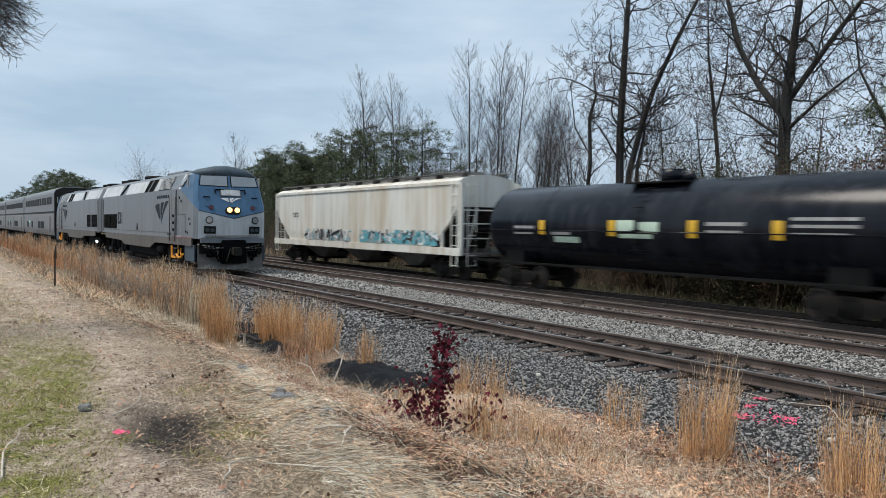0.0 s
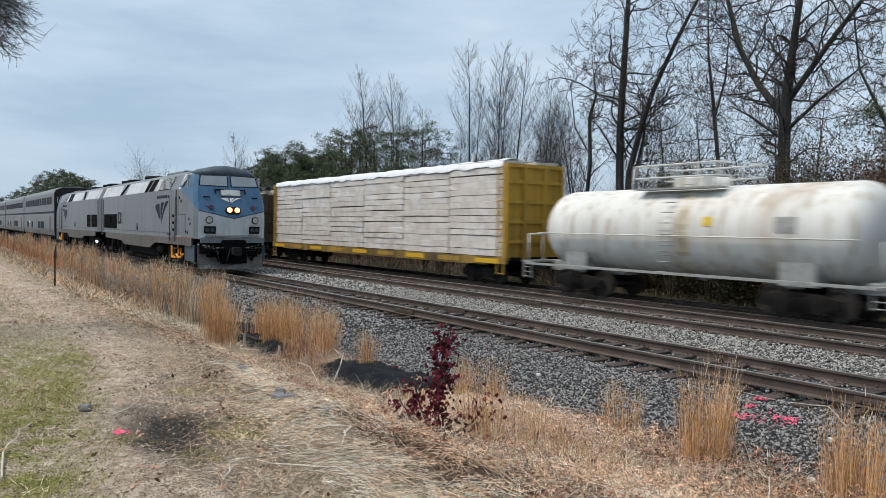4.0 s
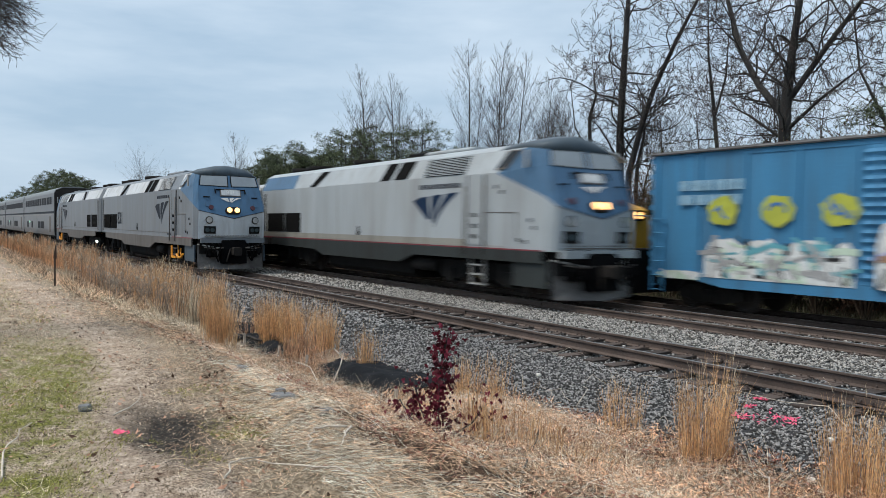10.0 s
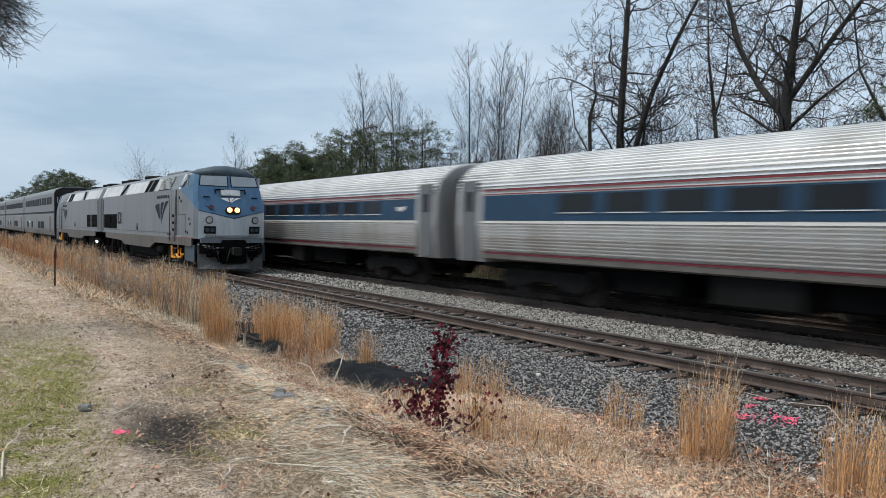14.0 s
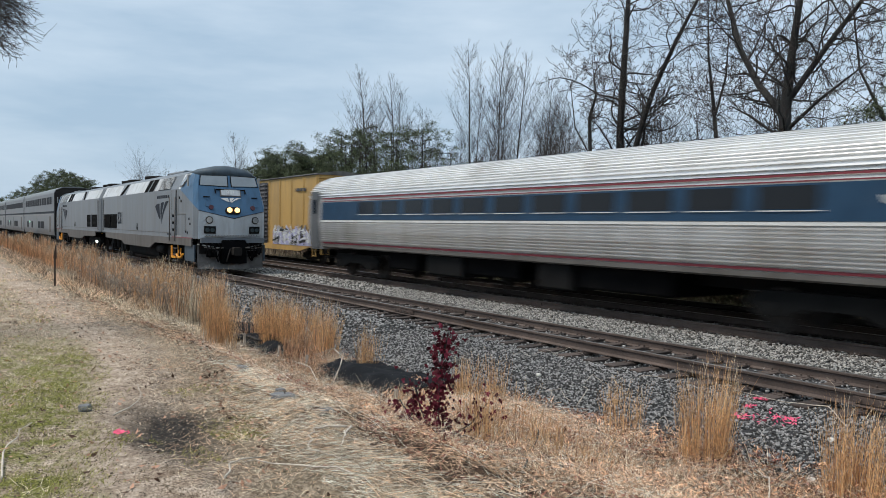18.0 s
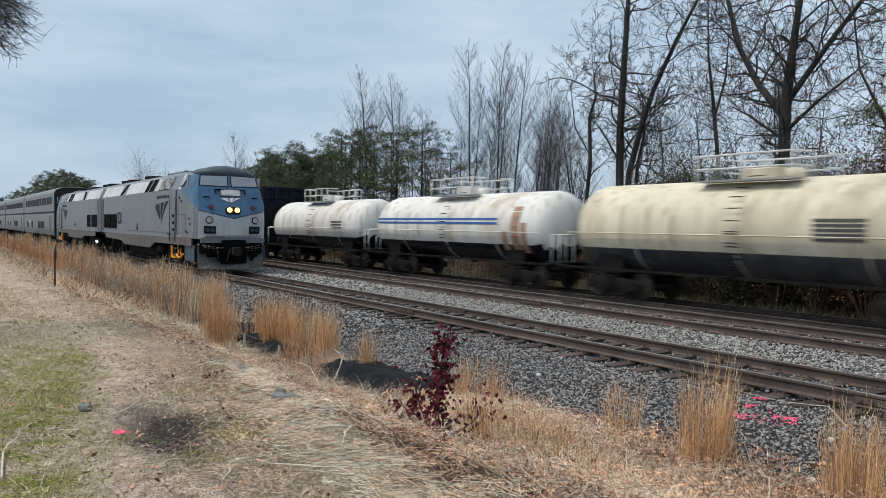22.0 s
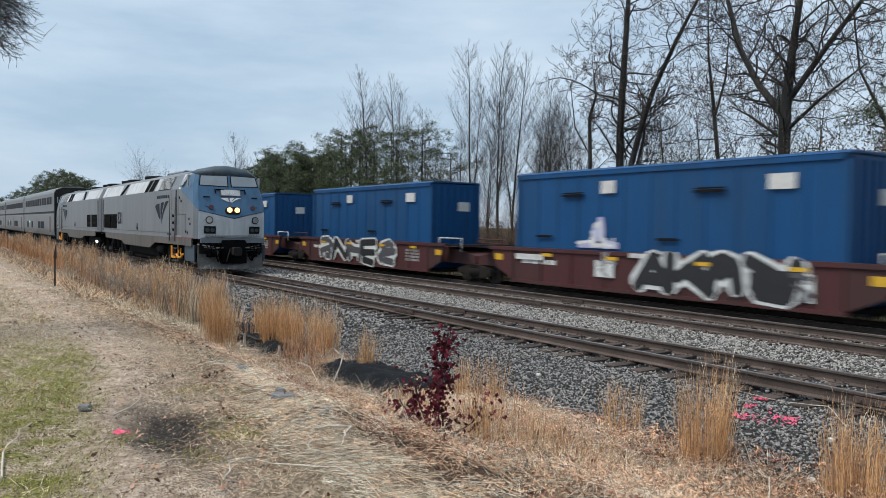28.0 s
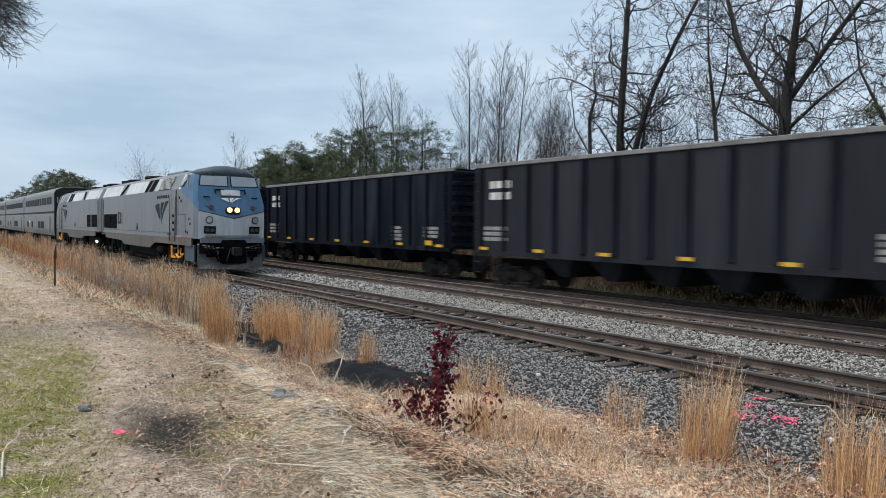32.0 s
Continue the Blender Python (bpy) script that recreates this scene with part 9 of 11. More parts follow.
blade_field("dead_grass", 44000, (-2.0, -30.0), (0.2, 2.8), M_PALESEDGE, 13, "sparse dead grass and thatch on the path", (0.02, 0.09), (0.0014, 0.0032), 0.14, lambda x, y, rng: rng.uniform(0, 1, len(x)) < np.clip(0.55 + 0.4 * wob(x, y, 0.8), 0.08, 1) * np.where(((x + 6.0) / 1.0) ** 2 + ((y - 1.48) / 0.3) ** 2 < 1, 0.08, 1) * np.where((path_off(x, y) > -0.8) & (path_off(x, y) < -0.2), 0.3, 1), curl=0.4)
blade_field("dead_grass", 30000, (-2.5, -16.0), (1.2, 3.6), M_BROWNSTRAW, 20, "short brown thatch between path and straw", (0.02, 0.09), (0.0014, 0.0032), 0.15, lambda x, y, rng: rng.uniform(0, 1, len(x)) < np.clip(1.2 - abs(path_off(x, y) - 0.25) / 0.35, 0, 0.8), curl=0.5)
blade_field("dead_grass", 9000, (-17.0, -60.0), (2.6, 6.5), M_BROWNSTRAW, 14, "bleached dead grass farther along the bank", (0.12, 0.36), (0.007, 0.014), 0.55)
blade_field("green_grass", 70000, (-3.0, -15.0), (-0.6, 1.55), M_GREEN, 15, "short green grass beside the path", (0.012, 0.04), (0.002, 0.0042), 0.6, lambda x, y, rng: rng.uniform(0, 1, len(x)) < np.clip(0.62 + 0.7 * wob(x, y, 0.9) + 0.45 * wob(x, y, 3.1) - np.clip((path_off(x, y) + 0.75) * 2.2, 0, 1), 0, 1) * np.clip((x + 12.5) / 3.5, 0.12, 1))
blade_field("leaf_scraps", 30000, (-1.0, -9.5), (3.6, 8.2), M_TANGLE, 33, "curled brown leaf scraps strewn through the dead grass", (0.02, 0.065), (0.006, 0.016), 0.3, lambda x, y, rng: (path_off(x, y) > 1.6) & (y < toe(x) + 0.35) & (rng.uniform(0, 1, len(x)) < np.clip(0.45 + 0.6 * wob(x + 1.3, y, 1.5), 0.08, 1)), lift=0.05, category="leaf litter", curl=0.35, deep=1.1)
blade_field("leaf_scraps", 12000, (-1.0, -9.5), (4.4, 8.2), M_REDLITTER, 34, "dark curled leaves among the dead grass", (0.025, 0.07), (0.007, 0.018), 0.3, lambda x, y, rng: (y < toe(x) + 0.35) & (rng.uniform(0, 1, len(x)) < np.clip(0.3 + 0.7 * wob(x + 0.4, y, 2.1), 0.05, 1)), lift=0.04, category="leaf litter", curl=0.35, deep=1.0)
blade_field("green_grass", 6000, (-7.2, -5.2), (1.72, 2.4), M_GREEN, 35, "thin moss-green shoots beside the damp hollow", (0.012, 0.035), (0.002, 0.004), 0.5, lambda x, y, rng: rng.uniform(0, 1, len(x)) < np.clip(0.3 + 0.7 * wob(x, y, 1.9), 0, 0.9), near=1.0)
blade_field("green_grass", 14000, (-13.0, -45.0), (-0.8, 1.9), M_GREEN, 36, "thin green and dry grass along the path's far verge", (0.02, 0.06), (0.004, 0.009), 0.4, lambda x, y, rng: rng.uniform(0, 1, len(x)) < np.clip(0.45 + 0.6 * wob(x, y, 0.6) - np.clip((path_off(x, y) + 0.9) * 1.5, 0, 1), 0, 1))
blade_field("dead_grass", 16000, (-13.0, -45.0), (-0.8, 3.4), M_BROWNSTRAW, 37, "dry tan grass along the far path", (0.03, 0.10), (0.004, 0.009), 0.3, lambda x, y, rng: rng.uniform(0, 1, len(x)) < np.clip(0.4 + 0.6 * wob(x + 2, y, 0.7), 0.05, 1), curl=0.4)
blade_field("dead_grass", 16000, (-13.0, -21.0), (2.9, 4.7), M_PALESEDGE, 38, "pale grey matted grass at the weeds' feet", (0.08, 0.24), (0.003, 0.006), 0.25, curl=0.5)
blade_field("matted_straw", 26000, (5.0, -1.6), (1.8, 7.6), M_BROWNSTRAW, 39, "matted brown dead grass on the bank beside the standpoint", (0.06, 0.24), (0.002, 0.005), 0.12, on_bank, deep=0.8, near=0.8)
blade_field("bank_weeds", 9000, (-1.5, -17.0), (3.0, 7.4), M_PALESEDGE, 16, "thin upright dead weeds on the bank", (0.10, 0.36), (0.002, 0.0038), 0.7, bank_low, curl=0.4)


def sedge_tuft(x, y, radius, height, blades, seed, m=None, label="upright orange-tan sedge tuft, dry", lean=(0.0, 0.0), wide=0.0042, splay=0.095):
    """Stiff stalks, each sheathed in fine leaves that hug it, with pale wisps at the tips and curled leaves round the foot."""
    rng = np.random.default_rng(seed)
    # the stalks stand in a few bunches
    bunch = max(5, blades // 15)
    ba, bq = rng.uniform(0, 2 * np.pi, bunch), radius * np.sqrt(rng.uniform(0, 1, bunch))
    bh = rng.uniform(0.6, 1.0, bunch)
    which = rng.integers(0, bunch, blades)
    bx = x + (bq * np.cos(ba))[which] + rng.normal(0, 0.045, blades)
    by = y + (bq * np.sin(ba))[which] + rng.normal(0, 0.045, blades)
    base = np.stack([bx, by, ground_z(bx, by) - 0.02], -1)
    h = height * bh[which] * rng.uniform(0.55, 1.0, blades) ** 0.7
    out = np.stack([bx - x, by - y, np.zeros(blades)], -1) / max(radius, 1e-3) * splay
    vec = np.stack([rng.normal(lean[0], 0.035, blades), rng.normal(lean[1], 0.035, blades), np.ones(blades)], -1) + out
    vec = vec * h[:, None]
    side = unit(np.cross(vec, rng.normal(size=(blades, 3))))
    droop = np.stack([rng.normal(0.03, 0.06, blades), rng.normal(0, 0.06, blades), -0.04 * np.ones(blades)], -1) * h[:, None]
    v, f = ribbons(base, vec, side, rng.uniform(0.6, 1.3, blades) * wide, droop, rng)
    k = blades * 3
    pick = rng.integers(0, blades, k)
    t = rng.uniform(0.0, 0.85, k)[:, None] ** 1.2
    b2 = base[pick] + vec[pick] * t + droop[pick] * t * t
    v2 = unit(unit(vec[pick]) * 2.6 + rng.normal(size=(k, 3)) * 0.6) * rng.uniform(0.05, 0.18, (k, 1))
    s2 = unit(np.cross(v2, rng.normal(size=(k, 3))))
    vv, ff = ribbons(b2, v2, s2, np.full(k, wide * 0.75), rng.normal(size=(k, 3)) * 0.035, rng)
    c = blades
    a = rng.uniform(0, 2 * np.pi, c)
    q = radius * np.sqrt(rng.uniform(0, 1, c)) * 1.25
    b3 = np.stack([x + q * np.cos(a), y + q * np.sin(a), np.zeros(c)], -1)
    b3[:, 2] = ground_z(b3[:, 0], b3[:, 1]) + 0.01
    v3 = unit(np.stack([rng.normal(0, 0.8, c), rng.normal(0, 0.8, c), np.ones(c)], -1)) * rng.uniform(0.08, 0.26, (c, 1))
    v4, f4 = ribbons(b3, v3, unit(np.cross(v3, rng.normal(size=(c, 3)))), np.full(c, wide * 0.8), np.stack([rng.normal(0, 0.1, c), rng.normal(0, 0.1, c), -0.08 * np.ones(c)], -1), rng)
    w = blades // 2
    pick = rng.integers(0, blades, w)
    b5 = base[pick] + vec[pick] * 0.93 + droop[pick] * 0.86
    v5 = unit(unit(vec[pick]) * 3 + rng.normal(size=(w, 3)) * 0.5) * rng.uniform(0.05, 0.16, (w, 1)) * height
    v6, f6 = ribbons(b5, v5, unit(np.cross(v5, rng.normal(size=(w, 3)))), np.full(w, wide * 0.7), rng.normal(size=(w, 3)) * 0.03, rng)
    o = np.array([x, y, float(ground_z(x, y))])
    t = thing("sedge_tuft", label, "grass tuft", pose(*o), group="sedge tufts")
    tagged(part("stalk_clump", raw_mesh("stalk_clump", v - o, f, m or M_SEDGE), None, t), kind="stuff")
    tagged(part("leaf_clump", raw_mesh("leaf_clump", vv - o, ff, m or M_SEDGE), None, t), kind="stuff")
    tagged(part("foot_leaf", raw_mesh("foot_leaf", v4 - o, f4, M_TANGLE if m is None else m), None, t), kind="stuff")
    tagged(part("tip_wisp", raw_mesh("tip_wisp", v6 - o, f6, M_PALESEDGE), None, t, "pale dry tips"), kind="stuff")
    return t


SWAYING = []
for i, (x, y, rr, hh, nb) in enumerate([(-12.9, 4.05, 0.27, 1.36, 620), (-14.9, 5.75, 0.26, 1.12, 380), (-14.2, 5.65, 0.30, 1.2, 480), (-13.5, 5.7, 0.30, 1.22, 520), (-12.8, 5.95, 0.24, 1.1, 380),
                                        (-11.15, 6.0, 0.13, 0.92, 130), (-8.65, 6.15, 0.20, 0.88, 90), (-8.3, 6.5, 0.16, 0.8, 70), (-6.1, 6.6, 0.18, 0.75, 80), (-5.1, 6.75, 0.24, 1.22, 330),
                                        (-3.5, 6.7, 0.22, 1.0, 250), (-3.15, 6.9, 0.2, 0.95, 150), (-7.3, 5.9, 0.25, 0.55, 60), (-4.95, 4.0, 0.34, 0.72, 150), (-4.35, 4.2, 0.3, 0.5, 60), (-7.2, 4.7, 0.4, 0.5, 80)]):
    SWAYING.append(sedge_tuft(x, y, rr, hh * 1.1, int(nb * 1.15), 300 + i))
rnd = random.Random(77)
for i in range(44):
    x = -17.6 - 32 * (i / 43.0) ** 1.2 + rnd.uniform(-0.8, 0.8)
    y = 4.9 + rnd.uniform(-0.9, 1.2) + 0.02 * abs(x + 17)
    sedge_tuft(x, y, rnd.uniform(0.3, 0.5), rnd.uniform(1.05, 1.5), 210, 400 + i, M_SEDGEROW if i % 7 else M_PALESEDGE, "tall dry sedge tuft in a dense row along the track", wide=0.007 + 0.00012 * abs(x + 17))
for i, (x, y, h) in enumerate(((-19.6, 5.0, 1.5), (-20.4, 5.1, 1.6), (-21.3, 5.2, 1.65), (-22.2, 5.4, 1.6), (-20.9, 4.6, 1.4), (-22.9, 5.0, 1.5))):
    sedge_tuft(x, y, 0.36, h, 300, 440 + i, None, "tall orange-tan sedge tuft in a row along the track", wide=0.006, splay=0.1)
for i in range(40):
    x = -47 - 75 * (i / 39.0) ** 1.15 + rnd.uniform(-1, 1)
    sedge_tuft(x, 6.3 + rnd.uniform(-1.6, 1.6), rnd.uniform(0.6, 1.0), rnd.uniform(1.0, 1.5), 110, 500 + i, M_SEDGEROW, "tall dry sedge tuft far along the track", wide=0.02 + 0.0003 * abs(x + 47))
for i in range(14):
    x = -16.2 - 1.1 * i
    sedge_tuft(x + rnd.uniform(-0.3, 0.3), 3.6 + rnd.uniform(-0.5, 0.7), 0.4, rnd.uniform(0.35, 0.65), 110, 460 + i, M_PALESEDGE if i % 2 else M_BROWNSTRAW, "bleached grey weed clump on the bank", wide=0.006, splay=0.2)


# ---------- grey dead weeds with seed heads ----------
M_GREYWEED = leafmat("grey_dead_weed_stems", (0.324, 0.263, 0.209), 0.35)
M_SEED = leafmat("pale_seed_heads", (0.52, 0.44, 0.34), 0.3)


def dead_weed(x, y, h, seed):
    rng = np.random.default_rng(seed)
    o = np.array([x, y, float(ground_z(x, y))])
    t = thing("dead_weed", "tall grey dead weed with small pale seed heads", "weed", pose(*o), group="dead weeds")
    segs, tips = [], []
    for k in range(9):
        p = np.array([rng.normal(0, 0.16), rng.normal(0, 0.13), -0.03])
        d = np.array([rng.normal(0, 0.06), rng.normal(0, 0.06), 1.0])
        hh = h * rng.uniform(0.6, 1.05)
        for j in range(4):
            e = p + d * hh / 4
            segs.append((*p, *e, 0.006 - 0.001 * j, 0.005 - 0.001 * j))
            if j >= 2:
                for _ in range(3):
                    q = p + (e - p) * rng.uniform(0, 1)
                    c = q + np.array([rng.normal(0, 0.5), rng.normal(0, 0.5), 1.0]) * rng.uniform(0.07, 0.16)
                    segs.append((*q, *c, 0.003, 0.002))
                    tips.append(c)
            d = d + rng.normal(size=3) * np.array([0.07, 0.07, 0])
            p = e
        tips.append(p)
    v, f = tubes(np.array(segs), 3)
    tagged(part("stem", raw_mesh("stem", v, f, M_GREYWEED), None, t), kind="stuff")
    # a few pale heads that arch over
    arcs = []
    for p in (tips[-1], tips[len(tips) // 2], tips[len(tips) // 3]):
        a, p = rng.uniform(0, 2 * np.pi), np.array(p)
        for j in range(5):
            e = p + np.array([np.cos(a) * 0.03, np.sin(a) * 0.03, 0.022 - 0.014 * j])
            arcs.append((*p, *e, 0.009, 0.008))
            p = e
    v, f = tubes(np.array(arcs), 4)
    tagged(part("arching_head", raw_mesh("arching_head", v, f, M_SEED), None, t, "pale arching seed head"), kind="stuff")
    tips = np.array(tips)
    v, f = leaves(np.repeat(tips, 2, 0) + rng.normal(size=(2 * len(tips), 3)) * 0.012, 0.011, rng)
    tagged(part("seed_head", raw_mesh("seed_head", v, f, M_SEED), None, t), kind="stuff")


rnd = random.Random(5)
for i in range(28):
    x = -16.4 - 8.5 * (i / 27.0) + rnd.uniform(-0.4, 0.4)
    dead_weed(x, 3.55 + 0.10 * (-13.2 - x) * 0.4 + rnd.uniform(-0.35, 0.6), rnd.uniform(0.65, 1.05), 470 + i)


# ---------- red sumac sapling ----------
def red_sapling():
    sp = thing("red_leaved_sapling", "small sapling with drooping dark red leaves on the bank", "sapling")
    rnd = random.Random(9)
    rng = np.random.default_rng(9)
    b = Vector((-5.15, 3.4, float(ground_z(-5.15, 3.4)) - 0.03))
    stems = [[b, b + Vector((0.0, 0.02, 0.28)), b + Vector((-0.02, 0.03, 0.5)), b + Vector((0.0, 0.05, 0.72)), b + Vector((0.03, 0.08, 0.92))],
             [b, b + Vector((-0.22, -0.09, 0.17)), b + Vector((-0.34, -0.15, 0.34))], [b, b + Vector((0.1, 0.28, 0.18)), b + Vector((0.12, 0.42, 0.33))], [b, b + Vector((-0.16, -0.05, 0.28)), b + Vector((-0.2, -0.1, 0.52))]]
    ms = Mesh()
    pts = []
    for k, st in enumerate(stems):
        for a, c in zip(st, st[1:]):
            ms.rod(a, c, 0.012 if k == 0 else 0.008, 5, 0.006)
            n = 95 if k == 0 else 50
            for _ in range(n):
                t = rnd.random()
                p = a.lerp(c, t)
                sp_ = 0.05 if k == 0 else 0.085
                pts.append((p.x + rnd.gauss(0, sp_), p.y + rnd.gauss(0, sp_), max(p.z + rnd.gauss(0, 0.07), float(ground_z(p.x, p.y)) + 0.03)))
    tagged(part("stem", ms, M_BARK, sp), kind="stuff")
    # lobed leaves that hang from their stalks
    pts = np.array(pts)
    n = len(pts)
    lobes = np.array([(0, 0), (0.28, -0.12), (0.5, -0.02), (0.36, -0.32), (0.55, -0.55), (0.2, -0.55), (0, -1.0), (-0.2, -0.55), (-0.55, -0.55), (-0.36, -0.32), (-0.5, -0.02), (-0.28, -0.12)])
    down = unit(np.stack([rng.normal(0, 0.55, n), rng.normal(0, 0.55, n), -np.ones(n)], -1))
    across = unit(np.cross(down, rng.normal(size=(n, 3))))
    fold = np.cross(down, across)
    sz = rng.uniform(0.026, 0.056, n)[:, None, None]
    v = pts[:, None] + (across[:, None] * lobes[None, :, 0:1] - down[:, None] * lobes[None, :, 1:2] + fold[:, None] * (abs(lobes[None, :, 0:1]) * 0.5)) * sz
    fan = np.array([(0, i, i + 1) for i in range(1, 11)])
    f = (np.arange(n) * 12)[:, None, None] + fan[None]
    part("foliage", raw_mesh("foliage", v.reshape(-1, 3), f.reshape(-1, 3), M_SUMAC), None, sp, "dark red lobed leaves")


red_sapling()
for i, (x, y, h) in enumerate(((-12.5, 5.15, 0.75), (-12.1, 5.4, 0.85), (-11.9, 5.05, 0.6), (-12.7, 5.6, 0.7), (-10.9, 4.85, 0.45), (-15.5, 5.3, 0.6))):
    sedge_tuft(x, y, 0.26, h, 90, 700 + i, M_TANGLE, "brown leggy dead weed clump growing over fabric", wide=0.005, splay=0.22)

# ---------- leaf litter ----------
rng = np.random.default_rng(21)
n = 34000
lx, ly = -1.5 - 19 * rng.uniform(0, 1, n) ** 1.2, rng.uniform(-0.2, 7.6, n)
ok = (rng.uniform(0, 1, n) < np.where(path_off(lx, ly) < 0.3, 0.10, np.clip(0.5 + 0.5 * wob(lx, ly, 0.7) + np.where(lx < -7.5, 0.35, 0) + np.where((lx > -6) & (ly > 4.6), 0.5, 0), 0.15, 1))) & (ly < toe(lx) + 0.3) & ~bare_fabric(lx, ly)
lx, ly = lx[ok], ly[ok]
lp = np.stack([lx, ly, ground_z(lx, ly) + 0.015 + rng.uniform(0, 0.03, len(lx))], -1)
v, f = leaves(lp, 0.026, rng, 0.6)
thing("leaf_litter", "scattered fallen brown leaves on the grass and path", "leaf litter", kind="stuff", data=raw_mesh("leaf_litter", v, f, M_LITTER))
n = 26000
lx, ly = -2.5 - 15 * rng.uniform(0, 1, n) ** 1.1, rng.uniform(-0.5, 3.0, n)
lp = np.stack([lx, ly, ground_z(lx, ly) + 0.006], -1)
v, f = leaves(lp, 0.008, rng, 0.7)
thing("thatch_crumbs", "fine broken thatch and leaf crumbs on the dirt path", "leaf litter", kind="stuff", data=raw_mesh("thatch_crumbs", v, f, M_CRUMB))


# ---------- trees ----------
def place_tree(segs, label, x=0.0, y=0.0, group="bare trees", least=0.009, buds=0):
    z = float(ground_z(x, y)) if (x or y) else 0.0
    t = thing("bare_tree", label, "tree", pose(x, y, z), group=group)
    return tree_parts(t, segs, least, buds)


rnd = random.Random(31)
YT = 27.5
gz = float(ground_z(-25.9, YT))
segs = stems_tree(rnd, [[(-25.9, YT, gz - 0.3, 0.36), (-26.0, YT, 4.0, 0.30), (-26.05, YT, 6.8, 0.27), (-25.9, YT, 9.7, 0.23), (-25.7, YT, 12.9, 0.17), (-25.4, YT - 0.3, 17.0, 0.07)],
                        [(-25.6, YT + 0.1, gz, 0.26), (-25.45, YT, 4.6, 0.22), (-24.6, YT - 0.2, 6.6, 0.2), (-23.8, YT - 0.3, 8.3, 0.17), (-22.6, YT - 0.2, 10.4, 0.13), (-21.4, YT, 12.4, 0.09), (-20.2, YT, 14.8, 0.04)],
                        [(-25.3, YT + 0.2, gz, 0.16), (-25.1, YT + 0.2, 5.0, 0.13), (-24.9, YT + 0.4, 6.4, 0.11), (-25.1, YT + 0.5, 8.0, 0.07)]], 3)
place_tree(segs, "tall leafless twin-stemmed tree with rough grey bark behind the tracks", buds=9000)
gz = float(ground_z(-17.5, YT))
segs = stems_tree(rnd, [[(-17.5, YT, gz - 0.3, 0.42), (-17.5, YT, 4.4, 0.37), (-17.5, YT, 6.6, 0.35), (-17.3, YT, 8.7, 0.24), (-17.0, YT, 10.9, 0.18), (-16.7, YT, 15.5, 0.06)],
                        [(-17.6, YT, 6.5, 0.25), (-18.6, YT - 0.1, 7.8, 0.21), (-19.4, YT - 0.2, 9.3, 0.18), (-20.2, YT, 11.5, 0.14), (-20.8, YT, 15.0, 0.05)],
                        [(-17.4, YT, 7.0, 0.2), (-16.6, YT, 8.0, 0.17), (-15.6, YT, 9.2, 0.15), (-14.6, YT, 10.3, 0.12), (-13.0, YT, 12.6, 0.05)],
                        [(-17.3, YT, 6.0, 0.12), (-15.9, YT - 0.3, 6.9, 0.09), (-14.2, YT - 0.4, 7.9, 0.04)], [(-17.6, YT, 5.6, 0.1), (-18.8, YT - 0.4, 6.6, 0.07), (-19.5, YT - 0.5, 7.0, 0.03)]], 3)
place_tree(segs, "tall leafless forked tree with heavy spreading limbs behind the tracks", buds=9000)
for st, lab in (([[(-20.4, YT, -0.9, 0.17), (-20.5, YT, 5.0, 0.14), (-20.8, YT, 7.4, 0.12), (-21.1, YT, 9.4, 0.07), (-21.2, YT, 12.0, 0.03)], [(-20.7, YT, 6.8, 0.08), (-20.2, YT, 8.4, 0.06), (-20.1, YT, 10.6, 0.02)]], "slender leafless tree among larger ones"),
                ([[(-27.3, YT - 0.8, -0.9, 0.17), (-27.45, YT - 0.8, 3.1, 0.15), (-27.2, YT - 0.8, 5.2, 0.15), (-27.3, YT - 0.8, 7.4, 0.13), (-26.9, YT - 0.8, 8.4, 0.09), (-27.1, YT - 0.8, 9.6, 0.04)], [(-27.25, YT - 0.8, 5.6, 0.07), (-28.2, YT - 0.9, 7.0, 0.05), (-28.6, YT - 0.9, 9.2, 0.02)]], "dead-topped slender tree with vine-covered trunk"),
                ([[(-14.2, YT + 1, -0.9, 0.2), (-14.0, YT + 1, 5.0, 0.16), (-13.4, YT + 1, 8.0, 0.13), (-12.6, YT + 1, 12.0, 0.07)], [(-14.0, YT + 1, 5.5, 0.1), (-15.2, YT + 1, 8.0, 0.07), (-15.6, YT + 1, 11.0, 0.03)]], "leafless tree with crossing limbs at the wood's edge"),
                ([[(-11.5, YT + 2, -0.9, 0.22), (-11.4, YT + 2, 6.0, 0.17), (-11.9, YT + 2, 10.0, 0.12), (-12.4, YT + 2, 14.0, 0.05)]], "leafless tree at the wood's edge")):
    place_tree(stems_tree(rnd, st, 2, 3, 2.6), lab, buds=1500)

# background trees: a few kinds, each planted several times
slim = [bare_tree(500 + k, h, r, 0.42) for k, (h, r) in enumerate(((15.5, 0.115), (14.5, 0.105), (13.0, 0.10)))]
broad = [bare_tree(520 + k, h, r, 0.75) for k, (h, r) in enumerate(((12.0, 0.14), (10.0, 0.11)))]


def plant(kinds, spots, label):
    first = {}
    for i, (k, x, y, s) in enumerate(spots):
        m = pose(x, y, float(ground_z(x, y)), 0, 0, (i * 137) % 360)
        if k not in first:
            first[k] = place_tree(kinds[k], label, least=0.0042)
            first[k].matrix_basis = m @ Matrix.Diagonal((s, s, s, 1))
        else:
            t = copy_thing(first[k], m)
            t.scale = (s, s, s)


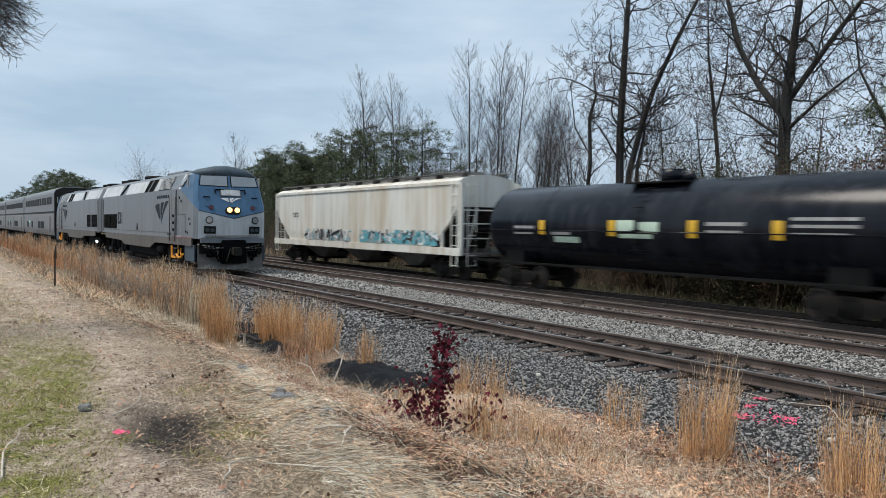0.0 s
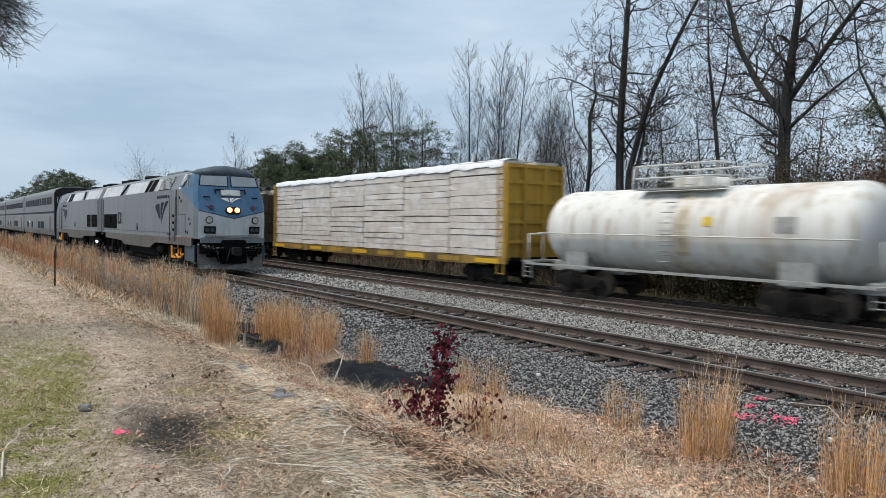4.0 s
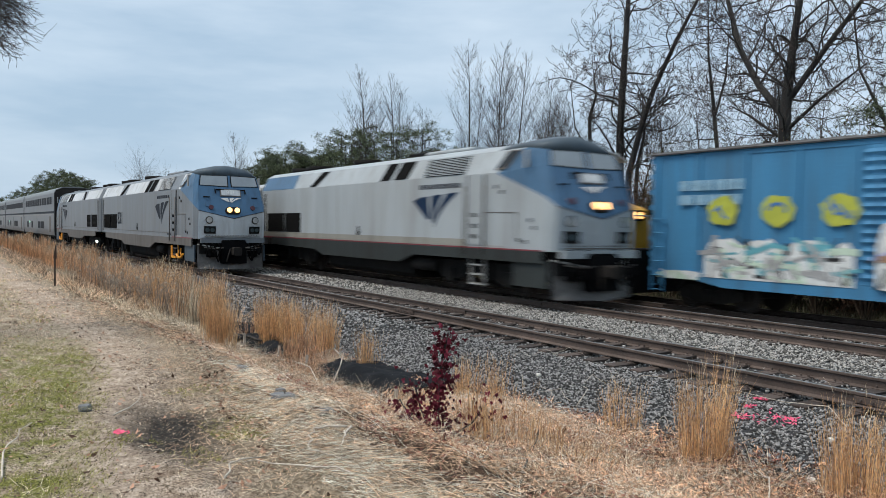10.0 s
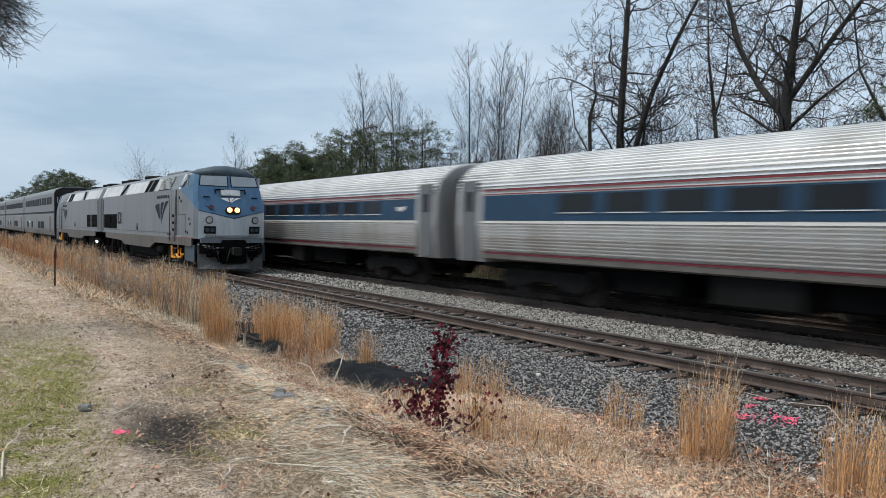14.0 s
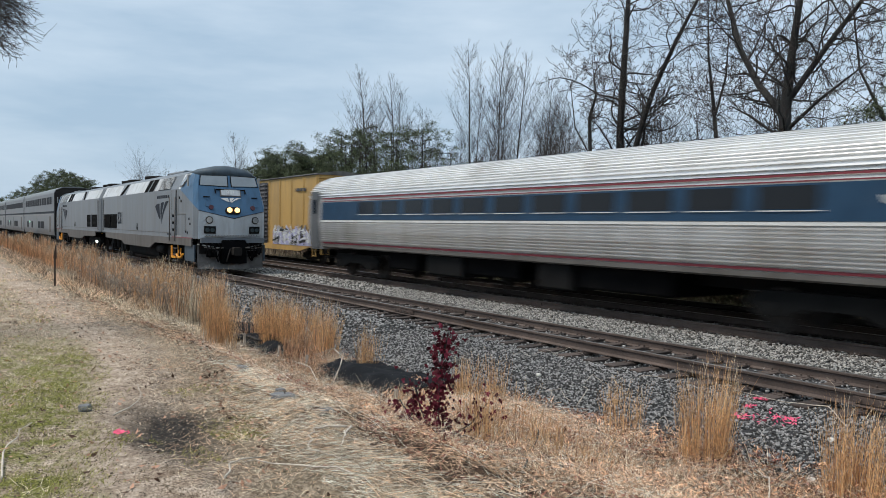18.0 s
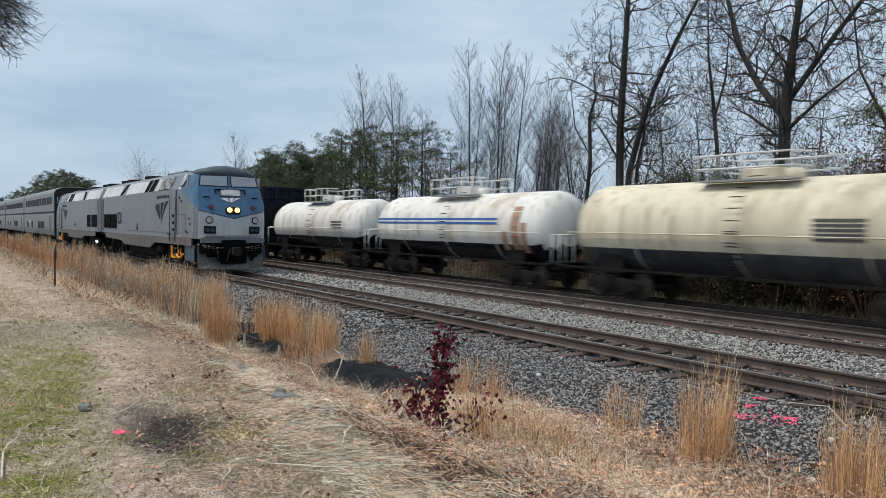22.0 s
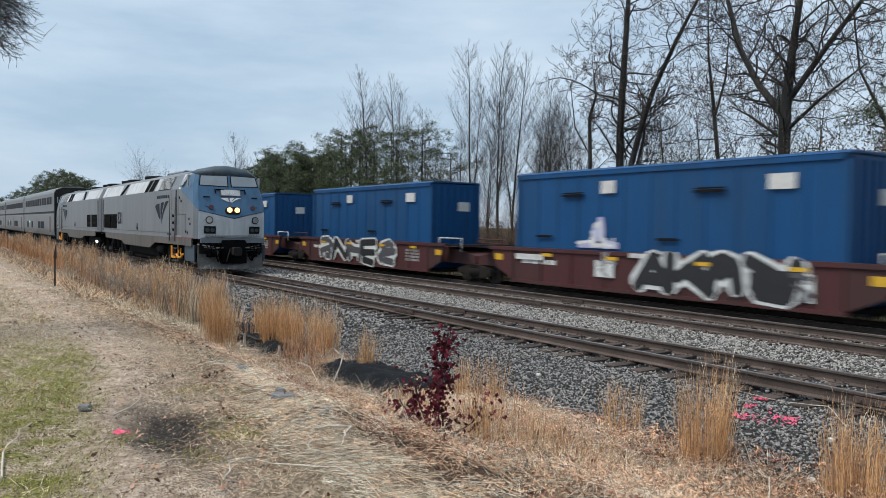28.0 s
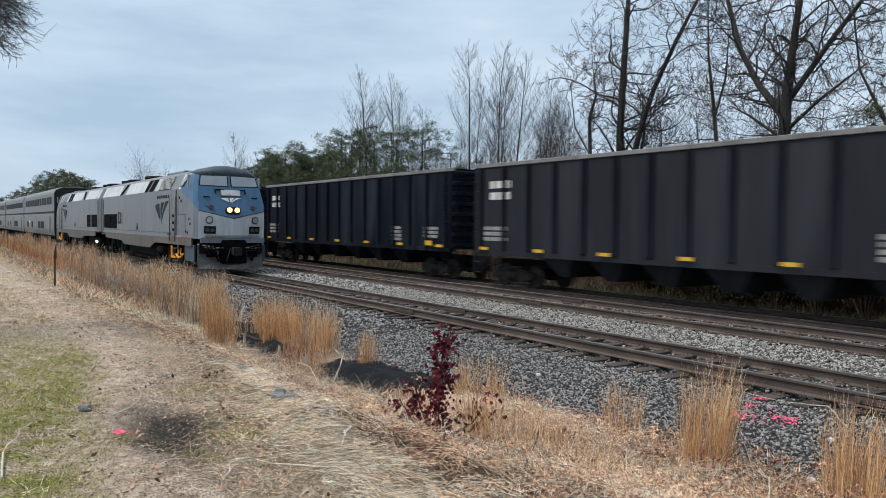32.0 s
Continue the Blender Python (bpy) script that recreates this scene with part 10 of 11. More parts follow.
plant(slim, [(0, -61.7, 34, 1.06), (1, -58.8, 34, 1.04), (2, -65.2, 34, 1.12), (0, -47.2, 34, 1.0), (1, -44.3, 34, 1.05), (2, -42.6, 34.3, 1.1), (0, -39.9, 34, 0.82), (1, -38.2, 33.5, 0.78), (2, -36.7, 33, 0.8), (2, -33.8, 32, 0.7),
             (0, -54.0, 35, 0.80), (2, -51.5, 36, 0.80), (1, -67.5, 36, 0.7), (0, -103.0, 36, 0.95), (2, -100.5, 37, 0.9), (1, -41.2, 31, 0.62), (2, -49.5, 32, 0.7), (0, -35.2, 31, 0.6), (0, -29.5, 36, 0.7), (2, -22.5, 35, 0.8), (1, -15.5, 34, 0.85),
             (1, -56.4, 34.5, 0.8)],
      "slim leafless tree with upright twiggy crown in the wood")
plant(broad, [(0, -35.0, 30, 0.7), (1, -38.5, 29.5, 0.8), (0, -30.5, 29.5, 0.7), (1, -28.8, 31, 0.85), (0, -22.8, 30, 0.75), (1, -19.2, 31, 0.85), (0, -13.0, 31, 0.9), (1, -42.5, 29.5, 0.7), (0, -10.2, 29, 0.9), (1, -8.2, 31, 0.9),
              (0, -148, 34, 1.15), (1, -153, 35, 1.2), (0, -158, 34, 1.0), (1, -100, 33, 0.8)],
      "small leafless tree with a tangled crown at the wood's edge")


PINES = ((9.9, 2.2, 0.2, 1.2), (9.0, 2.6, 0.08, 1.35), (8.1, 2.4, 0.22, 1.1), (10.4, 2.6, 0.36, 0.5), (9.6, 2.9, 0.42, 0.42))


def evergreen(kind, x, y, s):
    if kind not in EVERGREEN:
        sg, crown = pine_mesh(600 + kind, *PINES[kind])
        lab = "dark green rough-crowned pine among bare trees" if kind < 3 else "thin-crowned pine with bare lower trunk among leafless trees"
        t = thing("pine_tree", lab, "tree", group="pine trees")
        v, f = tubes(np.array(sg), 5)
        part("trunk", raw_mesh("trunk", v, f, M_BARK, True), None, t)
        tagged(part("crown", crown, None, t), kind="stuff")
        EVERGREEN[kind] = t
        t.matrix_basis = pose(x, y, float(ground_z(x, y))) @ Matrix.Diagonal((s, s, s, 1))
    else:
        t = copy_thing(EVERGREEN[kind], pose(x, y, float(ground_z(x, y)), 0, 0, (x * 53) % 360))
        t.scale = (s, s, s)


EVERGREEN = {}
for k, (x, y, s) in enumerate([(-88, 34, 1.12), (-84, 33, 1.18), (-80, 34, 1.16), (-92, 35, 1.12), (-76.5, 33, 1.2), (-73, 34, 1.2), (-98, 35, 1.02), (-104, 36, 1.0), (-110, 36, 0.98), (-116, 36, 0.95), (-122, 36, 0.95), (-130, 36, 0.95),
                               (-71.5, 30, 0.8), (-78, 30.5, 0.8), (-85, 31, 0.85), (-13.2, 27.2, 0.75), (-12.0, 26, 0.6), (-87, 36, 1.0), (-82, 36, 1.05), (-78, 36, 1.15), (-91, 32, 0.9), (-95, 32, 0.9), (-69.5, 33, 1.0), (-66.0, 31, 0.7), (-62.0, 31, 0.6), (-90, 36.5, 1.1), (-86, 33, 1.1), (-75, 32, 1.0), (-81, 32, 1.0), (-77, 34.5, 1.15), (-101, 34, 0.95), (-95.5, 36, 1.05)]):
    evergreen(k % 3, x, y, s)
for k, (x, y, s) in enumerate([(-69.5, 34, 1.16), (-66.5, 33, 1.12), (-63.3, 33, 1.14), (-60.0, 32.5, 1.08), (-57.5, 33, 1.06), (-55.0, 32, 1.08), (-51.0, 32, 1.02), (-48.5, 33, 0.9), (-74.5, 36.5, 1.15), (-71, 36, 1.18)]):
    evergreen(3 + k % 2, x, y, s)
for k, (x, y, s) in enumerate([(-203, 31, 1.3), (-210, 32, 1.4), (-217, 33, 1.5), (-225, 32, 1.55), (-233, 33, 1.65), (-242, 32, 1.7), (-252, 33, 1.8), (-262, 32, 1.85), (-272, 33, 1.8), (-284, 32, 1.9), (-297, 33, 1.85), (-312, 32, 1.8), (-330, 33, 1.8), (-350, 32, 1.75), (-372, 33, 1.7), (-398, 32, 1.65), (-430, 33, 1.6), (-470, 33, 1.6), (-520, 34, 1.6)]):
    evergreen(k % 3, x, y, s)


# ---------- brush at the wood's edge ----------
def brush(name, n, xr, yr, hr, m, seed, label, wide=0.02):
    rng = np.random.default_rng(seed)
    x, y = rng.uniform(*xr, n), rng.uniform(*yr, n)
    base = np.stack([x, y, ground_z(x, y) - 0.1], -1)
    h = rng.uniform(*hr, n)
    segs = []
    d = unit(np.stack([rng.normal(0, 0.35, n), rng.normal(0, 0.35, n), np.ones(n)], -1))
    p = base
    for k in range(4):
        e = p + d * (h / 4)[:, None]
        r0, r1 = wide * (1 - 0.22 * k), wide * (1 - 0.22 * (k + 1))
        segs.append(np.concatenate([p, e, np.full((n, 1), r0), np.full((n, 1), r1)], 1))
        if k >= 1:
            for _ in range(3):
                c = unit(d + rng.normal(size=(n, 3)) * 0.7)
                q = p + (e - p) * rng.uniform(0, 1, (n, 1))
                segs.append(np.concatenate([q, q + c * (h * rng.uniform(0.12, 0.32, n))[:, None], np.full((n, 1), r1 * 0.6), np.full((n, 1), 0.003)], 1))
        d = unit(d + rng.normal(size=(n, 3)) * 0.22)
        p = e
    v, f = tubes(np.concatenate(segs), 3)
    return thing(name, label, "undergrowth", kind="stuff", data=raw_mesh(name, v, f, m))


brush("undergrowth", 1900, (-34, -6), (24.5, 30), (2.2, 4.7), M_BRUSH, 44, "dense tangled brown brush opposite the bank", 0.014)
brush("undergrowth", 1300, (-25, -9), (25, 28.5), (3.2, 5.2), M_BRUSH, 45, "tall tangled brown thicket opposite the bank", 0.012)
brush("undergrowth", 1300, (-62, -6), (24.5, 32), (1.4, 3.6), M_BRUSH, 41, "tangled bare brown brush along the wood's edge", 0.015)
brush("undergrowth", 1100, (-64, -26), (25.5, 30), (2.6, 4.3), M_RUSTLEAF, 46, "low reddish-brown thicket under the bare trees", 0.012)
brush("undergrowth", 900, (-130, -55), (24.5, 36), (2.0, 5.5), M_BRUSH, 42, "bare brown brush farther down the line", 0.035)
brush("undergrowth", 240, (-70, -5), (30, 46), (3.5, 7.5), M_TWIG, 43, "thin leafless saplings in the wood", 0.015)


def foliage_shrub(x, y, w, h, n, m, seed, label, size=0.06):
    rng = np.random.default_rng(seed)
    t = thing("shrub", label, "shrub", pose(x, y, float(ground_z(x, y))), group="shrubs")
    k = 26
    segs = []
    pts = []
    for i in range(k):
        a = rng.uniform(0, 2 * np.pi)
        e = np.array([np.cos(a) * w * rng.uniform(0.2, 1), np.sin(a) * w * 0.7 * rng.uniform(0.2, 1), h * rng.uniform(0.45, 1.0)])
        segs.append((0, 0, -0.1, *(e * 0.5 + rng.normal(size=3) * 0.1), 0.03, 0.018))
        segs.append((*segs[-1][3:6], *e, 0.018, 0.006))
        c = rng.normal(size=(n // k, 3)) * np.array([w, w, h]) * 0.16 + e * rng.uniform(0.55, 1.02, (n // k, 1))
        pts.append(c)
    v, f = tubes(np.array(segs), 4)
    part("stem", raw_mesh("stem", v, f, M_BRUSH), None, t)
    v, f = leaves(np.concatenate(pts), size, rng)
    part("foliage", raw_mesh("foliage", v, f, m), None, t)


for i, (x, y, w, h, m) in enumerate([(-21.5, 25.6, 1.8, 4.6, M_OLIVE), (-19.2, 25.2, 1.9, 4.4, M_OLIVE), (-24.0, 26.2, 1.6, 3.6, M_OLIVE), (-16.0, 25.5, 1.8, 4.4, M_OLIVE), (-13.6, 25.0, 1.6, 4.6, M_RUSTLEAF), (-17.5, 24.6, 1.3, 2.6, M_OLIVE), (-28.5, 25.6, 1.6, 2.8, M_RUSTLEAF),
                                     (-33.0, 25.4, 1.6, 3.0, M_BRUSH), (-41.0, 26, 2.0, 3.6, M_RUSTLEAF), (-47.0, 27, 2.2, 4.6, M_RUSTLEAF), (-12.0, 25.6, 1.6, 5.4, M_RUSTLEAF), (-10.3, 25.0, 1.5, 4.4, M_OLIVE), (-52.0, 27, 2.0, 4.4, M_OLIVE),
                                     (-22.2, 24.8, 1.6, 4.5, M_RUSTLEAF), (-20.4, 24.6, 1.9, 5.1, M_OLIVE), (-18.6, 24.7, 1.9, 5.3, M_OLIVE), (-17.2, 24.5, 1.7, 4.8, M_OLIVE), (-15.8, 24.6, 1.7, 4.9, M_RUSTLEAF), (-14.2, 24.4, 1.7, 5.3, M_OLIVE), (-12.6, 24.4, 1.6, 5.0, M_RUSTLEAF), (-38.5, 25.5, 1.9, 4.4, M_RUSTLEAF), (-44.0, 26.0, 2.0, 4.8, M_BRUSH), (-56.0, 27.0, 2.2, 4.8, M_RUSTLEAF)]):
    foliage_shrub(x, y, w, h, 17000 if -25 < x < -11 else 3600, m, 700 + i, ("dull olive shrub at the wood's edge" if m is M_OLIVE else "brown shrub with clinging dead leaves at the wood's edge"), 0.042)
blade_field("far_side_grass", 9000, (-5.0, -60.0), (21.8, 25.5), M_FARGRASS, 51, "rank brown and olive grass beyond the far track", (0.2, 0.6), (0.012, 0.03), 0.8)
blade_field("far_side_grass", 4500, (-5.0, -45.0), (22.0, 25.5), M_FARWEED, 52, "low green weeds beyond the far track", (0.15, 0.5), (0.02, 0.04), 0.7)

# bough of a tree that stands beside the path, reaching into view
rnd = random.Random(88)
out = []
base = Vector((-13.5, -2.6, float(ground_z(-13.5, -2.6))))
for k in range(6):
    a, b = base + Vector((0.05 * k, 0.03 * k, 1.3 * k - 0.3)), base + Vector((0.05 * (k + 1), 0.03 * (k + 1), 1.3 * (k + 1) - 0.3))
    out.append((*a, *b, 0.24 - 0.03 * k, 0.24 - 0.03 * (k + 1), 0))
for tgt in ((-13.4, 1.0, 5.3), (-13.7, 0.75, 4.9), (-13.3, 0.85, 5.75), (-13.5, 1.25, 6.1), (-13.4, 0.6, 6.4), (-13.6, 0.9, 5.1), (-13.5, 0.9, 5.5)):
    a = base + Vector((0.1, 0.1, rnd.uniform(3.6, 5.0)))
    mid = a.lerp(Vector(tgt), 0.55) + Vector((0, 0, 0.35))
    for p, q, ra, rb in ((a, mid, 0.05, 0.03), (mid, Vector(tgt), 0.03, 0.007)):
        out.append((*p, *q, ra, rb, 1))
        for j in range(52):
            s = p.lerp(q, rnd.uniform(0.35, 1.0))
            grow(rnd, s, (q - p).normalized() + Vector((rnd.gauss(0, 0.6), rnd.gauss(0, 0.6), rnd.gauss(-0.2, 0.5))), rnd.uniform(0.35, 0.75), 0.006, 2, out, 0.7, -0.04, 4, 2, 3, 0.22)
place_tree(out, "leafless tree beside the path with fine drooping twigs", least=0.003)



# ---------- small things on the ground ----------
M_FABRIC = mat("black_silt_fabric", (0.009, 0.010, 0.012), 0.8, 0, 6, 0.35, (0.03, 0.03, 0.028), 0.2, 60, 0.3, spec=0.12)
M_ROCK = mat("grey_field_stone", (0.17, 0.175, 0.18), 0.9, 0, 6, 0.3, (0.09, 0.085, 0.08), 0.3, 30, 0.6)
M_PALEROCK = mat("pale_quartz_stone", (0.62, 0.60, 0.55), 0.8, 0, 8, 0.15)
M_DEADWOOD = mat("bleached_dead_wood", (0.50, 0.44, 0.37), 0.9, 0, 8, 0.3, (0.16, 0.13, 0.1), 0.3, 40, 0.4)
M_PINK = mat("fluorescent_pink_marking", (0.80, 0.09, 0.19), 0.6, 0, 20, 0.15)
M_RUSTPOST = mat("rusty_stake", (0.085, 0.055, 0.042), 0.9, 0.2, 8, 0.3)


def fabric_strip():
    """Black silt fabric, fallen and crumpled, in three pieces along the foot of the bank."""
    t = thing("silt_fence", "collapsed black silt fabric along the foot of the bank", "silt fence")
    rnd = random.Random(4)
    for x0, x1, high, deep in ((-17.5, -15.7, 0.16, 0.95), (-15.4, -12.9, 0.15, 0.95), (-11.5, -8.9, 0.18, 1.15)):
        n, m = 40, 9
        ms = Mesh()
        v = []
        for j in range(m + 1):
            for k in range(n + 1):
                s, q = k / n, j / m
                x = x0 + (x1 - x0) * s + 0.05 * math.sin(7 * q + k)
                fray = 0.10 * math.sin(11 * s + x0) + 0.05 * math.sin(29 * s)
                y = float(np.interp(x, [-17.5, -12.0, -10.0, -8.5], [5.25, 5.1, 5.12, 5.6])) - 0.12 + fray * (1 - q) + deep * q
                ends = min(1.0, 5 * s, 5 * (1 - s))
                up = high * float(np.interp(q, [0, 0.3, 0.45, 1.0], [0.05, 0.75, 1.0, 0.45])) * (0.55 + 0.45 * ends)
                crease = 0.06 * noise.noise(Vector((x * 3.1, y * 6.0, x0))) + 0.02 * noise.noise(Vector((x * 9.0, y * 11.0, 2.0)))
                v.append((x, y, float(ground_z(x, y)) + 0.03 + max(0.0, up + crease)))
        w = n + 1
        ms.add(v, [(j * w + k, j * w + k + 1, (j + 1) * w + k + 1, (j + 1) * w + k) for j in range(m) for k in range(n)], True)
        sh = part("fabric", ms, M_FABRIC, t)
        md = sh.modifiers.new("thickness", "SOLIDIFY")
        md.thickness = 0.006
    for x in (-16.9, -14.6, -12.8, -11.6, -8.7):
        z = float(ground_z(x, 5.1))
        part("stake", Mesh().box(x - 0.018, x + 0.018, 5.08, 5.12, z - 0.1, z + 0.24), M_DEADWOOD, t)


fabric_strip()


def rock(x, y, s, m, label, seed, lift=0.5):
    rnd = random.Random(seed)
    bm = bmesh.new()
    bmesh.ops.create_icosphere(bm, subdivisions=2, radius=1.0)
    for v in bm.verts:
        k = 1 + 0.22 * noise.noise(v.co * 1.7 + Vector((seed, 0, 0))) + 0.1 * rnd.uniform(-1, 1)
        v.co = Vector((v.co.x * k * s[0], v.co.y * k * s[1], max(-0.6, min(0.62, v.co.z * k)) * s[2]))
    me = bpy.data.meshes.new("rock")
    bm.to_mesh(me)
    bm.free()
    me.materials.append(m)
    thing("rock", label, "rock", pose(x, y, float(ground_z(x, y)) + s[2] * lift, 0, 0, rnd.uniform(0, 360)), group="rocks", data=me)


rock(-6.45, 2.6, (0.13, 0.085, 0.075), M_ROCK, "flat grey stone lying on the straw bank", 1)
rock(-6.64, 2.66, (0.06, 0.05, 0.07), M_ROCK, "small grey stone beside a flat stone", 2)
rock(-5.68, 2.68, (0.07, 0.05, 0.06), M_ROCK, "small grey stone in straw", 3)
rock(-7.95, 2.75, (0.075, 0.06, 0.07), M_ROCK, "small grey stone on the bank", 4)
rock(-6.85, 1.05, (0.06, 0.05, 0.05), M_ROCK, "small dark stone beside the path", 5)
rock(-5.69, 6.54, (0.045, 0.035, 0.035), M_PALEROCK, "white pebble at the foot of the ballast", 6)
rock(-4.06, 6.97, (0.07, 0.045, 0.035), M_PALEROCK, "flat whitish stone at the foot of the ballast", 7)
rock(-8.91, 7.75, (0.05, 0.04, 0.04), M_PALEROCK, "white stone on dark ballast", 8)
rock(-4.5, 8.1, (0.045, 0.04, 0.035), M_PALEROCK, "pale stone on dark ballast", 9)
rock(-10.4, 7.2, (0.05, 0.04, 0.035), M_ROCK, "grey stone on the ballast shoulder", 10)


def stick(pts, r, label, m=M_DEADWOOD, name="stick"):
    ms = Mesh()
    rnd = random.Random(int(abs(pts[0][0]) * 977))
    fine = [pts[0]]
    for p, q in zip(pts, pts[1:]):
        for s in (0.33, 0.67, 1.0):
            k = 0.0 if s == 1.0 else 0.013
            fine.append((p[0] + (q[0] - p[0]) * s + rnd.gauss(0, k), p[1] + (q[1] - p[1]) * s + rnd.gauss(0, k), max(0.02, p[2] + (q[2] - p[2]) * s + rnd.gauss(0, k * 0.5))))
    v = [Vector((x, y, float(ground_z(x, y)) + h)) for x, y, h in fine]
    rings = []
    for k, p in enumerate(v):
        d = (v[min(k + 1, len(v) - 1)] - v[max(k - 1, 0)]).normalized()
        e = d.cross(Vector((0, 0, 1))).normalized()
        g = d.cross(e)
        q = r * (1 - 0.7 * k / len(v))
        rings.append([tuple(p + (e * math.cos(i * math.pi / 3) + g * math.sin(i * math.pi / 3)) * q) for i in range(6)])
    ms.loft(rings, True)
    thing(name, label, "stick", group="sticks", data=ms.data(name, m))


stick([(-4.95, 2.5, 0.10), (-4.95, 2.3, 0.11), (-4.85, 2.15, 0.11), (-4.7, 2.08, 0.09), (-4.5, 2.12, 0.07), (-4.35, 2.16, 0.06)], 0.008, "bleached crooked branch on the straw")
stick([(-4.92, 2.52, 0.10), (-4.8, 2.42, 0.12), (-4.7, 2.36, 0.12), (-4.58, 2.26, 0.09)], 0.011, "thick bleached twig on the straw")
stick([(-4.35, 1.4, 0.04), (-4.55, 1.55, 0.07), (-4.6, 1.72, 0.07), (-4.85, 1.9, 0.05)], 0.007, "thin curved twig by the path")
stick([(-3.9, 2.15, 0.03), (-4.2, 2.05, 0.06), (-4.5, 1.75, 0.05), (-4.75, 1.55, 0.03)], 0.007, "thin dead vine on the ground")
stick([(-5.3, 0.35, 0.02), (-5.9, 0.42, 0.03), (-6.4, 0.62, 0.03)], 0.008, "broken twig in the grass")
stick([(-6.5, 1.2, 0.02), (-7.0, 1.5, 0.03), (-7.6, 1.62, 0.02)], 0.007, "dark twig on the dirt path")
stick([(-3.6, 3.0, 0.03), (-3.95, 3.35, 0.10), (-4.35, 3.6, 0.11), (-4.75, 3.7, 0.04)], 0.007, "dark arching vine on the bank", M_BARK)
stick([(-3.6, 3.4, 0.03), (-3.9, 3.6, 0.09), (-4.2, 4.0, 0.08), (-4.4, 4.4, 0.03)], 0.006, "dark arching vine on the bank", M_BARK)
stick([(-3.6, 5.6, 0.03), (-4.0, 6.2, 0.22), (-4.35, 6.6, 0.1), (-4.9, 6.9, 0.05)], 0.009, "pale arching stem among sedge")
stick([(-4.6, 8.6, 0.02), (-5.0, 8.9, 0.13), (-5.6, 8.95, 0.06), (-6.2, 8.8, 0.12)], 0.008, "dead vine trailing over the ballast")
stick([(-10.4, 5.0, 0.05), (-10.7, 5.3, 0.35), (-11.0, 5.3, 0.42), (-11.3, 5.1, 0.3)], 0.012, "bleached hooked twig over black fabric")
stick([(-9.9, 4.6, 0.04), (-10.8, 4.8, 0.22), (-11.8, 4.9, 0.12)], 0.014, "dead stem leaning over the fabric")
rnd = random.Random(77)
for k in range(14):
    x, y = rnd.uniform(-10.5, -5.0), rnd.uniform(6.9, 9.0)
    a, ln = rnd.uniform(0, 6.28), rnd.uniform(0.25, 0.7)
    stick([(x, y, 0.03), (x + ln * 0.5 * math.cos(a), y + ln * 0.4 * math.sin(a), rnd.uniform(0.06, 0.2)), (x + ln * math.cos(a + 0.4), y + ln * 0.8 * math.sin(a + 0.4), 0.04)], 0.005, "thin bleached vine stem over the ballast")
for k in range(12):
    x, y = rnd.uniform(-7.5, -3.2), rnd.uniform(3.6, 6.3)
    a, ln = rnd.uniform(0, 6.28), rnd.uniform(0.3, 0.8)
    stick([(x, y, 0.05), (x + ln * 0.5 * math.cos(a), y + ln * 0.4 * math.sin(a), rnd.uniform(0.15, 0.3)), (x + ln * math.cos(a + 0.5), y + ln * 0.8 * math.sin(a + 0.5), 0.08)], 0.0045, "thin arching dead stem in the grass", M_DEADWOOD if k % 3 else M_BARK)
stick([(-7.3, 7.0, 0.02), (-7.5, 7.4, 0.14), (-7.9, 7.7, 0.05)], 0.008, "dead stalk on the ballast")


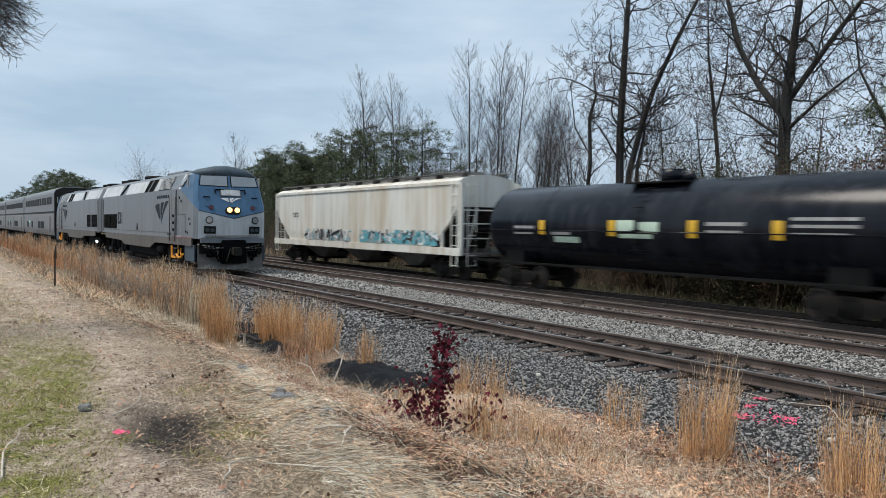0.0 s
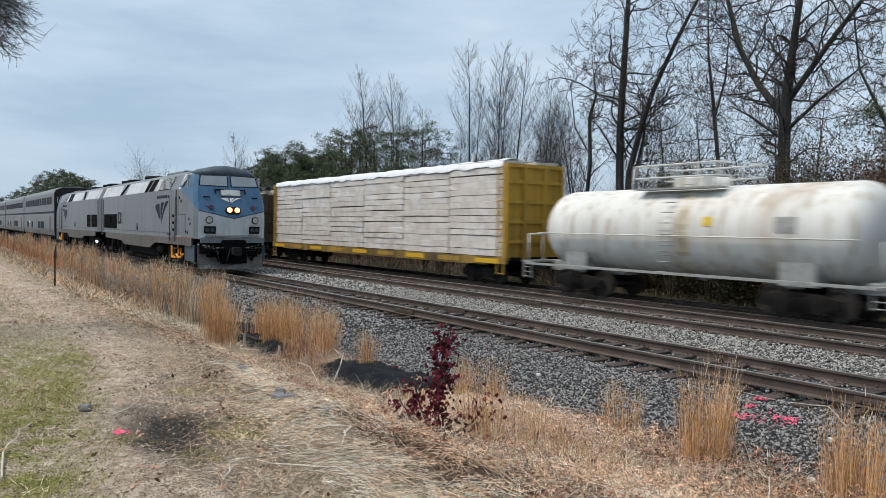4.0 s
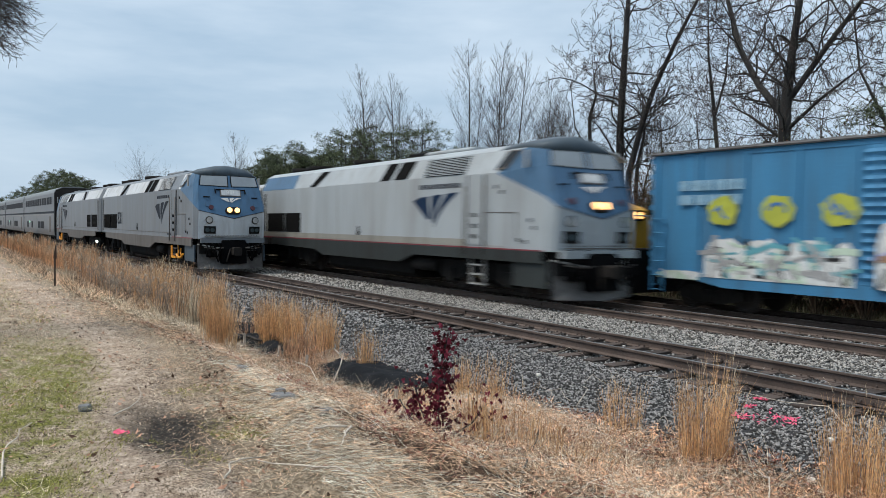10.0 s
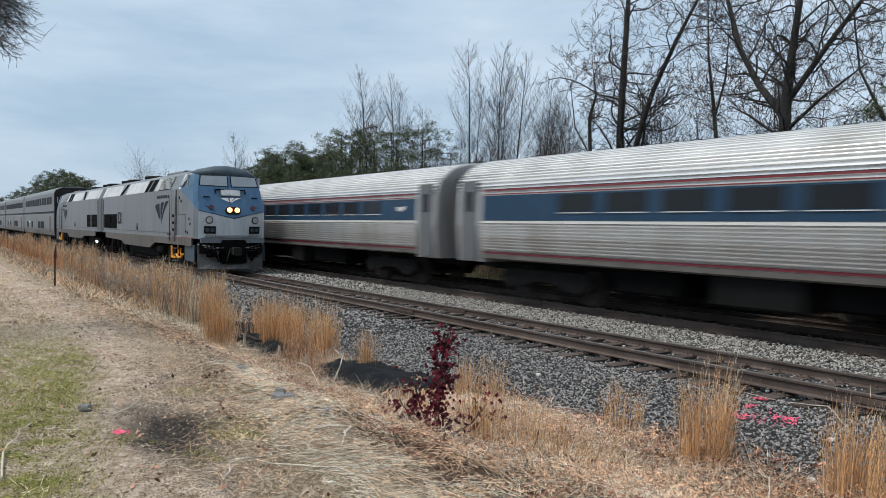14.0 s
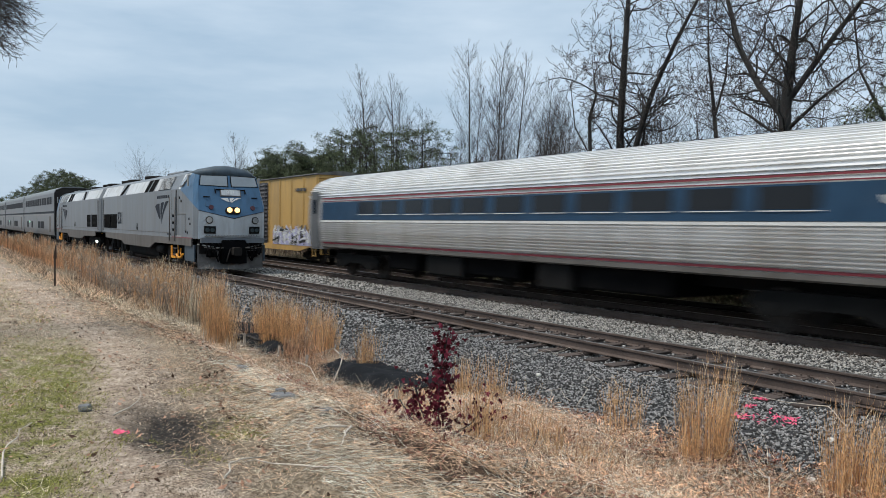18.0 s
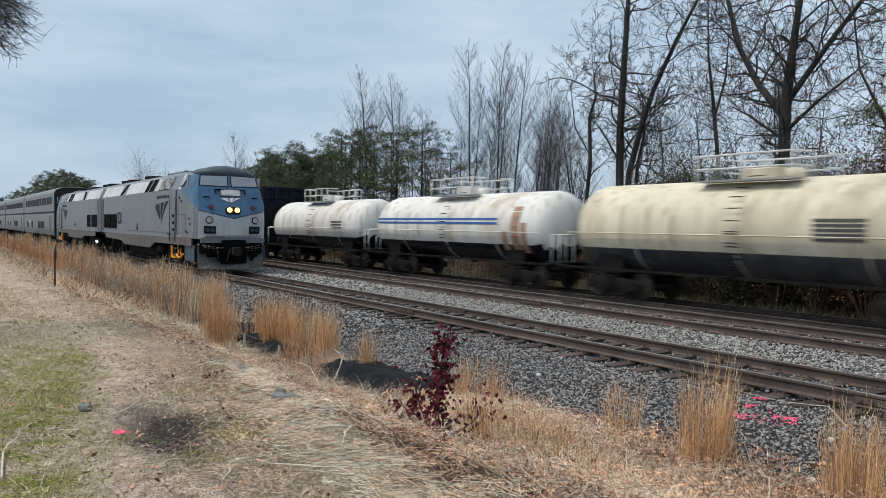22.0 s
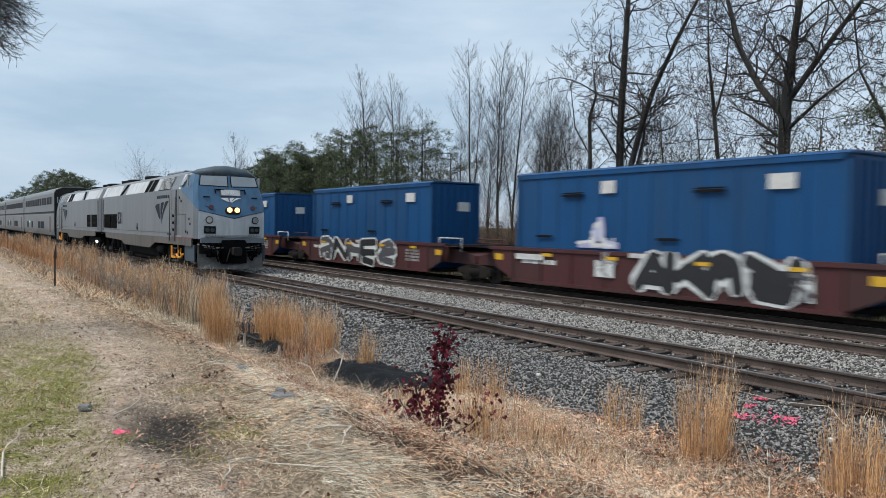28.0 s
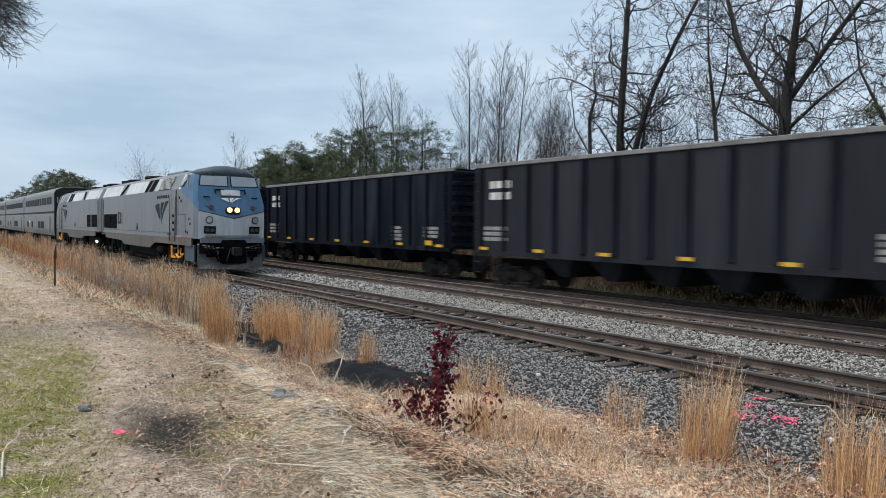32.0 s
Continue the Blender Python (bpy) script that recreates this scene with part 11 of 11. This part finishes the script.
def pink_marks():
    """Fluorescent paint dabs on the stones."""
    rng = np.random.default_rng(6)
    for k, (x, y, w, n) in enumerate([(-5.92, 8.9, 0.06, 22), (-5.75, 8.5, 0.045, 14), (-5.6, 8.1, 0.08, 30), (-5.25, 8.3, 0.17, 44), (-5.85, 1.13, 0.035, 12), (-4.6, 4.83, 0.05, 12), (-4.75, 4.5, 0.04, 8)]):
        p = np.stack([x + rng.normal(0, w, n), y + rng.normal(0, w * 0.7, n)], -1)
        z = ground_z(p[:, 0], p[:, 1]) + 0.045 + rng.uniform(0, 0.02, n)
        v, f = leaves(np.concatenate([p, z[:, None]], 1), 0.03, rng, 0.6)
        thing("pink_marking", "fluorescent pink paint dabs on stones and straw", "paint marking", group="pink markings", data=raw_mesh("pink_marking", v, f, M_PINK))


pink_marks()
pz = float(ground_z(-21.6, 2.6))
pst = thing("rusty_stake", "weathered dark stake with a seed-head tip standing in grass", "stake", pose(-21.6, 2.6, pz))
part("shaft", Mesh().box(-0.03, 0.03, -0.02, 0.02, -0.2, 0.75), M_RUSTPOST, pst)
part("tip", Mesh().rod((0, 0, 0.7), (0.03, 0.02, 1.05), 0.045, 7, 0.012), M_RUSTPOST, pst)
# short timber leaning in the grass at the fabric's far end
stick([(-15.6, 5.1, 0.08), (-14.9, 5.2, 0.14), (-14.2, 5.3, 0.16)], 0.045, "dark weathered timber by the silt fabric", M_BARK, "timber")



# ---------- movement ----------
# small unevenness of the trains' running, in metres at whole seconds
FREIGHT_SLIP = {1: 0.45, 2: -0.25, 3: -0.4, 6: -0.4, 8: -0.1, 9: -0.4, 10: -0.55, 20: -0.15, 23: 0.2, 24: -0.15, 25: 0.35, 28: -0.3}
PASSENGER_SLIP = {11: -0.95, 12: 0.33, 13: -0.3, 17: 0.3, 18: -0.5}


def freight_at(t):
    """How far the freight train has run, to the left, by t seconds."""
    q = t / 32.0
    return -32.0 * (19.2002 * q - 0.3413 * q * q + 1.02295 * q ** 3) + FREIGHT_SLIP.get(t, 0.0)


def motions():
    for car, u in FREIGHT:
        walk(car, [(float(t), pose(u + freight_at(t), YC, ZC)) for t in range(0, 33)])
    for car, u in PASSENGER:
        walk(car, [(float(t), pose(u + 30.0 * (t - 11.0) + PASSENGER_SLIP.get(t, 0.0), YB, ZB)) for t in range(0, 33)])

    # the near tufts stir in the wind of the trains
    for k, tuft in enumerate(SWAYING):
        o = tuft.location.copy()
        rnd = random.Random(900 + k)
        gust = lambda t: 1.0 + (0.9 if 10.0 < t < 18.5 else 0.0)
        walk(tuft, [(float(t), pose(o.x, o.y, o.z, rnd.gauss(0, 0.8) * gust(t), 0.6 + rnd.gauss(0, 1.0) * gust(t), 0)) for t in range(0, 33)])


motions()
